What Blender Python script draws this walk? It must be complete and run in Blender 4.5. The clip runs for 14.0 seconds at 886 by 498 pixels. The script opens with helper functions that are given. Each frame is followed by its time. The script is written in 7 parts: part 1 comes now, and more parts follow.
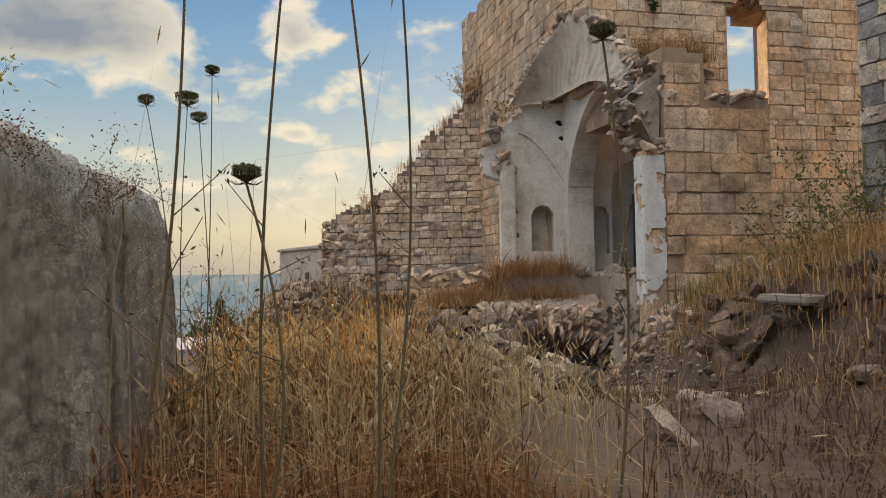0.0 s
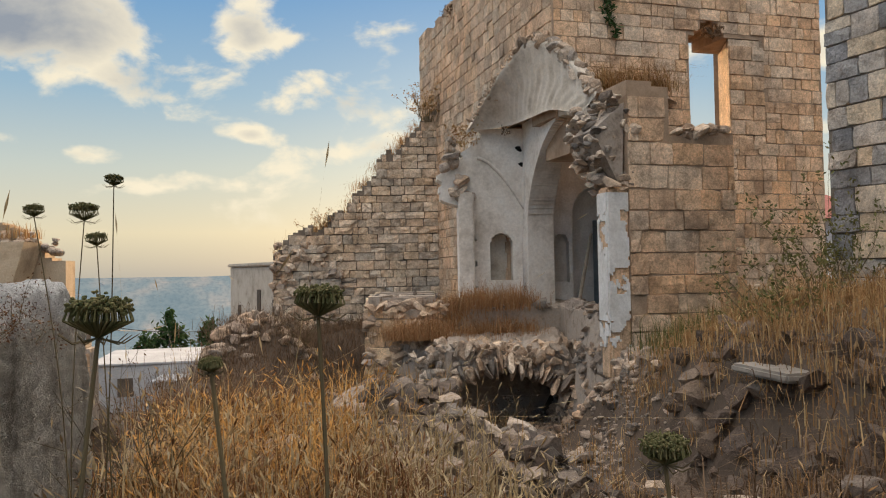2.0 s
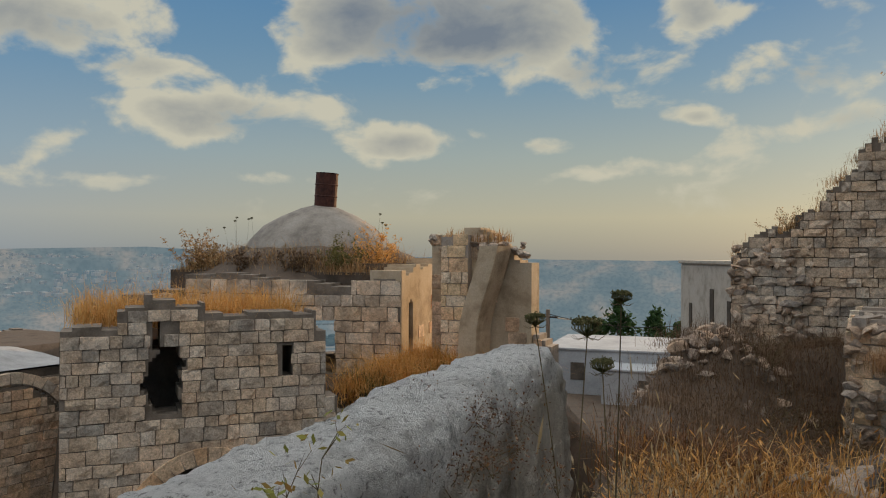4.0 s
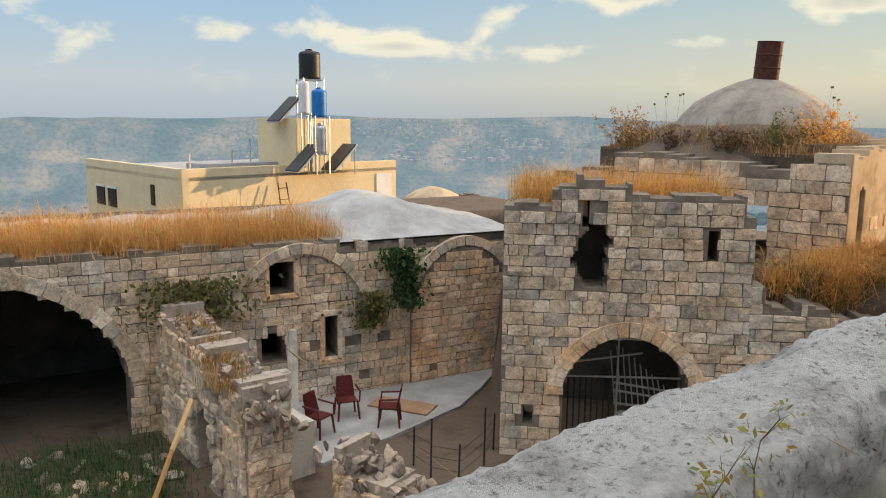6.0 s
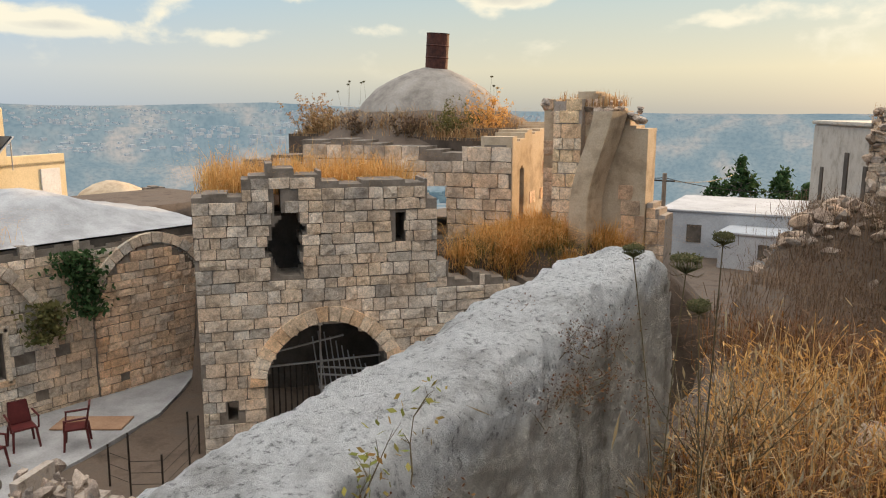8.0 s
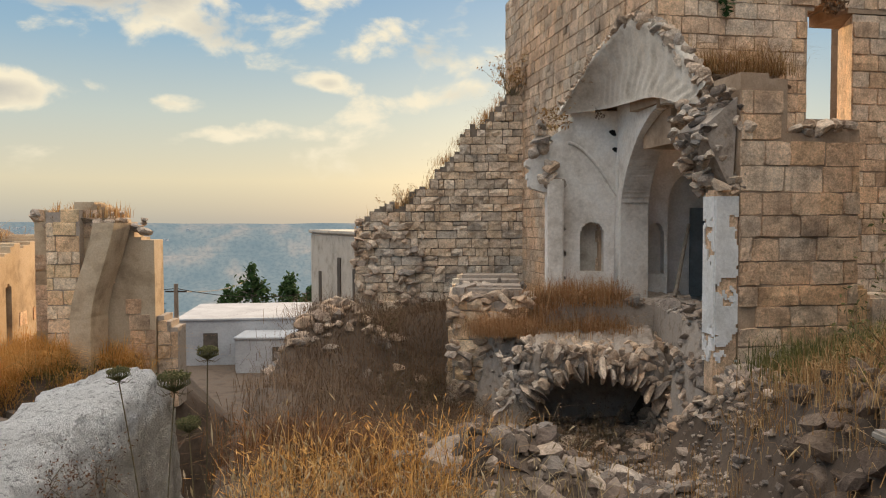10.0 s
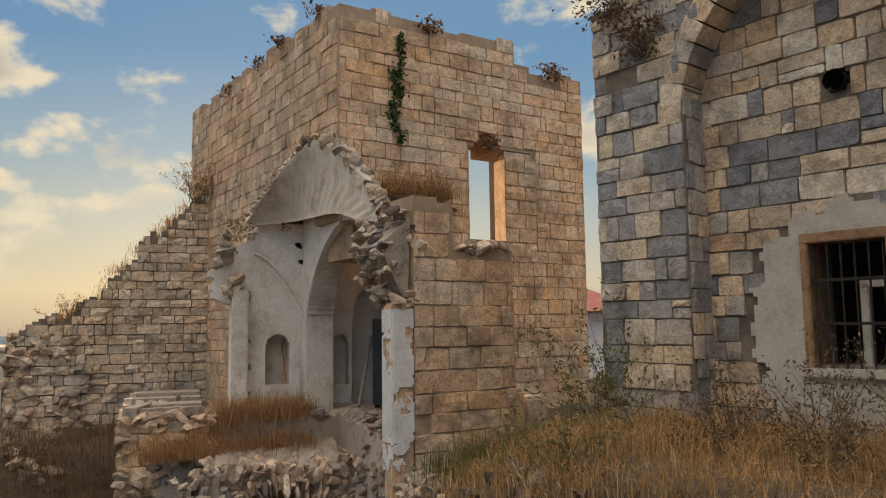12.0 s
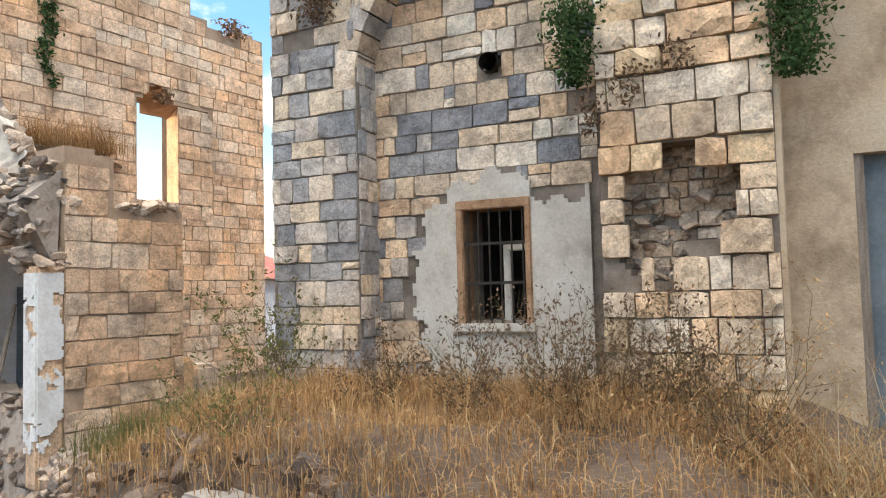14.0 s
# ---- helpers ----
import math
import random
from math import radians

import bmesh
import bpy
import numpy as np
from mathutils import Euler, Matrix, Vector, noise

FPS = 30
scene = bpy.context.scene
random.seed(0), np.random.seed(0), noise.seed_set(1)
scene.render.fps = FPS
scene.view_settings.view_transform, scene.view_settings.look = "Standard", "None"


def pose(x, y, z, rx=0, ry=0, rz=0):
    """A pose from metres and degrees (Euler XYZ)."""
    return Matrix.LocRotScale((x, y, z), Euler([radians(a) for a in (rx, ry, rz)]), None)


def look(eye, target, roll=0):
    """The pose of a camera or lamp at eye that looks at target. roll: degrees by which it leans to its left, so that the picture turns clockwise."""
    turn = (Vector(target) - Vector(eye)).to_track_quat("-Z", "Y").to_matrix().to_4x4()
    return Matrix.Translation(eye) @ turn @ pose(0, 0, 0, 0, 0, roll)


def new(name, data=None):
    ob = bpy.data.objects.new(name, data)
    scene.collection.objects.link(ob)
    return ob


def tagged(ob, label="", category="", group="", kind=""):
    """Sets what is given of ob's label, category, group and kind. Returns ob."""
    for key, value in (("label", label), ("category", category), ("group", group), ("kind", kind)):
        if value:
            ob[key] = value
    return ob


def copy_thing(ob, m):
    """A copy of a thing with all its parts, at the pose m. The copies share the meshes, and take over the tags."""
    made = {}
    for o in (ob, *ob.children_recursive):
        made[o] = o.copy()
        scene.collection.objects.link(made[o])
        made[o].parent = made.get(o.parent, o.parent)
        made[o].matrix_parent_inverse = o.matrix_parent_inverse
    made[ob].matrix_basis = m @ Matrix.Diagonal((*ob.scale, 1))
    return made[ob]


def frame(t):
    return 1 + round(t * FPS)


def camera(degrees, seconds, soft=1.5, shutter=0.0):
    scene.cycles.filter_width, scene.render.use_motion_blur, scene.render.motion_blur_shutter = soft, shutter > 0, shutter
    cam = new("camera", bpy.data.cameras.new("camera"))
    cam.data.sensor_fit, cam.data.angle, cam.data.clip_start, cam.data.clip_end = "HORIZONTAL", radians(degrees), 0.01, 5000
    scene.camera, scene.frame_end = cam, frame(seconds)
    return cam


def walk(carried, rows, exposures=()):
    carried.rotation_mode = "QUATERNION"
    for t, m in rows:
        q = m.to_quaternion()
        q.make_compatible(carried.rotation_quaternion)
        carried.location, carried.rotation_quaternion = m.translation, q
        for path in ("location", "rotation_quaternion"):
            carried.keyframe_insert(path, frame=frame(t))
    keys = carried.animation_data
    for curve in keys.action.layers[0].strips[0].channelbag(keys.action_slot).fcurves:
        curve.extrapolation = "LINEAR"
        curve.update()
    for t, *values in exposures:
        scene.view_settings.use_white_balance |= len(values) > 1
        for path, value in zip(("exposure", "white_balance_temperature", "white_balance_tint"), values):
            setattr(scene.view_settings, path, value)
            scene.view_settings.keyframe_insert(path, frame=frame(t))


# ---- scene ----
cam = camera(60.4, 14.0, soft=1.1)
METRES, EYE, TILT, LEAN, TURN = 2.4, 1.0, 0.0, 0.0, 0.0
ROWS = [
    (0.0, 0.0, 0.0, 0.0, 0.03, 1.34, 1.19),
    (0.5, -0.0027, 0.0427, 0.0632, -1.61, 1.13, 1.2),
    (1.0, 0.0001, 0.0982, 0.0749, -2.81, 1.28, 1.19),
    (1.5, -0.0204, 0.1694, 0.151, -3.61, 1.31, 1.14),
    (2.0, 0.0096, 0.2044, 0.2103, -3.23, 1.46, 1.08),
    (2.5, 0.026, 0.2737, 0.2634, -1.25, 1.59, 1.02),
    (3.0, 0.0001, 0.2886, 0.3262, 5.79, 1.75, 0.71),
    (3.5, -0.0423, 0.3234, 0.3518, 16.65, 1.57, 0.3),
    (4.0, -0.1244, 0.3804, 0.3893, 29.31, 0.54, -0.24),
    (6.5, -0.1396, 0.3668, 0.4764, 61.94, -10.24, -0.33),
    (7.0, -0.1339, 0.3875, 0.477, 56.35, -10.89, -0.1),
    (7.5, -0.1219, 0.3851, 0.4819, 47.81, -10.97, 0.03),
    (8.0, -0.1083, 0.3935, 0.4883, 37.77, -10.32, 0.04),
    (8.5, -0.0976, 0.4064, 0.4892, 27.57, -9.02, 0.02),
    (9.0, -0.0879, 0.4079, 0.4904, 17.81, -7.09, 0.04),
    (11.5, -0.036, 0.3901, 0.5139, -14.75, 4.7, 0.64),
    (12.0, -0.0192, 0.3972, 0.5169, -20.38, 5.8, 0.78),
    (12.5, 0.0016, 0.3942, 0.5134, -26.86, 6.26, 0.95),
    (13.0, 0.0211, 0.3931, 0.5104, -33.56, 6.04, 1.16),
    (13.5, 0.0379, 0.3924, 0.5005, -39.31, 5.07, 1.33),
    (14.0, 0.0544, 0.394, 0.4766, -43.64, 3.16, 1.48),
]
walk(cam, [(t, pose(0, 0, EYE, TILT, LEAN, TURN) @ pose(METRES * x, METRES * y, METRES * z, 90 + pitch, roll, yaw)) for t, x, y, z, yaw, pitch, roll in ROWS],
     exposures=((0.0, 0.2, 6500, 10), (0.5, 0.33, 6500, 11), (1.5, 0.35, 6500, 11), (2.2, 0.24, 6400, 10), (3.0, -0.02, 6200, 9), (3.5, -0.22, 6100, 8), (4.2, -0.45, 6000, 6), (6.3, 0.35, 6100, 8), (9.2, 0.4, 6300, 9), (11.4, -0.05, 6800, 11), (12.2, 0.13, 7000, 12), (13.0, 0.9, 7500, 15), (13.5, 1.12, 6450, 11), (14.0, 1.33, 6100, 9)))

# ---- world, sun and exposure ----
SUN_AZ, SUN_EL = radians(6), radians(9.5)      # azimuth from +y, negative to -x
scene.view_settings.exposure = 0.0
world = bpy.data.worlds.new("evening_sky")
scene.world = world
world.use_nodes = True
wn, wl = world.node_tree.nodes, world.node_tree.links
wn.clear()


def wnode(kind, **values):
    n = wn.new(kind)
    for key, value in values.items():
        n.inputs[key].default_value = value
    return n


def wmath(op, a, b=None):
    n = wn.new("ShaderNodeMath")
    n.operation = op
    for i, v in enumerate((a, b)):
        if v is None:
            continue
        if isinstance(v, (int, float)):
            n.inputs[i].default_value = v
        else:
            wl.new(v, n.inputs[i])
    return n.outputs[0]


sky = wn.new("ShaderNodeTexSky")
sky.sky_type = "NISHITA"
sky.sun_disc = False
sky.sun_elevation, sky.sun_rotation = SUN_EL, SUN_AZ
sky.air_density, sky.dust_density, sky.ozone_density = 1.0, 1.2, 1.6
coord = wn.new("ShaderNodeTexCoord")
sep = wn.new("ShaderNodeSeparateXYZ")
wl.new(coord.outputs["Generated"], sep.inputs[0])
height = wmath("MAXIMUM", sep.outputs[2], 0.0)
lift = wmath("ADD", height, 0.30)
comb = wn.new("ShaderNodeCombineXYZ")
wl.new(wmath("DIVIDE", sep.outputs[0], lift), comb.inputs[0])
wl.new(wmath("DIVIDE", sep.outputs[1], lift), comb.inputs[1])
# a veil of high haze: pale gold low over the sunset, grey-rose round the rest, blue above
toward = wn.new("ShaderNodeVectorMath")
toward.operation = "DOT_PRODUCT"
toward.inputs[1].default_value = (math.sin(SUN_AZ - 0.21), math.cos(SUN_AZ - 0.21), 0)
wl.new(coord.outputs["Generated"], toward.inputs[0])
side = wn.new("ShaderNodeMapRange")
side.interpolation_type = "SMOOTHSTEP"
side.inputs["From Min"].default_value, side.inputs["From Max"].default_value = 0.35, 1.0
wl.new(toward.outputs["Value"], side.inputs["Value"])


def veil(stops):
    r = wn.new("ShaderNodeValToRGB")
    e = r.color_ramp.elements
    while len(e) < len(stops):
        e.new(0.5)
    for el, (pos, col) in zip(e, stops):
        el.position, el.color = pos, (*col, 1)
    wl.new(height, r.inputs[0])
    return r.outputs[0]


def wmix(fac, a, b):
    n = wn.new("ShaderNodeMix")
    n.data_type = "RGBA"
    for sock, v in ((n.inputs[0], fac), (n.inputs[6], a), (n.inputs[7], b)):
        if isinstance(v, (int, float)):
            sock.default_value = v
        else:
            wl.new(v, sock)
    return n.outputs[2]


west = veil([(0.0, (0.42, 0.40, 0.34)), (0.05, (0.66, 0.58, 0.40)), (0.13, (0.50, 0.54, 0.48)), (0.22, (0.28, 0.42, 0.52)), (0.34, (0.13, 0.30, 0.52)), (0.7, (0.12, 0.26, 0.46))])
round_ = veil([(0.0, (0.42, 0.46, 0.50)), (0.05, (0.52, 0.54, 0.54)), (0.13, (0.38, 0.50, 0.60)), (0.26, (0.20, 0.37, 0.56)), (0.6, (0.14, 0.29, 0.50))])
scaled = wn.new("ShaderNodeVectorMath")
scaled.operation = "SCALE"
scaled.inputs["Scale"].default_value = 0.05
wl.new(sky.outputs[0], scaled.inputs[0])
sky_bg = wnode("ShaderNodeBackground", Strength=1.0)
wl.new(wmix(0.88, scaled.outputs[0], wmix(side.outputs[0], round_, west)), sky_bg.inputs[0])
# heaped evening clouds: bearing, height, half width, half height, thickness
CLOUDS = [(-0.52, 0.290, 0.25, 0.075, 1.15), (-0.31, 0.232, 0.11, 0.05, 0.75), (-0.19, 0.297, 0.06, 0.045, 0.7), (-0.06, 0.216, 0.11, 0.045, 0.75), (-0.01, 0.158, 0.10, 0.03, 0.6),
          (-0.19, 0.172, 0.05, 0.016, 0.5), (-0.57, 0.143, 0.13, 0.032, 0.6), (-0.79, 0.172, 0.15, 0.042, 0.75), (-0.39, 0.142, 0.06, 0.014, 0.5), (-0.28, 0.112, 0.10, 0.016, 0.5),
          (-1.02, 0.262, 0.17, 0.05, 0.8), (-0.90, 0.226, 0.10, 0.03, 0.6), (-1.12, 0.095, 0.12, 0.014, 0.35), (-0.92, 0.088, 0.15, 0.016, 0.35), (-0.75, 0.1, 0.12, 0.012, 0.3), (-1.3, 0.11, 0.15, 0.02, 0.35), (0.62, 0.25, 0.16, 0.07, 0.7), (1.1, 0.2, 0.3, 0.06, 0.7)]
azim = wmath("ARCTAN2", sep.outputs[0], sep.outputs[1])
heap = None
for c_az, c_el, c_w, c_h, c_t in CLOUDS:
    qa = wmath("DIVIDE", wmath("SUBTRACT", azim, c_az), c_w)
    qe = wmath("DIVIDE", wmath("SUBTRACT", sep.outputs[2], c_el), c_h)
    d_ = wmath("SUBTRACT", c_t, wmath("ADD", wmath("MULTIPLY", qa, qa), wmath("MULTIPLY", qe, qe)))
    d_ = wmath("MAXIMUM", d_, -0.75)
    heap = d_ if heap is None else wmath("MAXIMUM", heap, d_)
flat = wn.new("ShaderNodeVectorMath")
flat.operation = "MULTIPLY"
flat.inputs[1].default_value = (1.0, 1.0, 1.7)
wl.new(coord.outputs["Generated"], flat.inputs[0])
puff = wnode("ShaderNodeTexNoise", Scale=8.5, Detail=9.0, Roughness=0.54, Distortion=0.2)
wl.new(flat.outputs[0], puff.inputs["Vector"])
body = wmath("ADD", wmath("MULTIPLY", heap, 0.55), wmath("MULTIPLY", wmath("SUBTRACT", puff.outputs[0], 0.52), 4.0))
mask = wn.new("ShaderNodeMapRange")
mask.interpolation_type = "SMOOTHSTEP"
mask.inputs["From Min"].default_value, mask.inputs["From Max"].default_value = -0.2, 0.36
wl.new(body, mask.inputs["Value"])
low = wn.new("ShaderNodeMapRange")
low.inputs["From Min"].default_value, low.inputs["From Max"].default_value = 0.03, 0.1
wl.new(sep.outputs[2], low.inputs["Value"])
over = wn.new("ShaderNodeMapRange")
over.interpolation_type = "SMOOTHSTEP"
over.inputs["From Min"].default_value, over.inputs["From Max"].default_value, over.inputs["To Max"].default_value = 0.42, 0.7, 0.8
wl.new(sep.outputs[2], over.inputs["Value"])
cover = wmath("MAXIMUM", wmath("MULTIPLY", wmath("MULTIPLY", mask.outputs[0], low.outputs[0]), 0.92), over.outputs[0])
cloud = wn.new("ShaderNodeValToRGB")
cloud.color_ramp.elements[0].position, cloud.color_ramp.elements[0].color = 0.32, (0.86, 0.76, 0.56, 1)
cloud.color_ramp.elements[1].position, cloud.color_ramp.elements[1].color = 0.88, (0.27, 0.29, 0.32, 1)
wl.new(wmath("ADD", wmath("MULTIPLY", heap, 0.75), wmath("MULTIPLY", wmath("SUBTRACT", puff.outputs[0], 0.5), 1.1)), cloud.inputs[0])
cloud_bg = wnode("ShaderNodeBackground", Strength=0.95)
# overhead, out of view, the cloud is boosted evenly, added to brighten the walls
high = wn.new("ShaderNodeMix")
high.data_type = "RGBA"
high.inputs[7].default_value = (2.75, 2.5, 2.25, 1)
wl.new(over.outputs[0], high.inputs[0])
wl.new(cloud.outputs[0], high.inputs[6])
wl.new(high.outputs[2], cloud_bg.inputs[0])
blend = wn.new("ShaderNodeMixShader")
wl.new(cover, blend.inputs[0])
wl.new(sky_bg.outputs[0], blend.inputs[1])
wl.new(cloud_bg.outputs[0], blend.inputs[2])
wout = wn.new("ShaderNodeOutputWorld")
wl.new(blend.outputs[0], wout.inputs[0])

sun = new("sun", bpy.data.lights.new("sun", "SUN"))
sun.data.energy, sun.data.angle, sun.data.color = 5.0, radians(0.6), (1.0, 0.61, 0.28)
sun_dir = Vector((math.sin(SUN_AZ) * math.cos(SUN_EL), math.cos(SUN_AZ) * math.cos(SUN_EL), math.sin(SUN_EL)))
sun.matrix_world = look(sun_dir * 100, (0, 0, 0))


# ---- materials ----
class Mat:
    """A small builder of node materials."""

    def __init__(self, name, rough=0.9, metal=0.0, spec=0.3):
        self.m = bpy.data.materials.new(name)
        self.m.use_nodes = True
        self.n, self.l = self.m.node_tree.nodes, self.m.node_tree.links
        self.p = self.n["Principled BSDF"]
        self.p.inputs["Roughness"].default_value = rough
        self.p.inputs["Metallic"].default_value = metal
        self.p.inputs["Specular IOR Level"].default_value = spec
        self.geo = self.n.new("ShaderNodeNewGeometry")
        self.bumps = None

    def link(self, a, b):
        self.l.new(a, b)

    def noise(self, scale, detail=5.0, rough=0.6, stretch=None, distort=0.0):
        t = self.n.new("ShaderNodeTexNoise")
        t.inputs["Scale"].default_value, t.inputs["Detail"].default_value = scale, detail
        t.inputs["Roughness"].default_value, t.inputs["Distortion"].default_value = rough, distort
        if stretch:
            mp = self.n.new("ShaderNodeMapping")
            mp.inputs["Scale"].default_value = stretch
            self.link(self.geo.outputs["Position"], mp.inputs[0])
            self.link(mp.outputs[0], t.inputs["Vector"])
        else:
            self.link(self.geo.outputs["Position"], t.inputs["Vector"])
        return t.outputs[0]

    def ramp(self, fac, stops):
        r = self.n.new("ShaderNodeValToRGB")
        e = r.color_ramp.elements
        while len(e) < len(stops):
            e.new(0.5)
        for el, (pos, col) in zip(e, stops):
            el.position = pos
            el.color = (*col, 1) if len(col) == 3 else col
        self.link(fac, r.inputs[0])
        return r.outputs[0]

    def mix(self, fac, a, b, mode="MIX"):
        x = self.n.new("ShaderNodeMix")
        x.data_type, x.blend_type = "RGBA", mode
        for sock, v in ((x.inputs[0], fac), (x.inputs[6], a), (x.inputs[7], b)):
            if isinstance(v, (int, float)):
                sock.default_value = v
            elif isinstance(v, tuple):
                sock.default_value = (*v, 1)
            else:
                self.link(v, sock)
        return x.outputs[2]

    def random(self):
        info = self.n.new("ShaderNodeObjectInfo")
        a = self.n.new("ShaderNodeMath")
        a.operation = "ADD"
        self.link(info.outputs["Random"], a.inputs[0])
        self.link(self.geo.outputs["Random Per Island"], a.inputs[1])
        f = self.n.new("ShaderNodeMath")
        f.operation = "FRACT"
        self.link(a.outputs[0], f.inputs[0])
        return f.outputs[0]

    def bump(self, h, strength, dist):
        b = self.n.new("ShaderNodeBump")
        b.inputs["Strength"].default_value, b.inputs["Distance"].default_value = strength, dist
        self.link(h, b.inputs["Height"])
        if self.bumps:
            self.link(self.bumps, b.inputs["Normal"])
        self.bumps = b.outputs[0]
        self.link(self.bumps, self.p.inputs["Normal"])

    def colour(self, c):
        if isinstance(c, tuple):
            self.p.inputs["Base Color"].default_value = (*c, 1)
        else:
            self.link(c, self.p.inputs["Base Color"])
        return self


def stone_mat(name, tones, dark=(0.10, 0.09, 0.08), stain=0.5, pits=0.6):
    """Weathered limestone: a tone for each block, patches, pits and grey lichen."""
    k = Mat(name)
    n = len(tones)
    base = k.ramp(k.random(), [(i / n, t) for i, t in enumerate(tones)])
    base.node.color_ramp.interpolation = "CONSTANT"
    patch = k.ramp(k.noise(2.1, 6), [(0.3, (0.50, 0.47, 0.45)), (0.5, (1.04, 1.0, 0.95)), (0.7, (1.36, 1.31, 1.24))])
    base = k.mix(0.85, base, patch, "MULTIPLY")
    blot = k.ramp(k.noise(11, 7, 0.65, distort=0.6), [(0.33, (0.62, 0.58, 0.54)), (0.5, (1.0, 1.0, 1.0)), (0.68, (1.22, 1.2, 1.16))])
    base = k.mix(0.8, base, blot, "MULTIPLY")
    hue = k.ramp(k.noise(0.45, 5, 0.6), [(0.38, (0.92, 0.98, 1.06)), (0.62, (1.14, 0.98, 0.84))])
    base = k.mix(0.6, base, hue, "MULTIPLY")
    grain = k.ramp(k.noise(38, 8, 0.75), [(0.33, (0.55, 0.53, 0.51)), (0.62, (1.24, 1.22, 1.2))])
    base = k.mix(0.75, base, grain, "MULTIPLY")
    fac = k.ramp(k.noise(0.85, 9, 0.7, distort=0.4), [(0.56, (0, 0, 0)), (0.75, (stain, stain, stain))])
    base = k.mix(fac, base, dark)
    k.colour(base)
    k.bump(k.noise(7, 8, 0.7), 0.9, 0.05)
    k.bump(k.noise(45, 6, 0.75), pits, 0.015)
    return k.m


def mottled(name, a, b, scale=3.0, fine=30.0, rough=0.9, bump=0.4, metal=0.0, stretch=None, c=None, spec=0.3):
    """Two or three tones in patches, with fine grain and relief."""
    k = Mat(name, rough, metal, spec)
    stops = [(0.35, a), (0.65, b)] if c is None else [(0.3, a), (0.5, b), (0.72, c)]
    base = k.ramp(k.noise(scale, 8, 0.65, stretch), stops)
    grain = k.ramp(k.noise(fine, 6, 0.7), [(0.3, (0.7, 0.7, 0.7)), (0.7, (1.15, 1.15, 1.15))])
    base = k.mix(0.6, base, grain, "MULTIPLY")
    k.colour(base)
    if bump:
        k.bump(k.noise(fine, 8, 0.7), bump, 0.012)
    return k.m


def blades_mat(name, tones, trans=0.25):
    k = Mat(name, 0.8, 0.0, 0.15)
    n = len(tones)
    c = k.ramp(k.random(), [(i / max(1, n - 1), t) for i, t in enumerate(tones)])
    c = k.mix(0.5, c, k.ramp(k.noise(1.3, 4), [(0.3, (0.6, 0.6, 0.6)), (0.7, (1.2, 1.2, 1.2))]), "MULTIPLY")
    k.colour(c)
    t = k.n.new("ShaderNodeBsdfTranslucent")
    k.link(c, t.inputs[0])
    mx = k.n.new("ShaderNodeMixShader")
    mx.inputs[0].default_value = trans
    k.link(k.p.outputs[0], mx.inputs[1])
    k.link(t.outputs[0], mx.inputs[2])
    k.link(mx.outputs[0], k.n["Material Output"].inputs[0])
    return k.m


M_TAN = stone_mat("tan_limestone", [(0.60, 0.46, 0.34), (0.52, 0.40, 0.29), (0.66, 0.53, 0.40), (0.54, 0.45, 0.35), (0.46, 0.36, 0.27), (0.62, 0.47, 0.33)], stain=0.35)
M_BUFF = stone_mat("buff_limestone", [(0.70, 0.52, 0.36), (0.66, 0.48, 0.33), (0.74, 0.58, 0.43), (0.66, 0.52, 0.39), (0.62, 0.45, 0.31), (0.73, 0.60, 0.46), (0.72, 0.51, 0.33)], stain=0.2)
M_MIXED = stone_mat("grey_and_tan_limestone", [(0.66, 0.54, 0.40), (0.31, 0.315, 0.325), (0.70, 0.62, 0.51), (0.66, 0.49, 0.33), (0.48, 0.46, 0.43), (0.24, 0.25, 0.27), (0.74, 0.67, 0.56), (0.58, 0.49, 0.38), (0.72, 0.58, 0.42)], stain=0.4)
M_GREYWALL = stone_mat("grey_limestone", [(0.52, 0.49, 0.45), (0.36, 0.365, 0.37), (0.62, 0.56, 0.47), (0.27, 0.285, 0.305), (0.50, 0.48, 0.45), (0.66, 0.57, 0.44), (0.30, 0.31, 0.33)], stain=0.35)
M_PALE = stone_mat("pale_limestone", [(0.70, 0.56, 0.40), (0.74, 0.63, 0.48), (0.69, 0.50, 0.32), (0.76, 0.67, 0.54), (0.64, 0.53, 0.40), (0.72, 0.56, 0.36)], stain=0.4)
M_COURT = stone_mat("courtyard_limestone", [(0.64, 0.56, 0.46), (0.57, 0.49, 0.39), (0.72, 0.65, 0.55), (0.47, 0.43, 0.37), (0.64, 0.53, 0.41), (0.60, 0.50, 0.38)], stain=0.5)
M_ROCK = stone_mat("rubble_stone", [(0.36, 0.31, 0.27), (0.27, 0.235, 0.205), (0.44, 0.39, 0.34), (0.22, 0.205, 0.19), (0.33, 0.285, 0.245)], stain=0.55)
M_PALEROCK = stone_mat("pale_rubble_stone", [(0.52, 0.44, 0.36), (0.44, 0.37, 0.30), (0.58, 0.51, 0.43), (0.38, 0.34, 0.30), (0.50, 0.40, 0.31)], stain=0.5)
M_MORTAR = mottled("dark_old_mortar", (0.13, 0.105, 0.08), (0.27, 0.225, 0.18), 3, 40, bump=0.8)
M_TANMORTAR = mottled("tan_lime_mortar", (0.30, 0.21, 0.14), (0.50, 0.37, 0.26), 3, 40, bump=0.8)
M_VAULT = mottled("bare_vault_plaster", (0.40, 0.34, 0.27), (0.62, 0.55, 0.46), 2.6, 22, bump=0.7, c=(0.72, 0.66, 0.58))
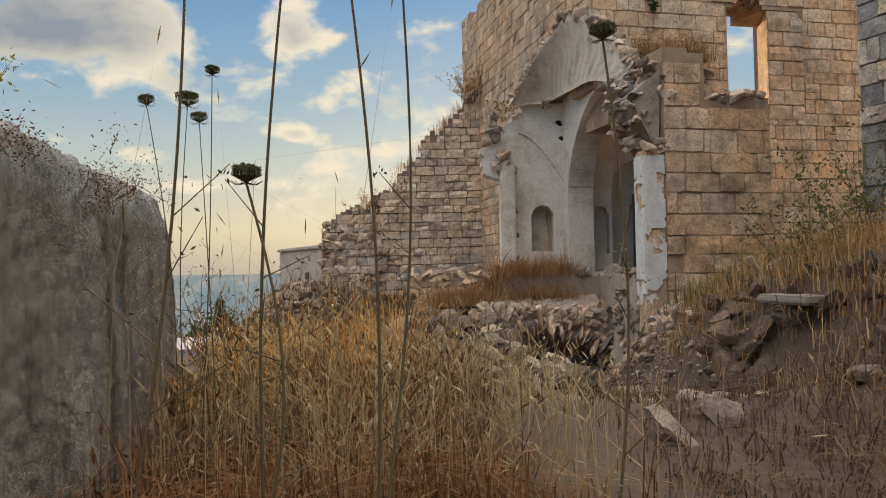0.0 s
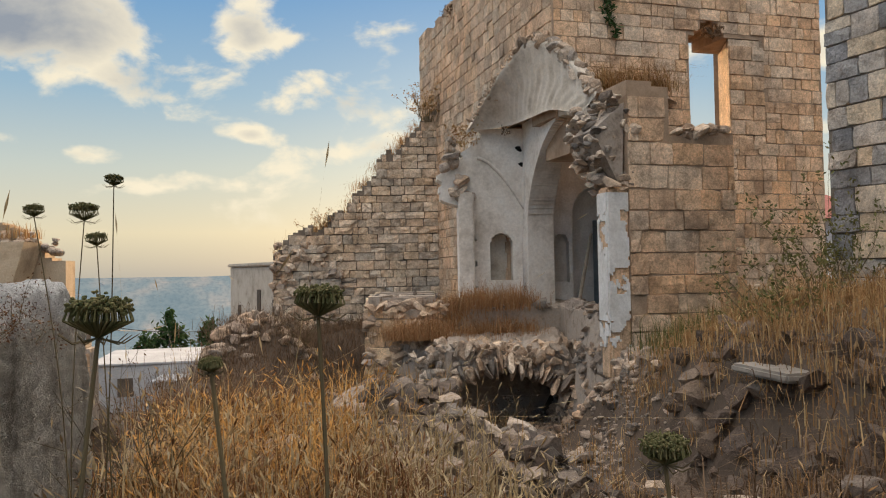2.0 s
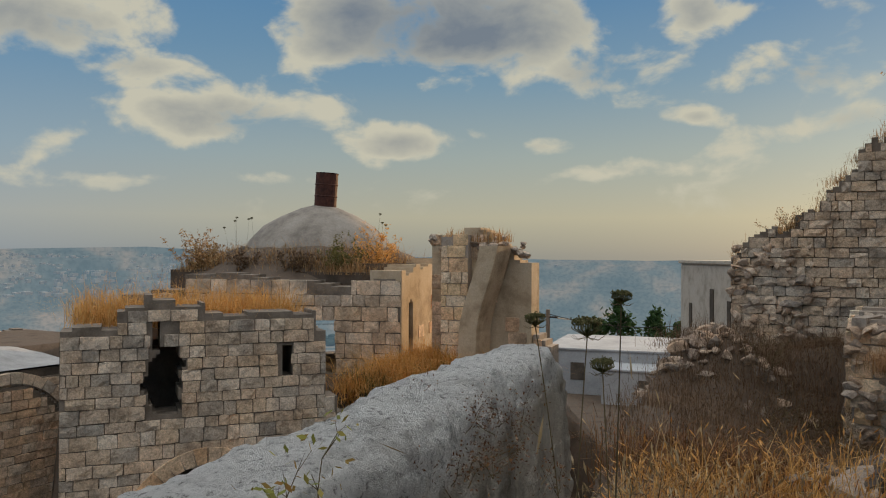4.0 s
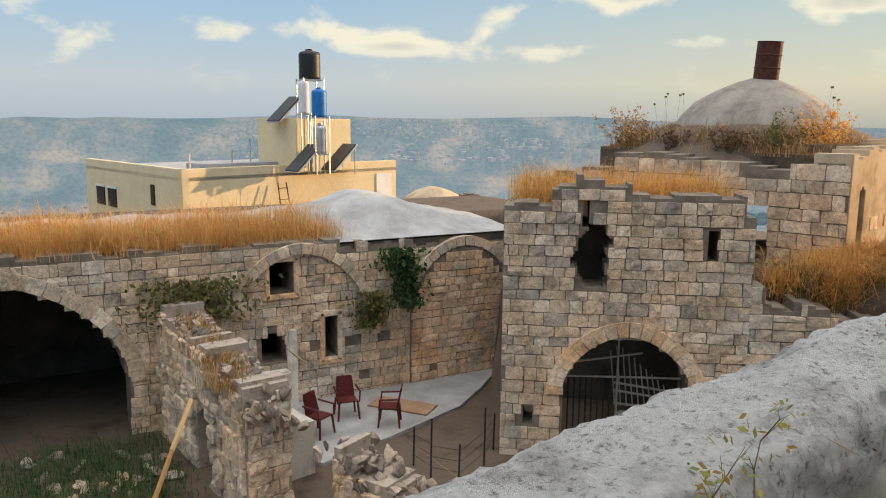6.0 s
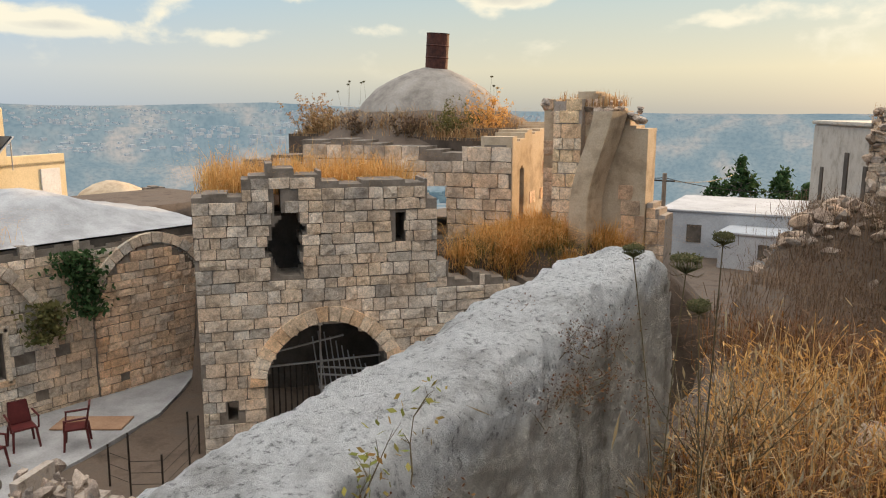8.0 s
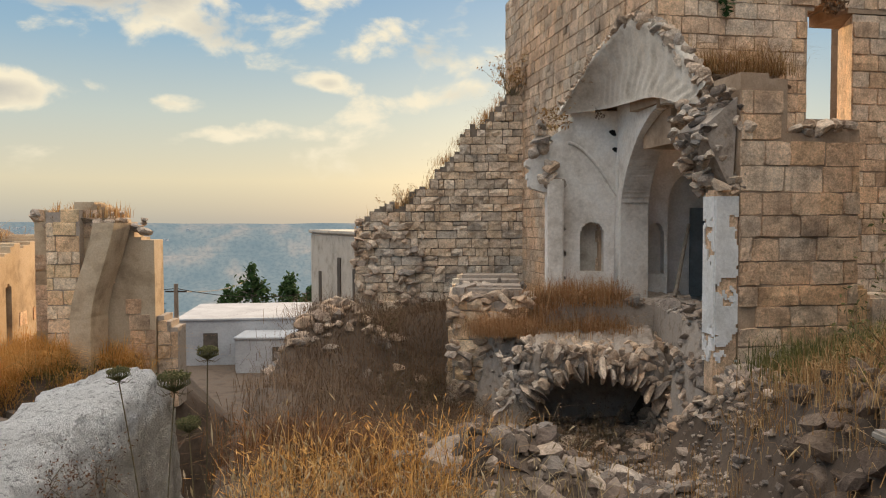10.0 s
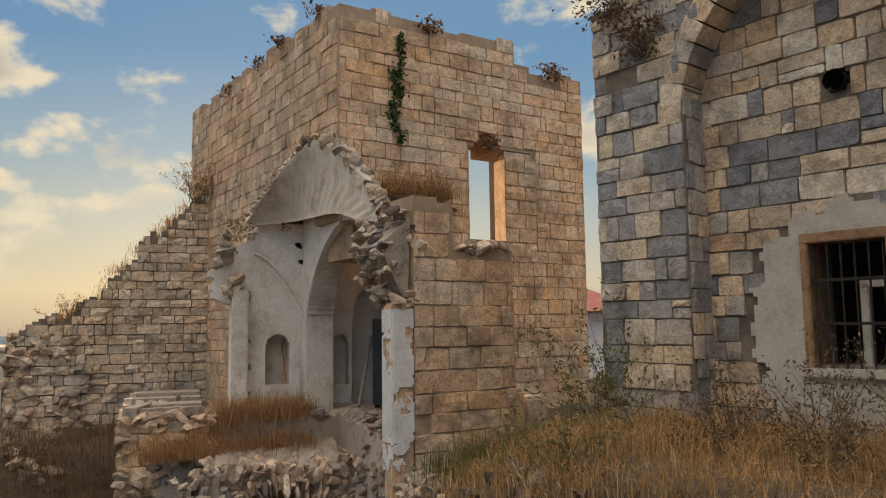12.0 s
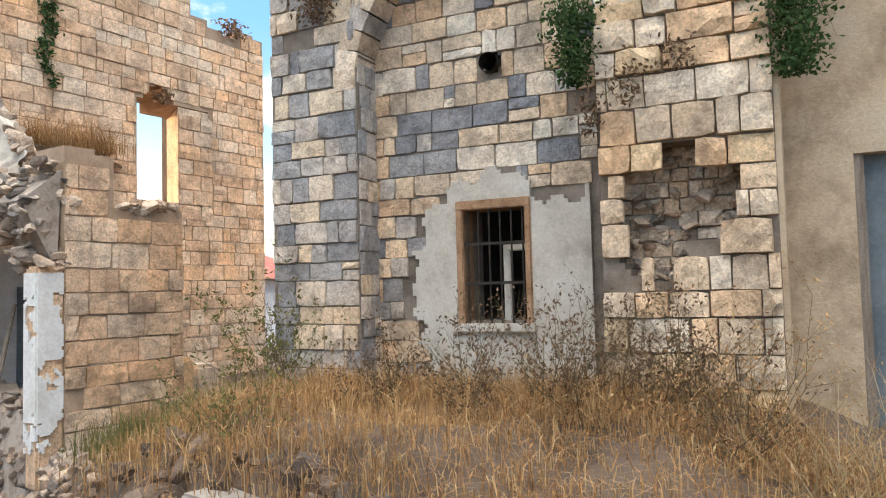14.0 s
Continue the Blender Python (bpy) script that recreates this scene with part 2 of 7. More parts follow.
M_RUBBLE_CORE = mottled("rubble_core", (0.20, 0.16, 0.125), (0.40, 0.335, 0.275), 7, 26, bump=1.0, c=(0.33, 0.295, 0.26))
M_PLASTER = mottled("old_white_plaster", (0.50, 0.44, 0.37), (0.76, 0.71, 0.64), 1.7, 18, bump=0.5, c=(0.85, 0.83, 0.79))
M_CEMENT = mottled("cement_render", (0.32, 0.285, 0.235), (0.50, 0.455, 0.385), 2.2, 28, bump=0.6, c=(0.56, 0.53, 0.47))
M_FRAME = mottled("weathered_brown_frame", (0.22, 0.12, 0.06), (0.42, 0.26, 0.15), 5, 40, 0.85, 0.5)
M_TANREN = mottled("tan_render", (0.27, 0.20, 0.13), (0.50, 0.39, 0.265), 1.6, 30, bump=0.7, c=(0.58, 0.48, 0.35))
k = Mat("parapet_cement_pale_top", 0.95)
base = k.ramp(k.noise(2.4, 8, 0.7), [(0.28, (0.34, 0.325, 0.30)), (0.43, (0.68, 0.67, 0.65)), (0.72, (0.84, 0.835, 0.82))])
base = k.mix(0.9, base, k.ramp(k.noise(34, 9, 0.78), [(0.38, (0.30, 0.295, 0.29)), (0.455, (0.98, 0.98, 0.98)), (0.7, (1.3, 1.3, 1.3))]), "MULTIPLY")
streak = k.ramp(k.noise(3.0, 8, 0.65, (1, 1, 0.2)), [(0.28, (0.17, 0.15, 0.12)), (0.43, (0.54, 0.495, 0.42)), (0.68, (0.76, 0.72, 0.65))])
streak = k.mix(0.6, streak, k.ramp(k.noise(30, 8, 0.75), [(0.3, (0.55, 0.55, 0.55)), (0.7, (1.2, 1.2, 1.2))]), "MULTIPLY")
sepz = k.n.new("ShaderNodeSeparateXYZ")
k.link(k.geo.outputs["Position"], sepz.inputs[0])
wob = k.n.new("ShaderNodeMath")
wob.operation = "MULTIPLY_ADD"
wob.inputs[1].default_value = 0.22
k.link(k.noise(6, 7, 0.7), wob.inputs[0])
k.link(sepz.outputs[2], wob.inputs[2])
# streaked below, paler from about z 1.3 up, with a noisy edge
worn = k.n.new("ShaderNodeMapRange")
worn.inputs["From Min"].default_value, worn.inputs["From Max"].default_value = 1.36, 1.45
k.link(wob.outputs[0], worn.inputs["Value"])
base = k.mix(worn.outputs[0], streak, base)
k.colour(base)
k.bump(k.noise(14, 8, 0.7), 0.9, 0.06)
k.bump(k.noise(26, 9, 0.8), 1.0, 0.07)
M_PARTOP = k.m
M_WHITEPL = mottled("flaking_white_plaster", (0.66, 0.64, 0.60), (0.82, 0.81, 0.79), 3, 25, bump=0.3)
M_HOUSE2 = mottled("dull_white_render", (0.32, 0.33, 0.34), (0.44, 0.45, 0.46), 0.6, 12, bump=0.1)
M_DOME = mottled("grey_dome_plaster", (0.16, 0.14, 0.12), (0.28, 0.25, 0.215), 1.8, 20, bump=0.6, c=(0.36, 0.33, 0.29))
M_EARTH = mottled("dry_earth", (0.05, 0.036, 0.026), (0.12, 0.088, 0.064), 1.3, 18, bump=1.0, c=(0.10, 0.082, 0.066))
M_CONCRETE = mottled("pale_concrete", (0.28, 0.275, 0.27), (0.42, 0.415, 0.41), 1.5, 25, bump=0.3)
M_YELLOW = mottled("yellow_house_render", (0.62, 0.52, 0.33), (0.72, 0.61, 0.40), 0.8, 16, bump=0.15)
M_WHITEWALL = mottled("white_house_render", (0.62, 0.62, 0.62), (0.76, 0.76, 0.76), 0.6, 12, bump=0.1)
M_DARK = mottled("dark_iron", (0.02, 0.018, 0.016), (0.06, 0.045, 0.035), 8, 60, 0.7, 0.2, 0.4)
M_RUST = mottled("rusty_drum", (0.045, 0.02, 0.016), (0.12, 0.045, 0.03), 6, 40, 0.75, 0.3, 0.2)
# the shade of rooms and window openings is put into this dark colour
M_SHADE = mottled("shade_toned_interior", (0.06, 0.05, 0.04), (0.12, 0.10, 0.08), 2, 20)
M_BLUE = mottled("blue_plastic", (0.02, 0.14, 0.42), (0.03, 0.19, 0.52), 2, 10, 0.4, 0)
M_BLACKP = mottled("black_plastic", (0.015, 0.015, 0.016), (0.03, 0.03, 0.03), 3, 12, 0.45, 0)
M_CHAIR = mottled("dark_red_plastic", (0.07, 0.013, 0.013), (0.11, 0.022, 0.02), 4, 20, 0.45, 0)
M_WOOD = mottled("grey_wood", (0.16, 0.13, 0.10), (0.30, 0.25, 0.20), 4, 40, 0.8, 0.5, stretch=(6, 6, 0.6))
M_BOARD = mottled("brown_board", (0.30, 0.18, 0.11), (0.38, 0.24, 0.15), 3, 25)
M_DOOR = mottled("blue_grey_paint", (0.12, 0.145, 0.16), (0.19, 0.22, 0.235), 2, 20, 0.7)
M_METAL = mottled("galvanised_steel", (0.45, 0.46, 0.47), (0.60, 0.61, 0.62), 3, 20, 0.35, 0, 0.8)
M_ROOFTILE = mottled("red_roof_tile", (0.30, 0.10, 0.08), (0.42, 0.17, 0.13), 5, 20)
M_DRY = blades_mat("dry_grass", [(0.26, 0.14, 0.06), (0.47, 0.28, 0.12), (0.35, 0.195, 0.08), (0.60, 0.43, 0.22), (0.21, 0.115, 0.055)])
M_GOLD = blades_mat("golden_grass", [(0.54, 0.28, 0.08), (0.72, 0.41, 0.13), (0.60, 0.32, 0.09), (0.78, 0.53, 0.23)], 0.4)
M_BROWN = blades_mat("brown_scrub", [(0.09, 0.057, 0.036), (0.165, 0.102, 0.06), (0.13, 0.082, 0.05), (0.24, 0.165, 0.10)])
M_RUSSET = blades_mat("russet_grass", [(0.13, 0.055, 0.022), (0.22, 0.10, 0.04), (0.10, 0.045, 0.02), (0.30, 0.17, 0.07)])
M_SEDGE = blades_mat("reddish_grass", [(0.30, 0.15, 0.065), (0.44, 0.25, 0.12), (0.36, 0.19, 0.085), (0.52, 0.36, 0.20)])
M_OLIVE = blades_mat("olive_scrub", [(0.09, 0.10, 0.035), (0.16, 0.15, 0.05), (0.22, 0.19, 0.07), (0.12, 0.12, 0.05)])
M_WEED = blades_mat("weed_leaves", [(0.20, 0.22, 0.05), (0.32, 0.30, 0.07), (0.36, 0.20, 0.06), (0.24, 0.26, 0.07)], 0.35)
M_OAT = blades_mat("wild_oats", [(0.32, 0.21, 0.09), (0.48, 0.37, 0.21), (0.40, 0.29, 0.15), (0.56, 0.47, 0.32)], 0.35)
M_LEAF = blades_mat("green_leaves", [(0.03, 0.06, 0.02), (0.05, 0.095, 0.03), (0.07, 0.11, 0.04)])
M_STEM = blades_mat("dry_stems", [(0.10, 0.08, 0.045), (0.17, 0.13, 0.07), (0.13, 0.10, 0.05)], 0.1)
M_UMBEL = blades_mat("umbel_heads", [(0.09, 0.10, 0.04), (0.15, 0.14, 0.06), (0.20, 0.17, 0.08)], 0.2)
M_BIRD = mottled("dark_feathers", (0.03, 0.03, 0.035), (0.07, 0.07, 0.08), 20, 60)
# black that stands in for the shade inside small holes
k = Mat("painted_hole_black", 1.0)
M_HOLE = k.colour((0.01, 0.009, 0.008)).m


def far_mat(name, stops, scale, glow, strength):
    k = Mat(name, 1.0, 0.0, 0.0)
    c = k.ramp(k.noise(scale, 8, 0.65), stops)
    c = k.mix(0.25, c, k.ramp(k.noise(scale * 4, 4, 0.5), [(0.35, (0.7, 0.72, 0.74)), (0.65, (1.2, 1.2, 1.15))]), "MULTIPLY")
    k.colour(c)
    # emission in the glow colour stands in for haze over far things
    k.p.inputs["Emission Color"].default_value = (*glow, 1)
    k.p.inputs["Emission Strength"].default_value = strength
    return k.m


def country_mat(name):
    """Far slopes in haze: fields, scrub and scattered trees, laid out by bearing and distance from the hilltop."""
    k = Mat(name, 1.0, 0.0, 0.0)
    sp = k.n.new("ShaderNodeSeparateXYZ")
    k.link(k.geo.outputs["Position"], sp.inputs[0])
    flat_v = k.n.new("ShaderNodeCombineXYZ")
    k.link(sp.outputs[0], flat_v.inputs[0])
    k.link(sp.outputs[1], flat_v.inputs[1])
    ln = k.n.new("ShaderNodeVectorMath")
    ln.operation = "LENGTH"
    k.link(flat_v.outputs[0], ln.inputs[0])
    bearing = k.n.new("ShaderNodeMath")
    bearing.operation = "ARCTAN2"
    k.link(sp.outputs[0], bearing.inputs[0])
    k.link(sp.outputs[1], bearing.inputs[1])
    near = k.n.new("ShaderNodeMath")
    near.operation = "DIVIDE"
    near.inputs[0].default_value = 130.0
    k.link(ln.outputs["Value"], near.inputs[1])
    at = k.n.new("ShaderNodeCombineXYZ")
    k.link(bearing.outputs[0], at.inputs[0])
    k.link(near.outputs[0], at.inputs[1])

    def spread(scale, detail, rough):
        t = k.n.new("ShaderNodeTexNoise")
        t.inputs["Scale"].default_value, t.inputs["Detail"].default_value, t.inputs["Roughness"].default_value = scale, detail, rough
        k.link(at.outputs[0], t.inputs["Vector"])
        return t.outputs[0]

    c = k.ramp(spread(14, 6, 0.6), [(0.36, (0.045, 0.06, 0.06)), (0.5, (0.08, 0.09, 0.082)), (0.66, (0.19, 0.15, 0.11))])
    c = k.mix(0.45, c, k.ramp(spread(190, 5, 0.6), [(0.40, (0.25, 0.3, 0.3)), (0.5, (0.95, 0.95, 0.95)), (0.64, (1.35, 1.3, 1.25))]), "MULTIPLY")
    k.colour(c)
    # distance haze is painted in as an even bluish emission
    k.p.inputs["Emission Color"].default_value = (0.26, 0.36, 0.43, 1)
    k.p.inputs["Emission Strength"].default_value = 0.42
    return k.m


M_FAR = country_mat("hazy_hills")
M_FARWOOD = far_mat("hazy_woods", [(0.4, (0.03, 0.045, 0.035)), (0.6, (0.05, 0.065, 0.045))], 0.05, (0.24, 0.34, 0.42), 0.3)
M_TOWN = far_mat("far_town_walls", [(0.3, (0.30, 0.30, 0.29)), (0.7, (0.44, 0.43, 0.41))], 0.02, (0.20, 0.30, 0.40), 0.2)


# ---- mesh helpers ----
def mesh_of(name, verts, faces, material, smooth=False):
    me = bpy.data.meshes.new(name)
    me.from_pydata([tuple(v) for v in verts], [], [tuple(f) for f in faces])
    me.materials.append(material)
    if smooth:
        me.polygons.foreach_set("use_smooth", [True] * len(me.polygons))
    me.update()
    return me


def solid(name, verts, faces, material, parent=None, label="", smooth=False, m=None):
    ob = new(name, mesh_of(name, verts, faces, material, smooth))
    if parent is not None:
        ob.parent = parent
    if m is not None:
        ob.matrix_basis = m
    if label:
        ob["label"] = label
    return ob


def part(name, bm, material, parent, label="", smooth=False):
    me = bpy.data.meshes.new(name)
    bm.to_mesh(me)
    bm.free()
    me.materials.append(material)
    if smooth:
        me.polygons.foreach_set("use_smooth", [True] * len(me.polygons))
    ob = new(name, me)
    ob.parent = parent
    if label:
        ob["label"] = label
    return ob


def thing(name, x, y, z, label, category, group="", rz=0, kind=""):
    ob = new(name)
    ob.matrix_basis = pose(x, y, z, 0, 0, rz)
    return tagged(ob, label, category, group, kind)


def box_data(x0, x1, y0, y1, z0, z1):
    v = [(x, y, z) for z in (z0, z1) for y in (y0, y1) for x in (x0, x1)]
    f = [(0, 2, 3, 1), (4, 5, 7, 6), (0, 1, 5, 4), (2, 6, 7, 3), (0, 4, 6, 2), (1, 3, 7, 5)]
    return v, f


class Joiner:
    """Collects pieces into one mesh."""

    def __init__(self):
        self.v, self.f = [], []

    def add(self, v, f, m=None):
        o = len(self.v)
        self.v += [tuple(m @ Vector(p)) for p in v] if m is not None else [tuple(p) for p in v]
        self.f += [tuple(o + i for i in q) for q in f]

    def box(self, x0, x1, y0, y1, z0, z1, m=None):
        self.add(*box_data(x0, x1, y0, y1, z0, z1), m)

    def rod(self, a, b, r0, r1=None, n=6):
        a, b = Vector(a), Vector(b)
        d = (b - a)
        q = d.to_track_quat("Z", "Y").to_matrix() if d.length > 1e-6 else Matrix.Identity(3)
        r1 = r0 if r1 is None else r1
        vs = [a + q @ Vector((r0 * math.cos(t), r0 * math.sin(t), 0)) for t in [2 * math.pi * i / n for i in range(n)]]
        vs += [b + q @ Vector((r1 * math.cos(t), r1 * math.sin(t), 0)) for t in [2 * math.pi * i / n for i in range(n)]]
        fs = [(i, (i + 1) % n, n + (i + 1) % n, n + i) for i in range(n)] + [tuple(range(n))[::-1], tuple(range(n, 2 * n))]
        self.add(vs, fs)

    def tube(self, pts, r0, r1, n=6):
        """One connected round bar along the points."""
        pts = [Vector(p) for p in pts]
        o, m = len(self.v), len(pts)
        for i, p in enumerate(pts):
            d = pts[min(i + 1, m - 1)] - pts[max(i - 1, 0)]
            q = d.to_track_quat("Z", "Y").to_matrix()
            r = r0 + (r1 - r0) * i / (m - 1)
            self.v += [tuple(p + q @ Vector((r * math.cos(2 * math.pi * k / n), r * math.sin(2 * math.pi * k / n), 0))) for k in range(n)]
        for i in range(m - 1):
            self.f += [(o + i * n + k, o + i * n + (k + 1) % n, o + (i + 1) * n + (k + 1) % n, o + (i + 1) * n + k) for k in range(n)]
        self.f += [tuple(o + k for k in range(n))[::-1], tuple(o + (m - 1) * n + k for k in range(n))]

    def done(self, name, material, parent=None, label="", smooth=False, m=None):
        return solid(name, self.v, self.f, material, parent, label, smooth, m)


def bevel_box(x0, x1, y0, y1, z0, z1, r=0.02, seg=2):
    bm = bmesh.new()
    bmesh.ops.create_cube(bm, size=1)
    for v in bm.verts:
        v.co = Vector(((x0 + x1) / 2 + v.co.x * (x1 - x0), (y0 + y1) / 2 + v.co.y * (y1 - y0), (z0 + z1) / 2 + v.co.z * (z1 - z0)))
    bmesh.ops.bevel(bm, geom=bm.edges[:], offset=r, segments=seg, affect="EDGES")
    return bm


def lathe(profile, n=24, cap=True):
    """A turned shape from (radius, height) pairs."""
    v, f = [], []
    for r, z in profile:
        v += [(r * math.cos(2 * math.pi * i / n), r * math.sin(2 * math.pi * i / n), z) for i in range(n)]
    for j in range(len(profile) - 1):
        f += [(j * n + i, j * n + (i + 1) % n, (j + 1) * n + (i + 1) % n, (j + 1) * n + i) for i in range(n)]
    if cap:
        f += [tuple(range(n))[::-1], tuple(range((len(profile) - 1) * n, len(profile) * n))]
    return v, f


def stone_template(seed, relief=0.28):
    """A dressed block: x and z within a half, back at y 0, worn and chipped face at y -1."""
    r = random.Random(seed)
    j = lambda a: r.uniform(-a, a)
    cols, rows = 4, 3
    chip = [r.random() < 0.18 for _ in range(4)]
    v, idx = [], {}
    for b in range(rows):
        for a in range(cols):
            x, z = -0.5 + a / (cols - 1), -0.5 + b / (rows - 1)
            edge = a in (0, cols - 1) or b in (0, rows - 1)
            corner = a in (0, cols - 1) and b in (0, rows - 1)
            pull = 0.008 + abs(j(0.016))
            if corner:
                pull += 0.006 + (0.05 if chip[(a > 0) * 2 + (b > 0)] else 0)
            xx = x * (1 - 2 * pull * (a in (0, cols - 1)) * 0.6) + (0 if edge else j(0.05))
            zz = z * (1 - 2 * pull * (b in (0, rows - 1)) * 1.1) + (0 if edge else j(0.06))
            idx[a, b] = len(v)
            v.append((xx, -(0.85 if edge else 1.0) + j(relief), zz))
    ring = [(a, 0) for a in range(cols)] + [(cols - 1, b) for b in range(1, rows)] + [(a, rows - 1) for a in range(cols - 2, -1, -1)] + [(0, b) for b in range(rows - 2, 0, -1)]
    f = [(idx[a, b], idx[a + 1, b], idx[a + 1, b + 1], idx[a, b + 1]) for a in range(cols - 1) for b in range(rows - 1)]
    n0 = len(v)
    for a, b in ring:
        p = v[idx[a, b]]
        v.append((max(-0.5, min(0.5, p[0] * 1.03)), 0.0, max(-0.5, min(0.5, p[2] * 1.03))))
    n = len(ring)
    for i in range(n):
        f.append((idx[ring[(i + 1) % n]], idx[ring[i]], n0 + i, n0 + (i + 1) % n))
    return v, f


STONES = [stone_template(i) for i in range(16)]
STONE_MESH = {}


def stone_mesh(i, material):
    key = (i, material.name)
    if key not in STONE_MESH:
        STONE_MESH[key] = mesh_of("brick", *STONES[i], material)
    return STONE_MESH[key]


def rock_template(seed, sub=2, cut=(0.2, 0.36), square=0.0):
    bm = bmesh.new()
    bmesh.ops.create_icosphere(bm, subdivisions=sub, radius=0.5)
    r = random.Random(seed)
    off = Vector((r.uniform(0, 50), r.uniform(0, 50), r.uniform(0, 50)))
    planes = [(Vector((r.gauss(0, 1), r.gauss(0, 1), r.gauss(0, 1))).normalized(), r.uniform(*cut)) for _ in range(11)]
    for v in bm.verts:
        v.co = v.co.lerp(v.co * (0.42 / max(map(abs, v.co))), square)
        for n, d in planes:
            e = v.co.dot(n) - d
            if e > 0:
                v.co -= n * e
        v.co += v.co.normalized() * 0.035 * noise.noise(v.co * 5 + off)
    data = ([tuple(v.co) for v in bm.verts], [tuple(q.index for q in f.verts) for f in bm.faces])
    bm.free()
    return data


ROCKS = [rock_template(i, 2, (0.15, 0.32)) for i in range(8)]
ROCK_MESH = [mesh_of("rock", *d, M_ROCK) for d in ROCKS]
PALE_ROCK = [mesh_of("stone", *rock_template(40 + i, 2, (0.17, 0.34), 0.5), M_PALEROCK) for i in range(8)]
# darker tones than the rubble stone, for the hollow, cross wall and bank
M_DARKROCK = stone_mat("dark_toned_stone", [(0.17, 0.14, 0.12), (0.12, 0.10, 0.088), (0.22, 0.19, 0.165), (0.10, 0.088, 0.078), (0.15, 0.125, 0.105)], stain=0.5)
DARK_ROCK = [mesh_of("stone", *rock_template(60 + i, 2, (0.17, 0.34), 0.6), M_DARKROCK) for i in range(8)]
SMALL_ROCKS = [rock_template(20 + i, 1) for i in range(6)]


def spans(inside, s, z0, z1, step=0.06):
    """The stretches of z at s that lie inside the wall."""
    out, start, z = [], None, z0
    while z < z1 + step:
        ok = z < z1 and inside(s, z)
        if ok and start is None:
            start = z
        if not ok and start is not None:
            out.append((start, min(z, z1)))
            start = None
        z += step
    return out


def masonry(name, origin, u, length, z0, top, thick, label, stone, mortar=M_MORTAR, course=0.26, block=0.42, holes=(), proud=0.035,
            ragged=0.12, skip=0.003, kind="structure", singles=300, category="wall", core=True, seed=1, cell=0.12, rough=0.35, skin=None, eat=0.0):
    """A wall of coursed blocks on a mortar core. u: its direction; the face looks to the right of u. top(s): its height there.
    holes: functions of (s, z), true inside an opening. skin(s, z): true where render covers the blocks."""
    r = random.Random(seed)
    u = Vector((u[0], u[1])).normalized()
    ang = math.degrees(math.atan2(u.y, u.x))
    wall = None
    frame_m = pose(origin[0], origin[1], 0, 0, 0, ang)
    steps = {}

    def height(s):
        key = round(s / (block * 1.3))
        if key not in steps:
            steps[key] = r.uniform(-ragged, ragged)
        return top(s) + steps[key]

    def open_at(s, z):
        return any(h(s, z) for h in holes)

    def hollow_at(s, z):
        if not eat:
            return open_at(s, z)
        return any(open_at(s + da, z + dz) for da in (-eat, 0, eat) for dz in (-eat, 0, eat))

    zmax = max(height(i * length / 40) for i in range(41))
    j = Joiner()
    n = max(1, int(length / cell))
    w = length / n
    for i in range(n):
        s = (i + 0.5) * w
        for a, b in spans(lambda q, z: z < height(q) and not hollow_at(q, z), s, z0, zmax, 0.02 if cell < 0.04 else 0.06):
            j.box(i * w - 0.0005, (i + 1) * w + 0.0005, 0, thick, a, b)
    wall = j.done(name, mortar, m=frame_m)
    tagged(wall, label, category, kind=kind)
    blocks = []
    z, row = z0, 0
    while z < zmax:
        h = course * r.uniform(0.8, 1.22)
        s = -r.uniform(0, block)
        while s < length:
            l = block * r.uniform(1 - rough, 1 + rough * 1.3)
            a, b = max(0, s), min(length, s + l)
            s += l
            if b - a < 0.08:
                continue
            q = [a + (b - a) * k / 6 for k in range(7)]
            good = [k for k in q if z + h * 0.75 < height(k) and not open_at(k, z + h * 0.3) and not open_at(k, z + h * 0.75)]
            runs, cur = [], []
            for k in q:
                if k in good:
                    cur.append(k)
                else:
                    runs.append(cur)
                    cur = []
            good = max(runs + [cur], key=len)
            if len(good) < 2 or (skip and r.random() < skip):
                continue
            a, b = good[0] - (0 if good[0] == q[0] else 0.02), good[-1]
            if b - a < 0.08 or (skin and skin((a + b) / 2, z + h / 2)):
                continue
            cuts = [(z, h)]
            if r.random() < 0.05 and h > 0.2:
                q = r.uniform(0.4, 0.6)
                cuts = [(z, h * q), (z + h * q, h * (1 - q))]
            for zc, hc in cuts:
                blocks.append(((a + b) / 2, zc + hc / 2 + r.uniform(-.006, .006), b - a - r.uniform(0.004, 0.016), hc - r.uniform(0.003, 0.014), proud * r.uniform(0.5, 1.5), r.randrange(len(STONES)), r.uniform(-1.4, 1.4)))
        z += h
        row += 1
    base = Vector(origin)
    blocks.sort(key=lambda q: (base + u * q[0] - Vector((0, 1))).length + abs(q[1] - 2) * 0.5)
    rest = Joiner()
    for k, (s, zc, l, h, d, idx, tilt) in enumerate(blocks):
        m = pose(s, 0.004, zc, 0, tilt, 0) @ Matrix.Diagonal((l, d, h, 1))
        if k < singles:
            ob = new("brick", stone_mesh(idx, stone))
            ob.parent = wall
            ob.matrix_basis = m
        else:
            rest.add(*STONES[idx], m)
    if rest.v:
        o = rest.done("stonework", stone, wall)
        o["kind"] = "stuff"
    return wall


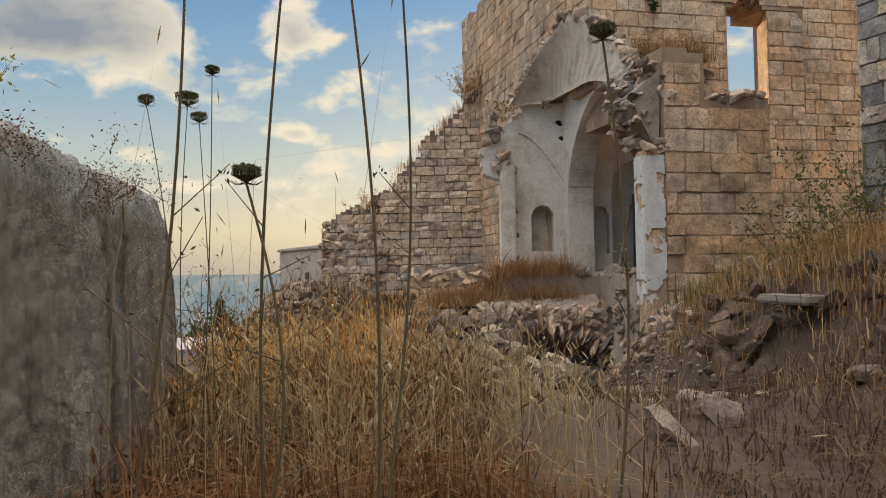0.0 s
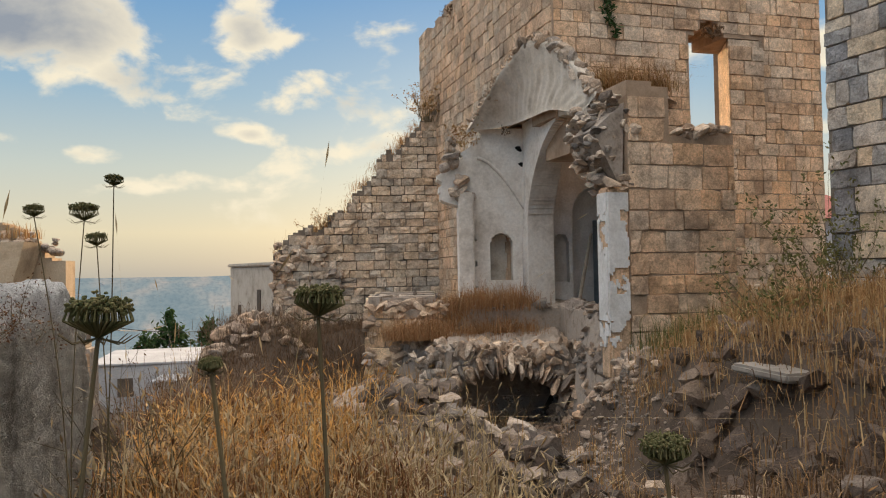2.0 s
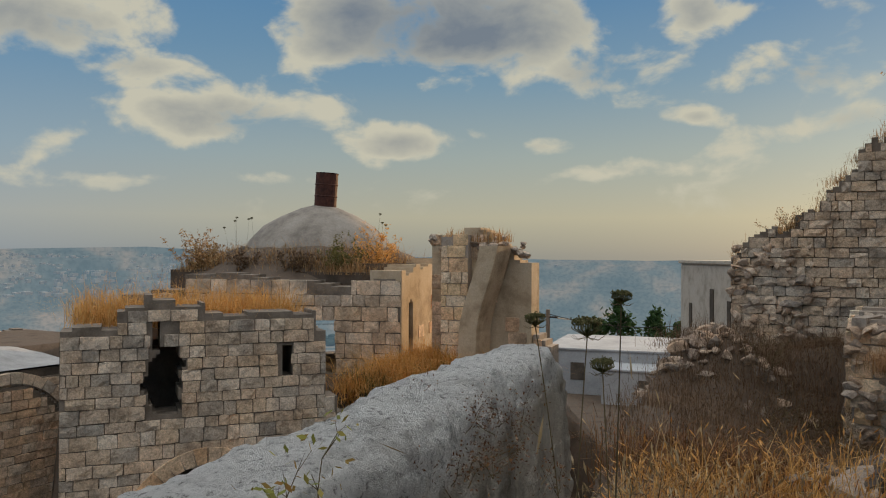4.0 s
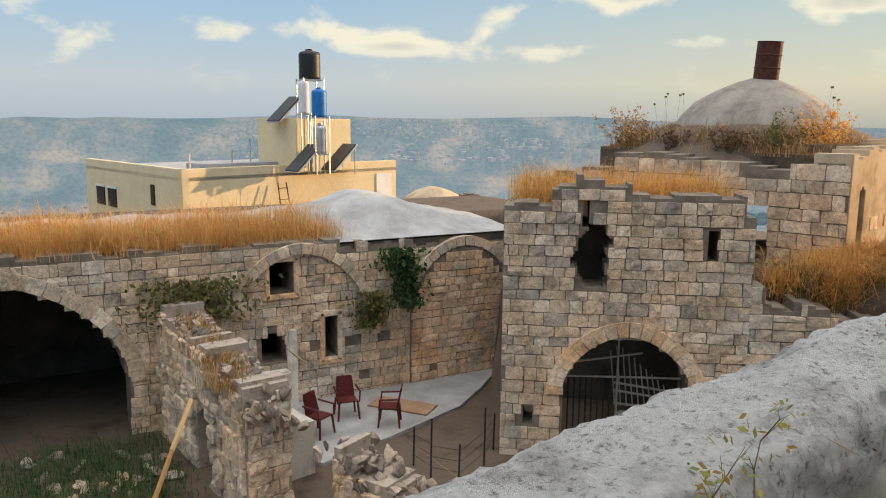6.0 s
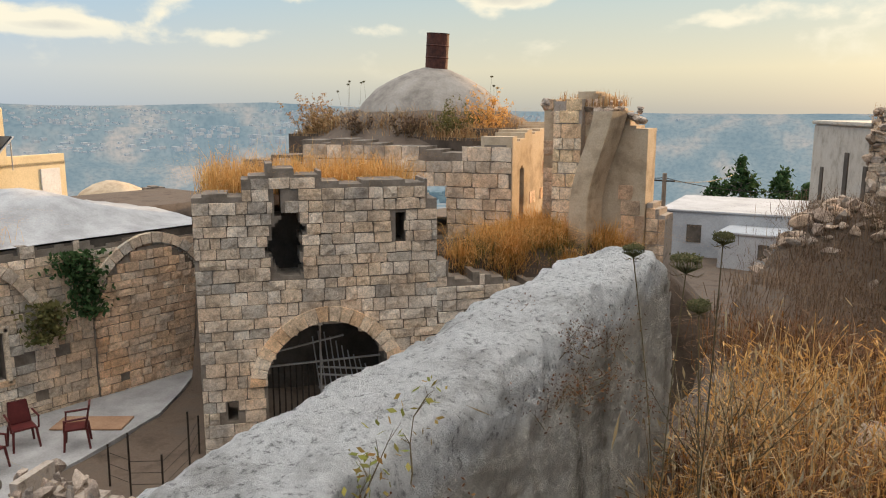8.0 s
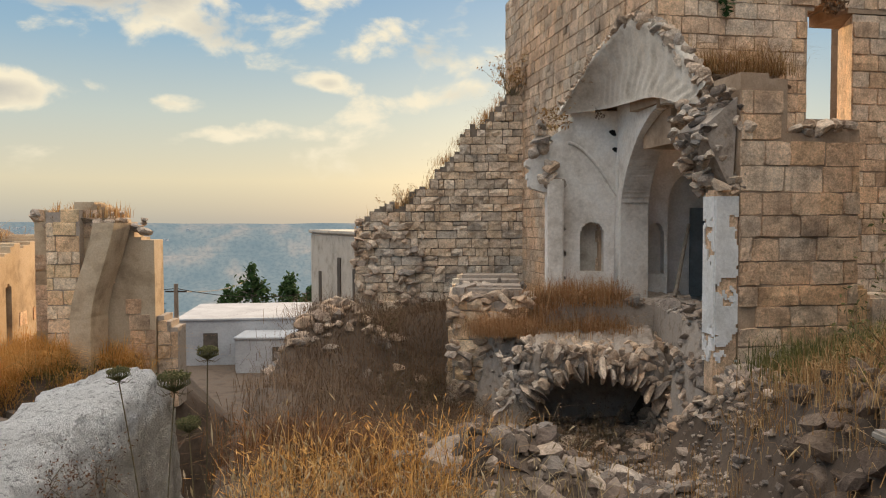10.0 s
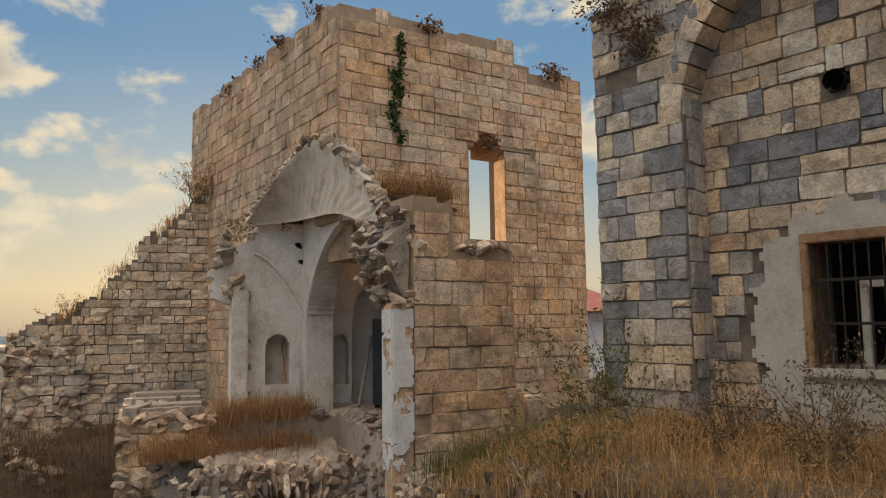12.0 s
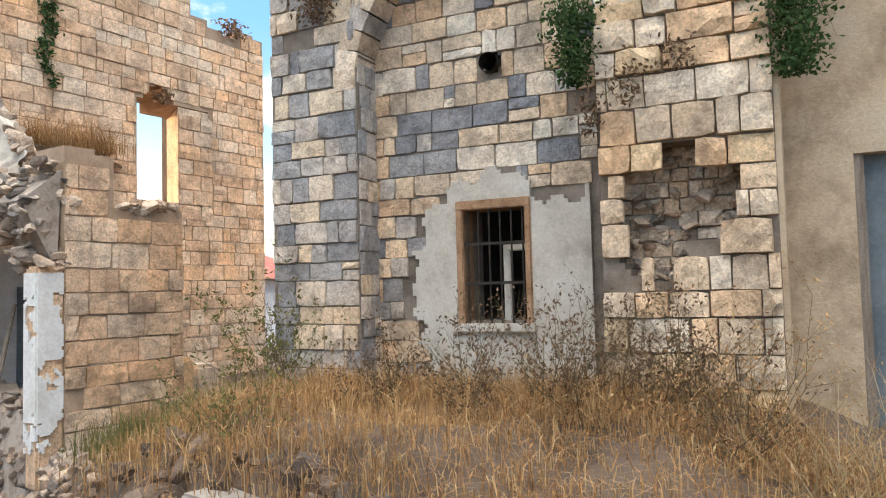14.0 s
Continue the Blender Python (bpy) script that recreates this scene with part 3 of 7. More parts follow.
def rubble_face(wall, s0, s1, z0, z1, n, size, seed, deep=0.1, name="stone", lean=0.0):
    """Rough stones bedded in a wall's face, in the wall's own frame."""
    r = random.Random(seed)
    for i in range(n):
        k = r.uniform(*size)
        z = r.uniform(z0, z1)
        o = new(name, PALE_ROCK[r.randrange(8)])
        o.parent = wall
        o.matrix_basis = pose(r.uniform(s0, s1), r.uniform(-deep, 0.05) - lean * (z1 - z), z, r.uniform(-30, 30), r.uniform(-30, 30), r.uniform(0, 360)) @ Matrix.Diagonal((k * r.uniform(1, 1.6), k * r.uniform(.8, 1.2), k * r.uniform(.55, .9), 1))


def rect(s0, s1, z0, z1):
    return lambda s, z: s0 < s < s1 and z0 < z < z1


def arch(s0, s1, z0, spring, apex, point=1.0):
    """An arched opening; point over 1 makes it pointed."""
    c, half = (s0 + s1) / 2, (s1 - s0) / 2

    def f(s, z):
        if not (s0 < s < s1) or z < z0:
            return False
        q = abs(s - c) / half
        return z < spring + (apex - spring) * max(0.0, 1 - q ** (2.0 / point)) ** (0.5 * point)
    return f


def arch_line(s0, s1, spring, apex, point=1.0, n=24):
    c, half = (s0 + s1) / 2, (s1 - s0) / 2
    out = []
    for i in range(n + 1):
        t = math.pi * i / n
        s = c - half * math.cos(t)
        q = abs(s - c) / half
        out.append((s, spring + (apex - spring) * max(0.0, 1 - q ** (2.0 / point)) ** (0.5 * point)))
    return out


def voussoirs(parent, line, width, depth, stone, proud=0.07, r_in=0.0):
    """Wedge stones along an arch line, in the wall's own frame."""
    pts = [Vector((p[0], p[1])) for p in line]
    for i in range(len(pts) - 1):
        a, b = pts[i], pts[i + 1]
        t = (b - a)
        if t.length < 1e-5:
            continue
        nrm = Vector((-t.y, t.x)).normalized()
        g = t.normalized() * 0.011
        spread = t.normalized() * width * 0.12
        p = [a + g + nrm * r_in, b - g + nrm * r_in, b - g + nrm * (r_in + width) + spread, a + g + nrm * (r_in + width) - spread]
        v = [(q.x, depth, q.y) for q in p] + [(q.x, -proud, q.y) for q in p]
        f = [(3, 2, 1, 0), (4, 5, 6, 7), (0, 1, 5, 4), (1, 2, 6, 5), (2, 3, 7, 6), (3, 0, 4, 7)]
        solid("voussoir", v, f, stone, parent)


def blades(name, places, count, h, material, label, category="grass", spread=0.3, width=0.006, lean=0.35, droop=0.25, seed=3, clump=12, heads=0.0, kind="stuff"):
    """Many thin bent blades. places(r): a root point."""
    r = np.random.RandomState(seed)
    pr = random.Random(seed)
    V, F = [], []
    n = 0
    while n < count:
        x, y, z = places(pr)
        hh = h * pr.choice((0.25, 0.4, 0.55, 0.75, 0.9, 1.1, 1.5))
        for _ in range(clump):
            bx, by = x + r.normal(0, spread), y + r.normal(0, spread)
            L = hh * r.uniform(0.45, 1.1)
            a = r.uniform(0, 6.283)
            ln, dr = abs(r.normal(0, lean)), abs(r.normal(0, droop))
            dx, dy = math.cos(a), math.sin(a)
            wx, wy = -dy * width, dx * width
            o = len(V)
            p1 = (bx + dx * L * ln * 0.4, by + dy * L * ln * 0.4, z + L * 0.5)
            p2 = (bx + dx * L * (ln + dr), by + dy * L * (ln + dr), z + L * max(0.3, 1 - 0.5 * dr - 0.3 * ln))
            zz = z - 0.05
            V += [(bx - wx, by - wy, zz), (bx + wx, by + wy, zz), (p1[0] - wx * .8, p1[1] - wy * .8, p1[2]), (p1[0] + wx * .8, p1[1] + wy * .8, p1[2]), p2]
            F += [(o, o + 1, o + 3, o + 2), (o + 2, o + 3, o + 4)]
            if heads and r.rand() < heads:
                q = len(V)
                s = width * 2.6
                d3 = Vector((p2[0] - p1[0], p2[1] - p1[1], p2[2] - p1[2])).normalized() * 0.035
                c = Vector(p2)
                V += [tuple(c - d3), tuple(c + Vector((s, 0, 0))), tuple(c + Vector((-s * .5, s, 0))), tuple(c + Vector((-s * .5, -s, 0))), tuple(c + d3)]
                F += [(q, q + 1, q + 2), (q, q + 2, q + 3), (q, q + 3, q + 1), (q + 4, q + 2, q + 1), (q + 4, q + 3, q + 2), (q + 4, q + 1, q + 3)]
            n += 1
    ob = solid(name, V, F, material)
    return tagged(ob, label, category, kind=kind)


def twigs(name, root, h, count, material, label, seed, spread=0.5, leaf=None, category="shrub", leaf_size=0.03, leaves=6, parent=None, thick=0.006):
    """A dry bush: branching stems, with small leaves where given."""
    r = random.Random(seed)
    st, lf = Joiner(), Joiner()
    root = Vector(root)
    for _ in range(count):
        p = root + Vector((r.gauss(0, spread * 0.15), r.gauss(0, spread * 0.15), -0.04))
        d = Vector((r.gauss(0, spread), r.gauss(0, spread), 1)).normalized()
        L, rad = h * r.uniform(0.5, 1.0), thick
        for k in range(4):
            q = p + d * L / 4
            st.rod(p, q, rad, rad * 0.75, 4)
            for _b in range(2 if k else 0):
                e = (d + Vector((r.gauss(0, .7), r.gauss(0, .7), r.uniform(-.1, .6)))).normalized()
                tip = q + e * L * r.uniform(0.1, 0.28)
                st.rod(q, tip, rad * 0.6, rad * 0.3, 3)
                if leaf is not None:
                    for _l in range(leaves):
                        c = q.lerp(tip, r.uniform(0.2, 1.1)) + Vector((r.gauss(0, .03), r.gauss(0, .03), r.gauss(0, .03)))
                        a, b = Vector((r.gauss(0, 1), r.gauss(0, 1), r.gauss(0, 1))).normalized(), Vector((r.gauss(0, 1), r.gauss(0, 1), r.gauss(0, 1))).normalized()
                        lf.add([c - a * leaf_size, c + b * leaf_size * .5, c + a * leaf_size, c - b * leaf_size * .5], [(0, 1, 2, 3)])
            p, rad = q, rad * 0.75
            d = (d + Vector((r.gauss(0, .18), r.gauss(0, .18), 0.05))).normalized()
    base = thing(name, 0, 0, 0, label, category) if parent is None else parent
    st.done("stem", material, base)
    if lf.v:
        lf.done("foliage", leaf, base)
    return base


# ---- the ground ----
def smooth(a, b, x):
    t = min(1.0, max(0.0, (x - a) / (b - a)))
    return t * t * (3 - 2 * t)


def bump_at(x, y, cx, cy, s):
    return math.exp(-((x - cx) ** 2 + (y - cy) ** 2) / (2 * s * s))


PAR_A, PAR_D = Vector((-1.36, 1.9)), Vector((-0.186, 0.983)).normalized()
GATE_O, GATE_U = Vector((-11.56, 8.51)), Vector((0.61, 0.79)).normalized()
LEFT_X = -15.75


def upland(x, y):
    z = 0.06 + 0.5 * bump_at(x, y, -0.1, 1.3, 0.55) + 0.16 * smooth(2.5, 5, y)
    bank = smooth(1.6, 5.0, x) * smooth(1.5, 4.5, y + 0.5) * (1 - 0.75 * smooth(7.5, 11, y))
    z += 0.95 * bank
    z += 0.28 * smooth(2.65, 3.0, x) * smooth(3.6, 5.2, y) * (1 - smooth(7.0, 9.0, y)) * (1 - smooth(3.6, 4.6, x))
    # a hollow beyond the grass, with a ruined cross wall heaped across it
    z -= 0.95 * smooth(4.3, 5.7, y) * smooth(0.25, 1.0, x) * (1 - smooth(2.45, 2.95, x)) * (1 - smooth(8.0, 9.5, y))
    z += 0.75 * bump_at(x, y, 1.05, 7.15, 0.42) + 0.3 * bump_at(x, y, -0.1, 6.75, 0.4)
    z -= 1.3 * smooth(7.2, 10.5, y) * smooth(-2.4, -0.9, x) * (1 - smooth(2.3, 3.1, x)) * (1 - smooth(14.5, 17, y))
    z -= 0.3 * smooth(9, 12, y) * (1 - smooth(-2.4, -0.9, x))
    z += 0.75 * bump_at(x, y, -2.6, 14.5, 0.8)
    z += 0.3 * smooth(12, 14, y) * smooth(3, 5, x)
    z -= 2.0 * smooth(10, 16, y) * (1 - smooth(-4.6, -3.0, x))
    return z + 0.06 * noise.noise(Vector((x * 1.3, y * 1.3, 0))) + 0.03 * noise.noise(Vector((x * 4, y * 4, 5)))


def far_land(x, y):
    r = math.hypot(x + 5, y - 10)
    az = math.atan2(-x, y)
    west = smooth(0.25, 0.8, az) * (1 - smooth(2.2, 2.8, az))
    z = -6 - 52 * smooth(30, 420, r)
    z += (56 + 10 * math.sin(az * 7) + 5 * math.sin(az * 17)) * smooth(500, 2300, r) * (0.55 + 0.45 * west)
    z += 15 * noise.noise(Vector((x * 0.0035, y * 0.0035, 0))) * smooth(150, 800, r) * (1 - 0.6 * smooth(1500, 2600, r))
    z += (6 + 26 * (0.5 + noise.noise(Vector((az * 5, 2.2, 0)))) + 7 * noise.noise(Vector((az * 19, 0, 1)))) * smooth(2100, 3200, r) * (0.25 + 0.75 * west)
    return z


def land(x, y):
    dp = (x - PAR_A.x) * PAR_D.y - (y - PAR_A.y) * PAR_D.x
    rel = Vector((x, y)) - GATE_O
    s, back = rel.dot(GATE_U), -(rel.x * GATE_U.y - rel.y * GATE_U.x)
    lim = 3.4 if s < 4.5 else 0.35
    low = -4 + 0.05 * noise.noise(Vector((x * 1.1, y * 1.1, 3)))
    if back > 0 and s > -0.25:
        low += (3.35 + 0.15 * noise.noise(Vector((x, y, 1)))) * smooth(lim, lim + 0.5, back) - 1.6 * smooth(14.5, 18, y) * smooth(-7.5, -5.5, x)
    if x < -20.5:
        low = max(low, -4 + 3.3 * smooth(-20.6, -21.4, x))
    up = upland(x, y)
    t = smooth(-0.12, 0.08, dp)
    z = low * (1 - t) + up * t
    low_side = 1 - smooth(-4.2, -2.8, x)
    edge = max(smooth(22 - 5 * low_side, 32 - 7 * low_side, y), smooth(26, 40, -x), smooth(9, 30, x) * 0.0)
    if y > 17 or x < -24:
        z = z * (1 - edge) + far_land(x, y) * edge if edge < 1 else far_land(x, y)
    r = math.hypot(x + 5, y - 10)
    if r > 45:
        k = smooth(45, 90, r)
        z = z * (1 - k) + far_land(x, y) * k
    return z


def axis(lo, hi, step, reach):
    core = [lo + i * step for i in range(int((hi - lo) / step) + 1)]
    out, d = [], step * 2
    p, q = lo, hi
    left, right = [], []
    while d < reach:
        p, q = p - d, core[-1] + (q - hi) + d
        left.append(p)
        right.append(core[-1] + (lo - p))
        d *= 1.22
    return left[::-1] + core + right


gx, gy = axis(-22, 10, 0.2, 700), axis(-3, 24, 0.2, 700)
gv = [(x, y, land(x, y)) for y in gy for x in gx]
nx = len(gx)
gf, mats = [], []
for jy in range(len(gy) - 1):
    for ix in range(nx - 1):
        a = jy * nx + ix
        gf.append((a, a + 1, a + 1 + nx, a + nx))
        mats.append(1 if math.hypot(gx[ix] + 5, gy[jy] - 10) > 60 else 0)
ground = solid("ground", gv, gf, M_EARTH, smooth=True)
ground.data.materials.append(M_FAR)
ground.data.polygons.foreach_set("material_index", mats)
tagged(ground, "dry earth among ruins, falling to hazy hills", "ground", kind="structure")


# ---- tower, iwan and the walls round it ----
PHI = radians(13)
TU, TV = Vector((math.cos(PHI), math.sin(PHI))), Vector((-math.sin(PHI), math.cos(PHI)))
TC = Vector((2.58, 12.65))


def tower_right_top(s):
    return 7.45 if s < 3.6 else (7.2 if s < 3.95 else 7.0)


WTF = masonry("wall_tower_front", TC, TU, 5.28, -0.2, tower_right_top, 0.95, "warm tan limestone tower wall with a tall window", M_BUFF, mortar=M_TANMORTAR, course=0.235, block=0.29, rough=0.6, proud=0.024,
        holes=(rect(-0.1, 1.55, -0.3, 3.3), rect(-0.1, 0.3, 3.0, 3.9), rect(2.54, 4.02, 3.72, 5.38), lambda s, z: 2.68 < s < 3.2 and 5.3 < z < 5.75 - abs(s - 2.95) * 0.8), seed=11, ragged=0.1)
rubble_face(WTF, 0.25, 2.1, 3.2, 4.45, 90, (0.18, 0.4), 341, 0.06, lean=0.06)
# splayed far jamb of the tower window, catching the low sun
wj = Joiner()
wj.add([(3.32, 0.0, 3.5), (4.05, 0.0, 3.5), (4.05, 0.97, 3.5), (3.82, 0.97, 3.5), (3.32, 0.0, 5.42), (4.05, 0.0, 5.42), (4.05, 0.97, 5.42), (3.82, 0.97, 5.42)],
       [(0, 1, 2, 3), (4, 7, 6, 5), (0, 4, 5, 1), (1, 5, 6, 2), (2, 6, 7, 3), (3, 7, 4, 0)])
jamb_t = wj.done("trim_window_jamb", M_BUFF, m=pose(TC.x, TC.y, 0, 0, 0, 13))
tagged(jamb_t, "splayed stone jamb of the tower window", "jamb", kind="structure")
for i in range(7):
    for s0, s1 in (((3.32, 3.62), (3.62, 4.04)) if i % 2 else ((3.32, 3.78), (3.78, 4.04))):
        o = new("brick", stone_mesh((i * 3 + int(s0 * 10)) % 10, M_BUFF))
        o.parent = jamb_t
        o.matrix_basis = pose((s0 + s1) / 2, 0.004, 3.61 + 0.262 * i) @ Matrix.Diagonal((s1 - s0 - .012, .035, 0.25, 1))
TL_O = TC + TV * 8.55
def tower_left_hole(s, z):
    # the iwan opens under the near end of this wall
    return s > 8.55 - 2.2 and z < 4.15


masonry("wall_tower_side", TL_O, -TV, 8.5, -0.2, lambda s: 7.75 - 0.03 * s, 0.95, "weathered tan limestone tower wall in even courses", M_TAN, mortar=M_TANMORTAR, course=0.235, block=0.28, rough=0.6, proud=0.024,
        holes=(tower_left_hole,), seed=12, ragged=0.12)
masonry("wall_tower_far", TC + TU * 5.28 + TV * 0.97, TV, 0.9, -0.2, lambda s: 7.0, 0.9, "tan limestone tower wall", M_TAN, seed=13, singles=0, course=0.3, block=0.5)
masonry("wall_tower_back", TC + TV * 8.5 + TU * 5.28, -TU, 5.2, -0.2, lambda s: 3.0, 0.7, "low broken tower wall", M_TAN, seed=14, singles=0, course=0.3, block=0.5)

# the block of wall in front of the tower, with its plastered end
BO = Vector((2.74, 10.41))


def block_top(s):
    return 3.95 if 0.33 < s < 0.95 else (3.35 if s < 0.33 else 3.25)


WIF = masonry("wall_iwan_front", BO + TU * 0.36, TU, 1.66, -0.1, lambda s: block_top(s + 0.33), 0.62, "large-block tan limestone wall beside the iwan", M_BUFF, mortar=M_TANMORTAR, course=0.29, block=0.5, seed=15, ragged=0.04, holes=())
rubble_face(WIF, 0.75, 1.6, 3.2, 3.38, 14, (0.16, 0.34), 342, -0.05)
masonry("wall_iwan_return", BO + TU * 2.0 + TV * 0.62, TV, 1.7, -0.1, lambda s: 3.2, 0.5, "limestone wall joining block and tower", M_BUFF, seed=16, singles=60)

# plastered pillar at the end of that wall
pillar = thing("pillar", BO.x, BO.y, 0, "white plaster pillar with flaking edges, carrying a broken springer", "pillar", rz=13)
pb = bevel_box(0.04, 0.36, 0.0, 0.26, 0.0, 2.55, 0.03)
part("core", pb, M_BUFF, pillar)
r4 = random.Random(4)
pv, pf = [], []
j = Joiner()
cz = 0.025
for side, wide in ((0, 0.31), (1, 0.25)):
    for a in range(int(wide / cz)):
        for b in range(82):
            p0, z = a * cz, 0.42 + b * cz
            keep = noise.noise(Vector((p0 * 4 + side * 9, z * 2.6, 3))) + 0.5 * noise.noise(Vector((p0 * 14, z * 11, side)))
            if keep < -0.42 + 0.5 * smooth(0.6, 1.0, p0 / wide) * (side == 0) or (z < 0.75 and keep < 0.1):
                continue
            if side == 0:
                j.box(p0 + .039, p0 + cz + .041, -0.022, 0.01, z - .001, z + cz + .001)
            else:
                j.box(0.018, 0.05, p0 - .001, p0 + cz + .001, z - .001, z + cz + .001)
j.done("plaster", M_WHITEPL, pillar, "flaking white plaster coat")
for i in range(150):
    rr = r4.uniform(0.07, 0.17)
    a = (i + r4.random()) / 150
    reach = 0.16 + 0.34 * math.sin(min(1.0, a * 1.5) * math.pi * 0.5) - 0.2 * smooth(0.7, 1.0, a)
    o = new("springer_stone", (PALE_ROCK if i % 3 else ROCK_MESH)[i % 8])
    o.parent = pillar
    o.matrix_basis = pose(0.46 - (reach + 0.12) * r4.random() * 1.1, r4.uniform(-0.02, .75), 2.5 + a * 1.3, r4.uniform(-25, 25), r4.uniform(-25, 25), r4.uniform(0, 360)) @ Matrix.Diagonal((rr * 1.9, rr * 1.7, rr * 1.2, 1))
corbel = [(0.30, 0.06, 2.5), (0.30, 0.7, 2.5), (-0.12, 0.7, 3.3), (-0.12, 0.06, 3.3), (0.36, 0.06, 3.7), (0.36, 0.7, 3.7)]
solid("springer", corbel, [(0, 1, 2, 3), (3, 2, 5, 4), (0, 4, 5, 1), (0, 3, 4), (1, 5, 2)], M_RUBBLE_CORE, pillar, "rubble corbel of the fallen vault")

# iwan: back wall with a niche, side wall with a tall pointed arch, and the recess behind it
IB = 14.6


def spring_edge(z):
    """The broken outline of the plastered back wall, flaring out to its springer."""
    flare = 0.70 - 0.62 * smooth(2.35, 2.95, z) + 0.75 * smooth(3.05, 4.02, z)
    return flare + 0.05 * math.sin(z * 13) + 0.04 * math.sin(z * 29)


masonry("wall_iwan_back", (0.68, IB), (1, 0), 1.72, 0.6, lambda s: 4.1, 0.5, "white-plastered iwan back wall with an arched niche", M_PLASTER, mortar=M_PLASTER, seed=20,
        holes=(arch(1.04, 1.44, 1.25, 1.95, 2.13), lambda s, z: s < spring_edge(z)), skip=1.0, ragged=0.0, cell=0.03)
# greyer than the wall plaster: the niche's shadow is in its colour
j = Joiner()
j.box(1.70, 2.14, IB + 0.3, IB + 0.36, 1.2, 2.2)
tagged(j.done("niche_back", M_CEMENT), "back of the iwan niche, its shadow put into a greyer render", "wall", kind="structure")
SA, SB = Vector((2.36, IB + 0.02)), Vector((2.86, 10.95))
SD = (SB - SA).normalized()
side_len = (SB - SA).length
masonry("wall_iwan_side", SA, SD, side_len, 0.6, lambda s: 4.2 - 0.55 * max(0, s - 1.8), 0.5, "white-plastered iwan wall with a tall pointed arch", M_PLASTER, mortar=M_PLASTER, seed=21,
        holes=(arch(0.2, side_len + 0.25, 0.6, 2.3, 3.92, 1.2),), skip=1.0, ragged=0.0, cell=0.03)
masonry("wall_recess", (2.52, IB + 0.35), (1, 0), 1.75, 0.6, lambda s: 5.2, 0.4, "white-plastered recess with a small niche and a doorway arch", M_WHITEPL, mortar=M_WHITEPL, seed=22,
        holes=(arch(0.46, 0.74, 1.2, 1.95, 2.12), arch(0.80, 1.72, 0.6, 2.35, 3.02)), skip=1.0, ragged=0.0, cell=0.03)
j = Joiner()
j.box(2.98, 3.3, IB + 0.62, IB + 0.68, 1.1, 2.3)
tagged(j.done("small_niche_back", M_PLASTER), "plastered back of the small niche", "wall", kind="structure")
j = Joiner()
j.box(3.2, 4.3, IB + 0.8, IB + 0.9, 0.5, 3.6)
j.box(4.25, 4.35, 13.1, IB + 1.2, 0.5, 4.0)
tagged(j.done("wall_recess_far", M_WHITEPL), "grey plaster inside the doorway recess", "wall", kind="structure")
door = thing("door", 3.84, IB + 0.74, 0.75, "weathered blue-grey door ajar in the plastered recess", "door")
part("leaf", bevel_box(0.0, 0.34, -0.03, 0.02, 0.0, 1.65, 0.01), M_DOOR, door)
j = Joiner()
j.rod((3.18, 13.8, 0.9), (3.62, 14.6, 2.1), 0.035, 0.03, 8)
beam = tagged(j.done("leaning_beam", M_WOOD), "grey timber leaning in the plastered recess", "beam")

# corner shaft and pendentive ridge; put-log holes are black lumps carrying the shade as colour
shaft = Joiner()
shaft.tube([(2.38, IB - 0.01, 0.6), (2.38, IB - 0.01, 2.0), (2.38, IB - 0.01, 2.9), (2.4, IB - 0.015, 3.3), (2.45, IB - 0.02, 3.65), (2.54, IB - 0.03, 3.95)], 0.075, 0.06, 12)
tagged(shaft.done("trim_corner_shaft", M_PLASTER, smooth=True), "slender plaster shaft in the iwan corner", "shaft", kind="structure")
ridge = Joiner()
ridge.tube([(1.5 + 0.86 * i / 16, IB - 0.01, 3.55 - 0.95 * (i / 16) ** 1.6) for i in range(17)], 0.03, 0.03, 8)
tagged(ridge.done("trim_pendentive", M_PLASTER, smooth=True), "curved plaster ridge on the iwan wall", "ridge", kind="structure")
for hx, hz, hr in ((2.27, 3.72, .1), (2.32, 3.42, .085)):
    o = solid("putlog_hole", [(x * hr * 2.4, y * .05, z * hr * 1.6) for x, y, z in ROCKS[3][0]], ROCKS[3][1], M_HOLE, m=pose(hx, IB - 0.005, hz))
    tagged(o, "black lump on the plaster, standing in for a shaded hole", "hole", kind="structure")

# ribbed shell of the broken vault
VLO = [Vector(p) for p in ((1.28, 14.5, 4.02), (1.7, 14.42, 4.06), (2.1, 14.1, 4.08), (2.3, 13.3, 4.05), (2.48, 12.4, 3.99), (2.74, 11.55, 3.74))]
VHI = [Vector(p) for p in ((1.38, 14.4, 4.12), (1.62, 14.05, 4.55), (1.88, 13.55, 4.95), (2.24, 12.85, 5.2), (2.6, 12.0, 4.74), (2.9, 11.3, 3.98))]


def along(pts, t):
    t *= len(pts) - 1
    i = min(int(t), len(pts) - 2)
    p0, p1, p2, p3 = pts[max(0, i - 1)], pts[i], pts[i + 1], pts[min(len(pts) - 1, i + 2)]
    u = t - i
    return 0.5 * (2 * p1 + (p2 - p0) * u + (2 * p0 - 5 * p1 + 4 * p2 - p3) * u * u + (3 * p1 - p0 - 3 * p2 + p3) * u ** 3)


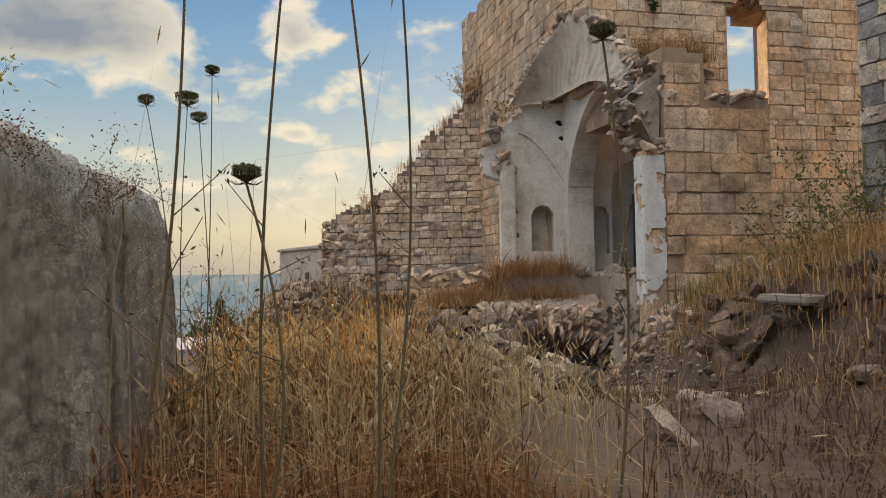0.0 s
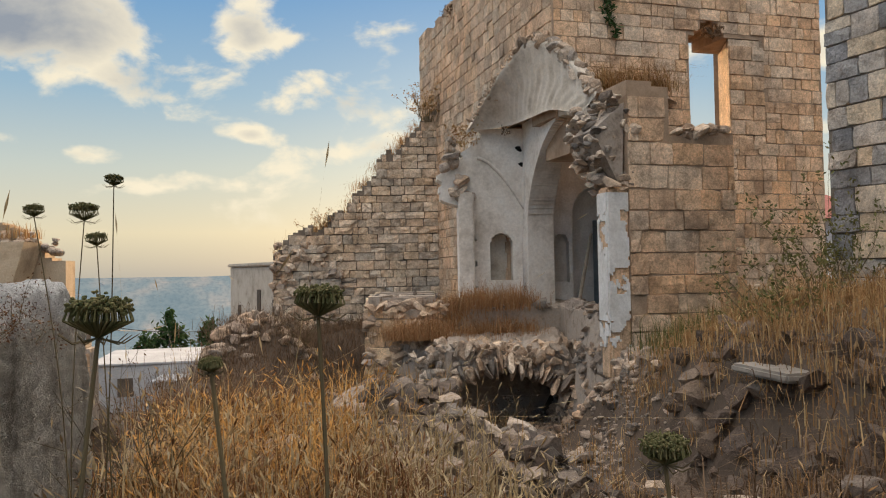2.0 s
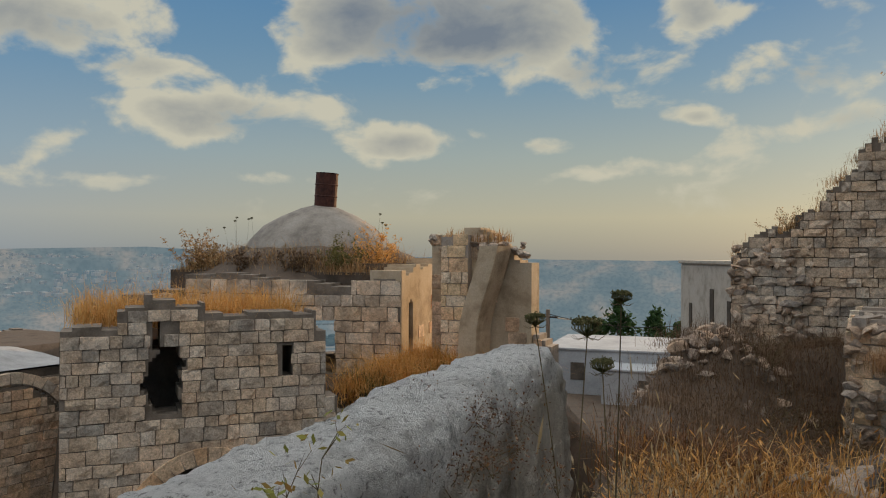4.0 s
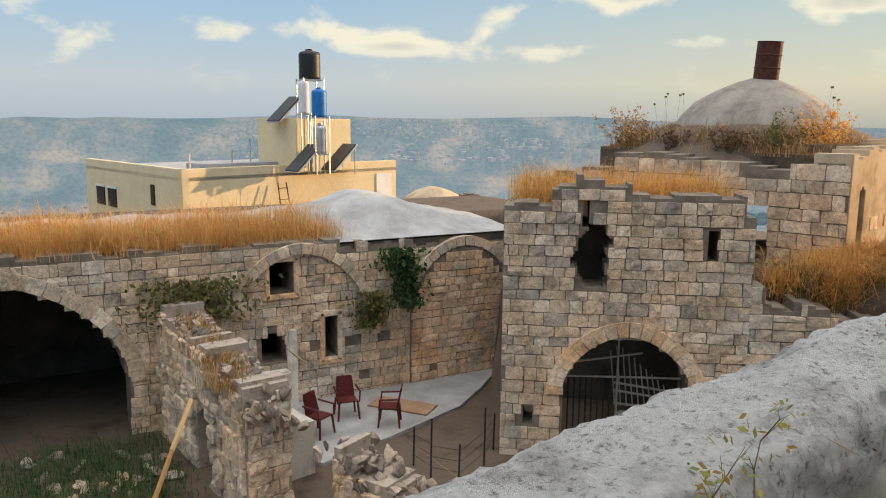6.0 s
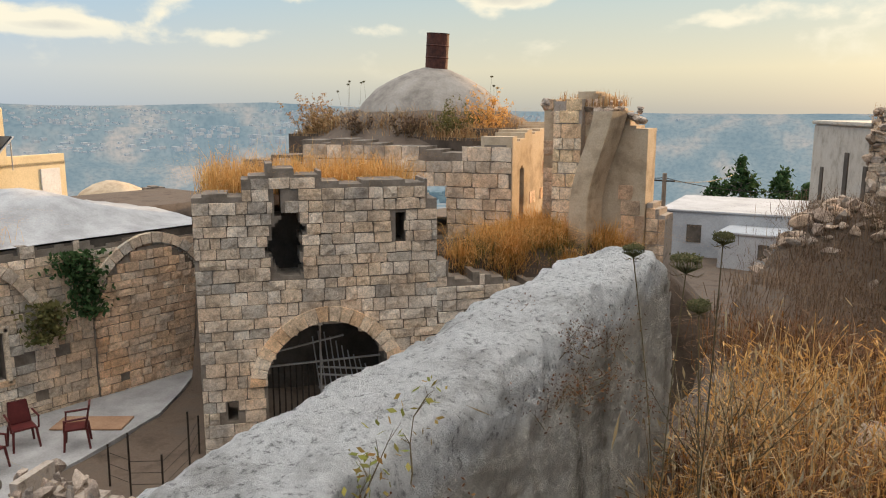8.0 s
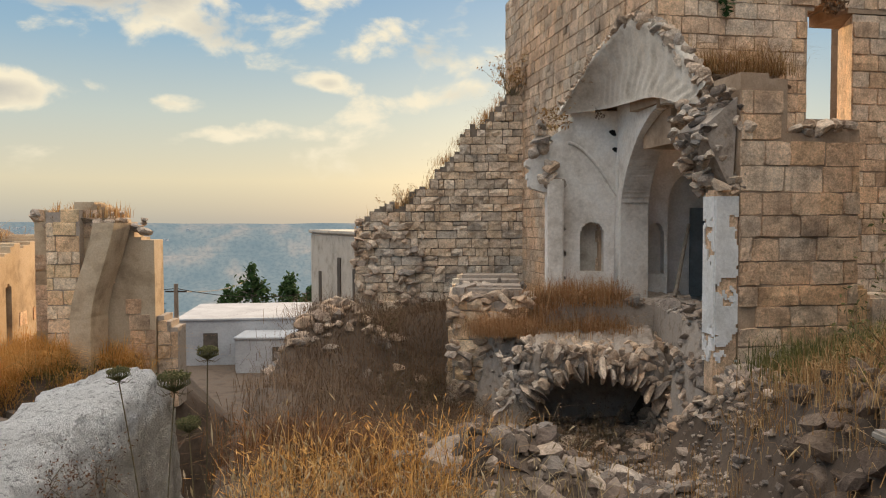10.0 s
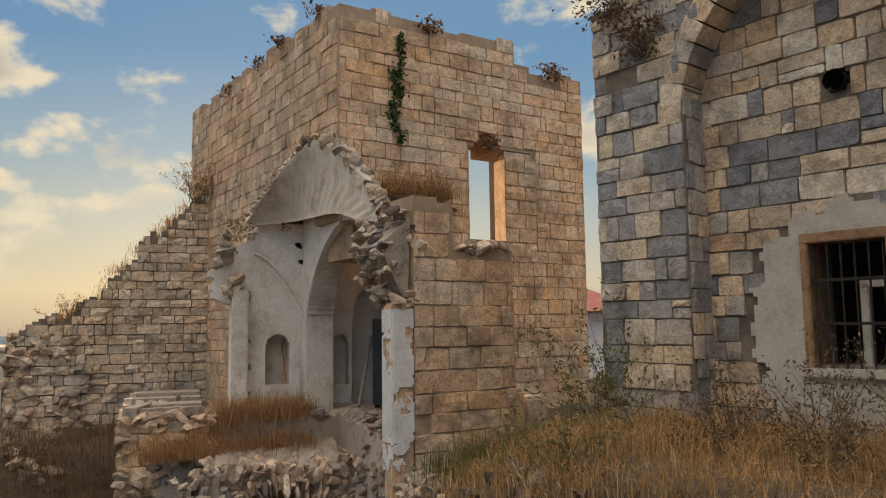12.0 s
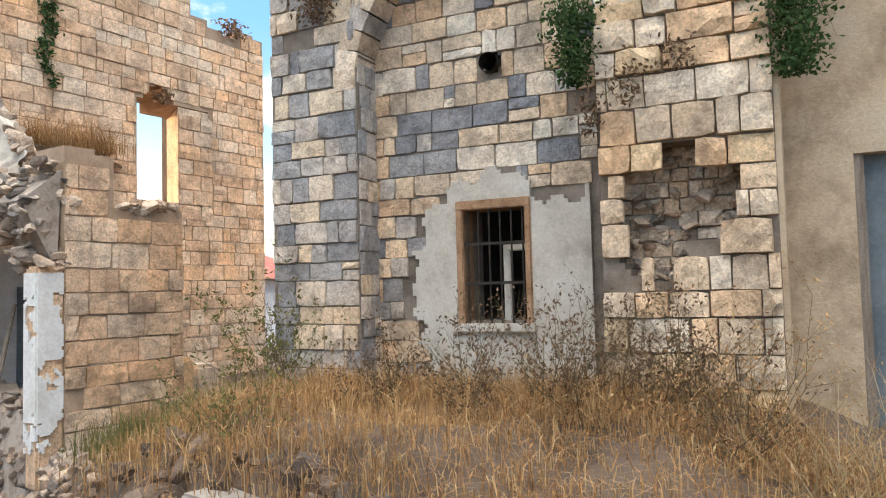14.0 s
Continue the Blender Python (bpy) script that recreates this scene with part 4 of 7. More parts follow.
v, f = [], []
nu, nw = 110, 14
for a in range(nu + 1):
    lo, hi = along(VLO, a / nu), along(VHI, a / nu)
    edge = 1.0 + 0.06 * noise.noise(Vector((a * 0.21, 3, 0)))
    for b in range(nw + 1):
        ph = b / nw * edge
        p = lo.lerp(hi, ph)
        p += Vector((0.1, 0.2, 0.1)) * math.sin(min(1, ph) * math.pi) * 0.12
        p += Vector((-0.5, -0.8, 0.2)) * 0.022 * math.sin(a * 1.25 + abs(ph - 0.5) * 14) * smooth(0.04, 0.2, ph) * (1 - smooth(0.75, 0.95, ph)) * smooth(0.25, 0.4, a / nu)
        v.append(tuple(p))
nn = len(v)
v += [(x + 0.1, y + 0.2, z + 0.2) for x, y, z in v]
w1 = nw + 1
for a in range(nu):
    for b in range(nw):
        q = (a * w1 + b, a * w1 + b + 1, (a + 1) * w1 + b + 1, (a + 1) * w1 + b)
        f += [q[::-1], tuple(i + nn for i in q)]
for a in range(nu):
    for b in (0, nw):
        f.append((a * w1 + b, (a + 1) * w1 + b, (a + 1) * w1 + b + nn, a * w1 + b + nn))
for b in range(nw):
    for a in (0, nu):
        f.append((a * w1 + b, a * w1 + b + 1, a * w1 + b + 1 + nn, a * w1 + b + nn))
vault = solid("broken_vault", v, f, M_VAULT, smooth=True)
tagged(vault, "broken ribbed plaster vault shell clinging to the tower", "vault", kind="structure")
r5 = random.Random(5)
crest = thing("vault_crest", 0, 0, 0, "rubble edge of the broken iwan vault", "rubble")
for i in range(240):
    t = (i + 0.5) / 240
    p = along(VHI, t) + Vector((r5.gauss(.05, .05), r5.gauss(.12, .08), r5.gauss(.06, .05)))
    rr = r5.uniform(0.07, 0.16) * (1.45 if t > .5 else .65)
    o = new("stone", PALE_ROCK[i % 8])
    o.parent = crest
    o.matrix_basis = pose(*p, r5.uniform(0, 360), r5.uniform(0, 360), 0) @ Matrix.Diagonal((rr * 1.6, rr * 1.2, rr * .7, 1))
# left end of the iwan: broken springer and plastered jamb
jamb = thing("iwan_jamb", 1.0, IB - 0.1, 0.6, "plastered jamb with a broken springer stone", "jamb")
part("shaft", bevel_box(0.12, 0.4, -0.1, 0.5, 0.0, 2.3, 0.03), M_PLASTER, jamb)
for i in range(16):
    a = i / 16
    rr = r5.uniform(0.22, 0.38)
    o = new("springer_stone", PALE_ROCK[i % 8])
    o.parent = jamb
    o.matrix_basis = pose(0.22 - 0.35 * min(1, a * 2) + r5.uniform(-.06, .2) + max(0, a - .5) * .4, r5.uniform(-.15, .3), 2.1 + a * 1.25, r5.uniform(-25, 25), r5.uniform(-25, 25), r5.uniform(0, 360)) @ Matrix.Diagonal((rr * 1.3, rr * 1.3, rr, 1))

# sloping ruined wall behind
def slope_top(s):
    x = -3.1 + s
    pts = [(-3.1, 1.9), (-2.6, 2.25), (-2.1, 2.5), (-1.3, 2.9), (-0.95, 3.6), (-0.25, 4.3), (0.32, 4.85), (0.95, 5.5), (1.4, 5.6)]
    for (a, za), (b, zb) in zip(pts, pts[1:]):
        if a <= x <= b:
            return za + (zb - za) * (x - a) / (b - a)
    return pts[-1][1]


WSL = masonry("wall_slope", (-3.1, 19.5), (1, 0), 4.3, -0.9, slope_top, 1.1, "ruined limestone wall sloping down from the tower", M_COURT, course=0.21, block=0.3, seed=25, ragged=0.18, rough=0.6, proud=0.07)
rubble_face(WSL, 0.0, 1.7, -0.4, 2.2, 130, (0.2, 0.36), 311, 0.12)

# platform before the iwan, with its rough face
WPF = masonry("wall_platform", (-0.55, 14.15), (0.97, -0.25), 1.35, -1.3, lambda s: 0.95 - 0.12 * s, 0.9, "rough stone ledge below the iwan", M_PALE, mortar=M_RUBBLE_CORE, course=0.24, block=0.33, seed=26, ragged=0.14, rough=0.5, proud=0.09, cell=0.1)
rubble_face(WPF, -0.05, 1.4, -1.2, 0.9, 150, (0.14, 0.34), 312, 0.16)
masonry("wall_platform_side", (-0.4, 18.5), (-0.035, -1), 4.25, -1.2, lambda s: 0.9, 1.2, "rough stone side of the iwan ledge", M_PALE, mortar=M_RUBBLE_CORE, course=0.24, block=0.33, seed=27, ragged=0.1, rough=0.5, proud=0.09)


ARCH_X, ARCH_Z, ARCH_R, ARCH_Y = 1.62, -1.22, 1.1, 12.15


def mound_height(x, y):
    e1 = (x + 0.5) * 0.906 + (y - 14.2) * 0.423 - 0.55
    e2 = y - (12.35 - 2.3 * smooth(2.35, 3.1, x) + 0.9 * (1 - smooth(-0.3, 0.6, x)))
    e = min(e1, e2)
    n1 = 0.22 * noise.noise(Vector((x * 1.9, y * 1.9, 9))) + 0.12 * noise.noise(Vector((x * 5, y * 5, 2)))
    e += n1 * 0.6
    z = -1.3 + 1.5 * smooth(-0.5, 0.05, e) + 0.62 * smooth(0.05, 1.0, e)
    z = z + 0.10 * noise.noise(Vector((x * 3.5, y * 3.5, 4))) + 0.05 * noise.noise(Vector((x * 9, y * 9, 7)))
    if abs(x - ARCH_X) < ARCH_R + 0.06 and 11.75 < y < 13.5:
        z = min(z, -1.3)
    return z


pv, pf = [], []
PX, PY = [-0.9 + 0.08 * i for i in range(58)], [9.3 + 0.08 * i for i in range(78)]
for y in PY:
    for x in PX:
        pv.append((x, y, mound_height(x, y)))
for jy in range(len(PY) - 1):
    for ix in range(len(PX) - 1):
        a = jy * len(PX) + ix
        pf.append((a, a + 1, a + 1 + len(PX), a + len(PX)))
mound = solid("rubble_mound", pv, pf, M_RUBBLE_CORE, smooth=False)
tagged(mound, "mound of earth and broken masonry before the iwan", "mound", kind="structure")

# mouth of the buried vault: thin rough stones over a hollow
rm = random.Random(313)


def bed_stone(x, y, z, kk, parent, sq=0.8):
    o = new("stone", (PALE_ROCK if rm.random() < 0.5 else ROCK_MESH)[rm.randrange(8)])
    o.parent = parent
    o.matrix_basis = parent.matrix_basis.inverted() @ (pose(x, y, z, rm.uniform(0, 360), rm.uniform(0, 360), 0) @ Matrix.Diagonal((kk * 1.4, kk, kk * sq, 1)))


for i in range(90):
    bed_stone(rm.uniform(-0.5, 0.75), rm.uniform(14.0, 16.8), 0.86 + rm.uniform(-.06, .06), rm.uniform(0.12, 0.34), mound)
for i in range(230):
    x = rm.uniform(-0.1, 3.3)
    y = 12.35 - 2.3 * smooth(2.35, 3.1, x) + rm.uniform(-0.5, 1.4)
    if abs(x - ARCH_X) > ARCH_R + 0.1:
        bed_stone(x, y, mound_height(x, y), rm.uniform(0.1, 0.3), mound)
for i in range(320):
    x = rm.uniform(2.15, 3.15)
    y = 12.35 - 2.3 * smooth(2.35, 3.1, x) + rm.uniform(-0.5, 0.35)
    bed_stone(x, y, max(mound_height(x, y), upland(x, y)) + rm.uniform(-.03, .03), rm.uniform(0.08, 0.24), mound)
ring = thing("buried_arch", ARCH_X, ARCH_Y, ARCH_Z, "half-buried arch of thin rough stones over a dark hollow", "arch", rz=-6)
v, f = [], []
na, nb = 40, 14
for b in range(nb + 1):
    y = 1.45 * b / nb
    for a in range(na + 1):
        t = math.pi * a / na
        rr = ARCH_R * (1 + 0.06 * noise.noise(Vector((a * 0.4, y * 3, 1))))
        x, z = -rr * math.cos(t), rr * math.sin(t)
        v.append((x, y + 0.1 * noise.noise(Vector((x * 4, z * 4, 3))) * (b == 0), z))
    for a in range(na + 1):
        x = -1.5 + 3.0 * a / na
        edge = smooth(0, 0.2, min(a / na, 1 - a / na))
        z = 0.15 + edge * (1.28 + 0.2 * smooth(0, 1.2, y)) + 0.12 * noise.noise(Vector((x * 3, y * 3, 6))) + 0.06 * noise.noise(Vector((x * 9, y * 9, 1)))
        v.append((x, y + 0.16 * noise.noise(Vector((x * 4, 7, 3))) * (b == 0), z))
row = 2 * (na + 1)
for b in range(nb):
    for a in range(na):
        p = b * row + a
        f.append((p, p + 1, p + row + 1, p + row))
        p += na + 1
        f.append((p, p + row, p + row + 1, p + 1))
for b in (0, nb):
    for a in range(na):
        p = b * row + a
        f.append((p, p + na + 1, p + na + 2, p + 1) if b == 0 else (p, p + 1, p + na + 2, p + na + 1))
for a in (0, na):
    for b in range(nb):
        p = b * row + a
        f.append((p, p + row, p + row + na + 1, p + na + 1))
solid("vault", v, f, M_RUBBLE_CORE, ring, "rough underside and rubble fill of the buried vault")
r6 = random.Random(6)
for i in range(40):
    t = radians(4 + 140 * i / 39)
    c, s_ = math.cos(t), math.sin(t)
    o = new("arch_stone", (PALE_ROCK if i % 3 else ROCK_MESH)[r6.randrange(8)])
    o.parent = ring
    rr = ARCH_R + r6.uniform(0.06, 0.2)
    o.matrix_basis = pose(rr * c, r6.uniform(-.14, .1), rr * s_, r6.uniform(-12, 12), -math.degrees(t) + r6.uniform(-9, 9), 0) @ Matrix.Diagonal((r6.uniform(.34, .6), 0.6, r6.uniform(.1, .17), 1))
for i in range(330):
    x = rm.uniform(-1.5, 1.5)
    lo = math.sqrt(max(0, (ARCH_R + 0.15) ** 2 - x * x))
    z = rm.uniform(min(lo, 1.25), 1.5) if i < 150 else 1.5 - 1.1 * smooth(1.1, 1.5, abs(x))
    o = new("stone", PALE_ROCK[rm.randrange(8)])
    o.parent = ring
    kk = rm.uniform(0.07, 0.24)
    o.matrix_basis = pose(x, rm.uniform(-.12, 1.3) if i > 149 else rm.uniform(-0.12, 0.05), z, rm.uniform(0, 360), rm.uniform(0, 360), 0) @ Matrix.Diagonal((kk * 1.4, kk, kk * .7, 1))
twigs("dry_bush", (1.5, 12.0, -1.25), 0.95, 40, M_STEM, "tangle of dry twigs in the mouth of the buried vault", 314, 0.8, M_BROWN, leaf_size=0.02, leaves=3)

# ---- right building ----
RU = Vector((0.345, -0.9386)).normalized()
RN = Vector((RU.y, -RU.x))
RW = Vector((5.57, 7.79))            # recess wall begins
rec_len = 2.75


def render_patch(s, z):
    top = 3.28 - 0.3 * max(0, s - 1.95) - 1.6 * max(0, 0.95 - s) + 0.15 * math.sin(s * 5) + 0.06 * math.sin(s * 17)
    return z < top and 0.70 + 0.09 * math.sin(z * 5) + 0.05 * math.sin(z * 19) < s


RECESS = masonry("wall_recess_window", RW - RU * 0.1, RU, rec_len, 0.2, lambda s: 7.4, 0.5, "grey and tan limestone wall with a barred window", M_MIXED, mortar=M_MORTAR, course=0.235, block=0.29, rough=0.55,
        holes=(rect(1.24, 1.98, 1.79, 3.02), lambda s, z: math.hypot(s - 1.62, z - 4.56) < 0.13), seed=31, ragged=0.02, skin=render_patch, proud=0.03, cell=0.05)
PIER_L0 = Vector((4.82, 8.68))
pier_len = (Vector((5.22, 7.59)) - PIER_L0).length
masonry("wall_pier_left", PIER_L0, RU, pier_len, 0.2, lambda s: 5.95 if s < .3 else 7.4, 0.9, "grey limestone pier of coursed blocks", M_GREYWALL, course=0.24, block=0.30, rough=0.55, seed=32, ragged=0.05)
masonry("wall_pier_return", PIER_L0 + RU * (pier_len + 0.004), -RN, 0.5, 0.2, lambda s: 5.2, 0.05, "grey limestone quoins on the return of the pier", M_GREYWALL, course=0.24, block=0.24, rough=0.4, seed=38, ragged=0.0, proud=0.03)
PIER_R0 = Vector((6.15, 5.07))


def broken(s, z):
    q = ((s - 0.72) / (0.42 + 0.12 * math.sin(z * 11))) ** 2 + ((z - 2.78) / 0.52) ** 2
    return q < 1 and not (s > 0.62 and z < 2.62)


masonry("wall_pier_right", PIER_R0, RU, 1.53, 0.2, lambda s: 7.4, 0.3, "pale limestone pier with a broken-out hollow", M_PALE, course=0.28, block=0.36, rough=0.5, seed=33, ragged=0.02, holes=(broken,), cell=0.05, proud=0.075, eat=0.13)
WPC = masonry("wall_pier_core", PIER_R0 - RN * 0.42, RU, 1.53, 0.2, lambda s: 7.4, 0.5, "rubble core inside the broken pier", M_COURT, mortar=M_RUBBLE_CORE, course=0.13, block=0.17, seed=34, ragged=0.02, proud=0.07, rough=0.5, singles=120)
rubble_face(WPC, 0.2, 1.25, 2.2, 3.4, 90, (0.1, 0.24), 321, 0.12)
PR1 = PIER_R0 + RU * 1.53
side_j = Joiner()
side_j.box(0, 0.045, 0.0, 0.85, 0.2, 7.4)
tagged(side_j.done("wall_pier_side", M_TANREN, m=pose(PR1.x, PR1.y, 0, 0, 0, math.degrees(math.atan2(RU.y, RU.x)))), "cement-rendered pier side", "wall", kind="structure")
ang_r = math.degrees(math.atan2(RU.y, RU.x))
ARCH = new("blind_arch")
tagged(ARCH, "limestone arch ring over the blind recess", "arch", kind="structure")
ARCH.matrix_basis = pose(PIER_L0.x, PIER_L0.y, 0, 0, 0, ang_r)
a0, a1 = pier_len - 0.02, (PIER_R0 - PIER_L0).dot(RU) + 0.06
voussoirs(ARCH, arch_line(a0, a1, 4.4, 6.0, 1.05, 22), 0.26, 0.38, M_MIXED, 0.03)
masonry("wall_above_arch", PIER_L0 + RU * a0, RU, a1 - a0, 4.4, lambda s: 7.4, 0.38, "grey limestone above the blind arch", M_GREYWALL, seed=35, ragged=0.02,
        holes=(arch(-0.0, a1 - a0, 4.3, 4.4, 6.24, 1.05),), course=0.27, block=0.42, cell=0.05)
# rendered patch round the window
rp = Joiner()
cs = 0.045
for ia in range(int(rec_len / cs)):
    for iz in range(80):
        s, z = ia * cs, 0.3 + iz * cs
        sm, zm = s + cs / 2, z + cs / 2
        if render_patch(sm + 0.09 * noise.noise(Vector((sm * 6, zm * 6, 1))), zm + 0.12 * noise.noise(Vector((sm * 5, zm * 5, 8)))) and not rect(1.20, 2.02, 1.75, 3.06)(sm, zm) and sm < rec_len - 0.1:
            rp.box(s - .001, s + cs + .001, -0.05 - 0.006 * noise.noise(Vector((s * 3, z * 3, 0))), 0.0, z - .001, z + cs + .001)
rp.done("render_patch", M_CEMENT, RECESS, "grey cement render round the window")
WIN = thing("window", RW.x, RW.y, 0, "dark barred window with a weathered wooden frame", "window", rz=ang_r, kind="structure")
ws = 1.14
for nm, b in (("frame_side", (ws - .06, ws + .02, -.07, .22, 1.72, 3.1)), ("frame_side", (ws + .72, ws + .79, -.07, .22, 1.72, 3.1)),
              ("lintel", (ws - .06, ws + .79, -.075, .22, 3.0, 3.1)), ("sill", (ws - .1, ws + .82, -.11, .22, 1.70, 1.79))):
    part(nm, bevel_box(*b, 0.012), M_FRAME if nm != "sill" else M_CEMENT, WIN)
for i in range(6):
    j = Joiner()
    j.rod((ws + .06 + .125 * i, -.02, 1.79), (ws + .06 + .125 * i, -.02, 3.0), 0.011)
    j.done("bar", M_DARK, WIN)
for z in (2.2, 2.62):
    j = Joiner()
    j.box(ws, ws + .74, -.03, -.015, z, z + .03)
    j.done("crossbar", M_DARK, WIN)
part("shutter", bevel_box(ws + .42, ws + .5, 0.08, 0.12, 1.8, 2.6, 0.01), M_CEMENT, WIN, "grey steel casement edge")
part("shutter", bevel_box(ws + .42, ws + .72, 0.08, 0.11, 2.55, 2.62, 0.01), M_CEMENT, WIN)
# added shell keeps skylight out; the room's shade is in its dark colour
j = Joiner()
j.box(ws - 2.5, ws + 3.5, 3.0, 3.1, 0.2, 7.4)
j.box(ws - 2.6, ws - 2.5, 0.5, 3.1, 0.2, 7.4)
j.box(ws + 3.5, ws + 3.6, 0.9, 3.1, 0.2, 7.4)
tagged(j.done("wall_inner", M_SHADE, m=pose(RW.x, RW.y, 0, 0, 0, ang_r)), "added inner walls behind the barred window, shade put into their colour", "wall", kind="structure")
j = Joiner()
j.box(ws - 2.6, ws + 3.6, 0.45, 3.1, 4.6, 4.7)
tagged(j.done("ceiling_room", M_SHADE, m=pose(RW.x, RW.y, 0, 0, 0, ang_r)), "added ceiling over the barred room, shade put into its colour", "ceiling", kind="structure")
vv, ff = lathe([(0.15, 0), (0.15, 0.1), (0.105, 0.1), (0.105, 0.3)], 18, False)
pipe = solid("vent_pipe", vv, ff, M_DARK, m=pose(RW.x, RW.y, 0, 0, 0, ang_r) @ pose(1.52, 0.2, 4.56, 90, 0, 0))
tagged(pipe, "round dark vent pipe set in the limestone wall", "vent pipe")
# set-back rendered wall with a door beside the pier
BACK0 = PR1 - RN * 0.5
masonry("wall_rendered", BACK0, RU, 4.0, 0.2, lambda s: 7.0, 0.4, "cracked cement-rendered wall with a doorway", M_TANREN, mortar=M_TANREN, seed=36, skip=1.0, ragged=0, holes=(rect(0.62, 1.6, 0.6, 3.25),), cell=0.1)
hd = thing("house_door", BACK0.x, BACK0.y, 0, "grey-green painted door in the rendered wall", "door", rz=ang_r)
part("leaf", bevel_box(0.55, 1.75, 0.16, 0.22, 0.5, 3.35, 0.01), M_DOOR, hd)
part("frame", bevel_box(0.58, 0.68, 0.03, 0.2, 0.6, 3.3, 0.01), M_WOOD, hd)
# buildings behind, closing the place
masonry("wall_rear", (9.0, -5.0), (-1, 0), 13, -0.5, lambda s: 2.2, 0.5, "low limestone wall closing the yard", M_TAN, seed=37, singles=0, course=0.35, block=0.6)

# ---- parapet ----
pa = math.degrees(math.atan2(PAR_D.y, PAR_D.x))
v, f = [], []
L0, L1, nl = -3.4, 3.05, 300
prof = [(-0.37, -4.2), (-0.36, 1.0), (-0.352, 1.32), (-0.32, 1.39), (-0.23, 1.435), (-0.08, 1.465), (0.05, 1.475), (0.115, 1.46), (0.148, 1.42), (0.162, 1.35), (0.168, 1.2), (0.175, 0.9), (0.185, 0.5), (0.2, -0.3)]
fine_prof = []
for (a, b), (c, d) in zip(prof[1:-1], prof[2:]):
    k = max(1, int(math.hypot(c - a, d - b) / 0.022))
    fine_prof += [(a + (c - a) * i / k, b + (d - b) * i / k) for i in range(k)]
fine_prof = [prof[0]] + fine_prof + [prof[-2], prof[-1]]
np_ = len(fine_prof)
for i in range(nl + 1):
    s = L0 + (L1 - L0) * i / nl
    sink = 0.10 * smooth(L1 - 0.35, L1, s)
    for q, (o, z) in enumerate(fine_prof):
        p = Vector((s, o, z))
        d = 0.022 * noise.noise(Vector((s * 2.2, o * 6, z * 2.2))) + 0.013 * noise.noise(Vector((s * 9, o * 9, z * 9))) + 0.011 * noise.noise(Vector((s * 24, o * 24, z * 24))) - 0.035 * max(0.0, noise.noise(Vector((s * 20, o * 20, z * 20 + 5))) - 0.15)
        v.append((s, -(o + (d if o > 0 else -d)), z + (d - sink if z > 1.2 else 0)))
for i in range(nl):
    for q in range(np_ - 1):
        f.append((i * np_ + q, (i + 1) * np_ + q, (i + 1) * np_ + q + 1, i * np_ + q + 1))
f += [tuple(range(np_)), tuple(nl * np_ + q for q in range(np_))[::-1]]
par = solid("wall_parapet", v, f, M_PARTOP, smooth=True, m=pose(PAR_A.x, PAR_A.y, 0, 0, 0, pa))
tagged(par, "weathered cement parapet wall, paler towards its rounded top", "parapet", kind="structure")


# ---- courtyard: the long vaulted building ----
def lb_top(s):
    y = s - 7.0
    return -0.35 if y < 2.2 else (-0.42 if y < 7 else -0.55 - 0.03 * (y - 7))


LB = masonry("wall_court", (LEFT_X, -7.0), (0, 1), 18.9, -4.1, lb_top, 0.8, "weathered limestone courtyard wall with arches and small windows", M_COURT, course=0.21, block=0.28, seed=41,
        holes=(arch(4.3, 9.6, -4.2, -2.9, -0.75, 1.1), rect(12.44, 12.98, -1.46, -0.78), rect(13.64, 13.95, -3.03, -2.07), arch(12.2, 12.75, -3.0, -2.6, -2.3)), ragged=0.08, rough=0.5, cell=0.09)
voussoirs(LB, arch_line(4.25, 9.65, -2.9, -0.72, 1.1, 26), 0.28, 0.1, M_COURT, 0.06)
voussoirs(LB, arch_line(11.5, 14.75, -2.6, -0.62, 1.05, 22), 0.22, 0.05, M_COURT, 0.1)
voussoirs(LB, arch_line(15.7, 18.7, -2.4, -0.72, 1.05, 20), 0.22, 0.05, M_COURT, 0.1)
masonry("wall_court_infill", (LEFT_X + 0.06, 8.75), (0, 1), 2.85, -4.1, lambda s: -0.8, 0.05, "warm brick-like stone infill under the end arch", M_BUFF, course=0.2, block=0.3, seed=42,
        holes=(lambda s, z: not arch(0.0, 2.85, -4.2, -2.4, -0.8, 1.05)(s, z),), ragged=0, rough=0.5, cell=0.06)
# room walls coloured dark to carry the shade inside the vaults
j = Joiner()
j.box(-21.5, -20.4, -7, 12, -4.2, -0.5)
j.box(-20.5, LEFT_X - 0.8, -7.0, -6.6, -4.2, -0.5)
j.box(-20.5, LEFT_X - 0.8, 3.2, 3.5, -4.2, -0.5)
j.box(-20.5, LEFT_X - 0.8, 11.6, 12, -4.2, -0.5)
tagged(j.done("wall_vault_inside", M_SHADE), "walls inside the vaulted rooms, shade put into their dark colour", "wall", kind="structure")
v, f = [], []
RX, RY = [LEFT_X - 0.02 - i * 0.35 for i in range(18)], [-7 + i * 0.35 for i in range(55)]
for y in RY:
    for x in RX:
        q = (LEFT_X - x)
        hump = 0.75 * math.exp(-((y - 8.6) / 1.7) ** 2 - ((q - 2.6) / 2.2) ** 2)
        v.append((x, y, -0.46 + hump * smooth(-0.2, 1.6, q) + 0.1 * smooth(0, .8, q) * noise.noise(Vector((x, y, 0))) + 0.12 * smooth(0.3, 2, q)))
nr = len(RX)
for a in range(len(RY) - 1):
    for b in range(nr - 1):
        q = a * nr + b
        f.append((q, q + nr, q + nr + 1, q + 1))
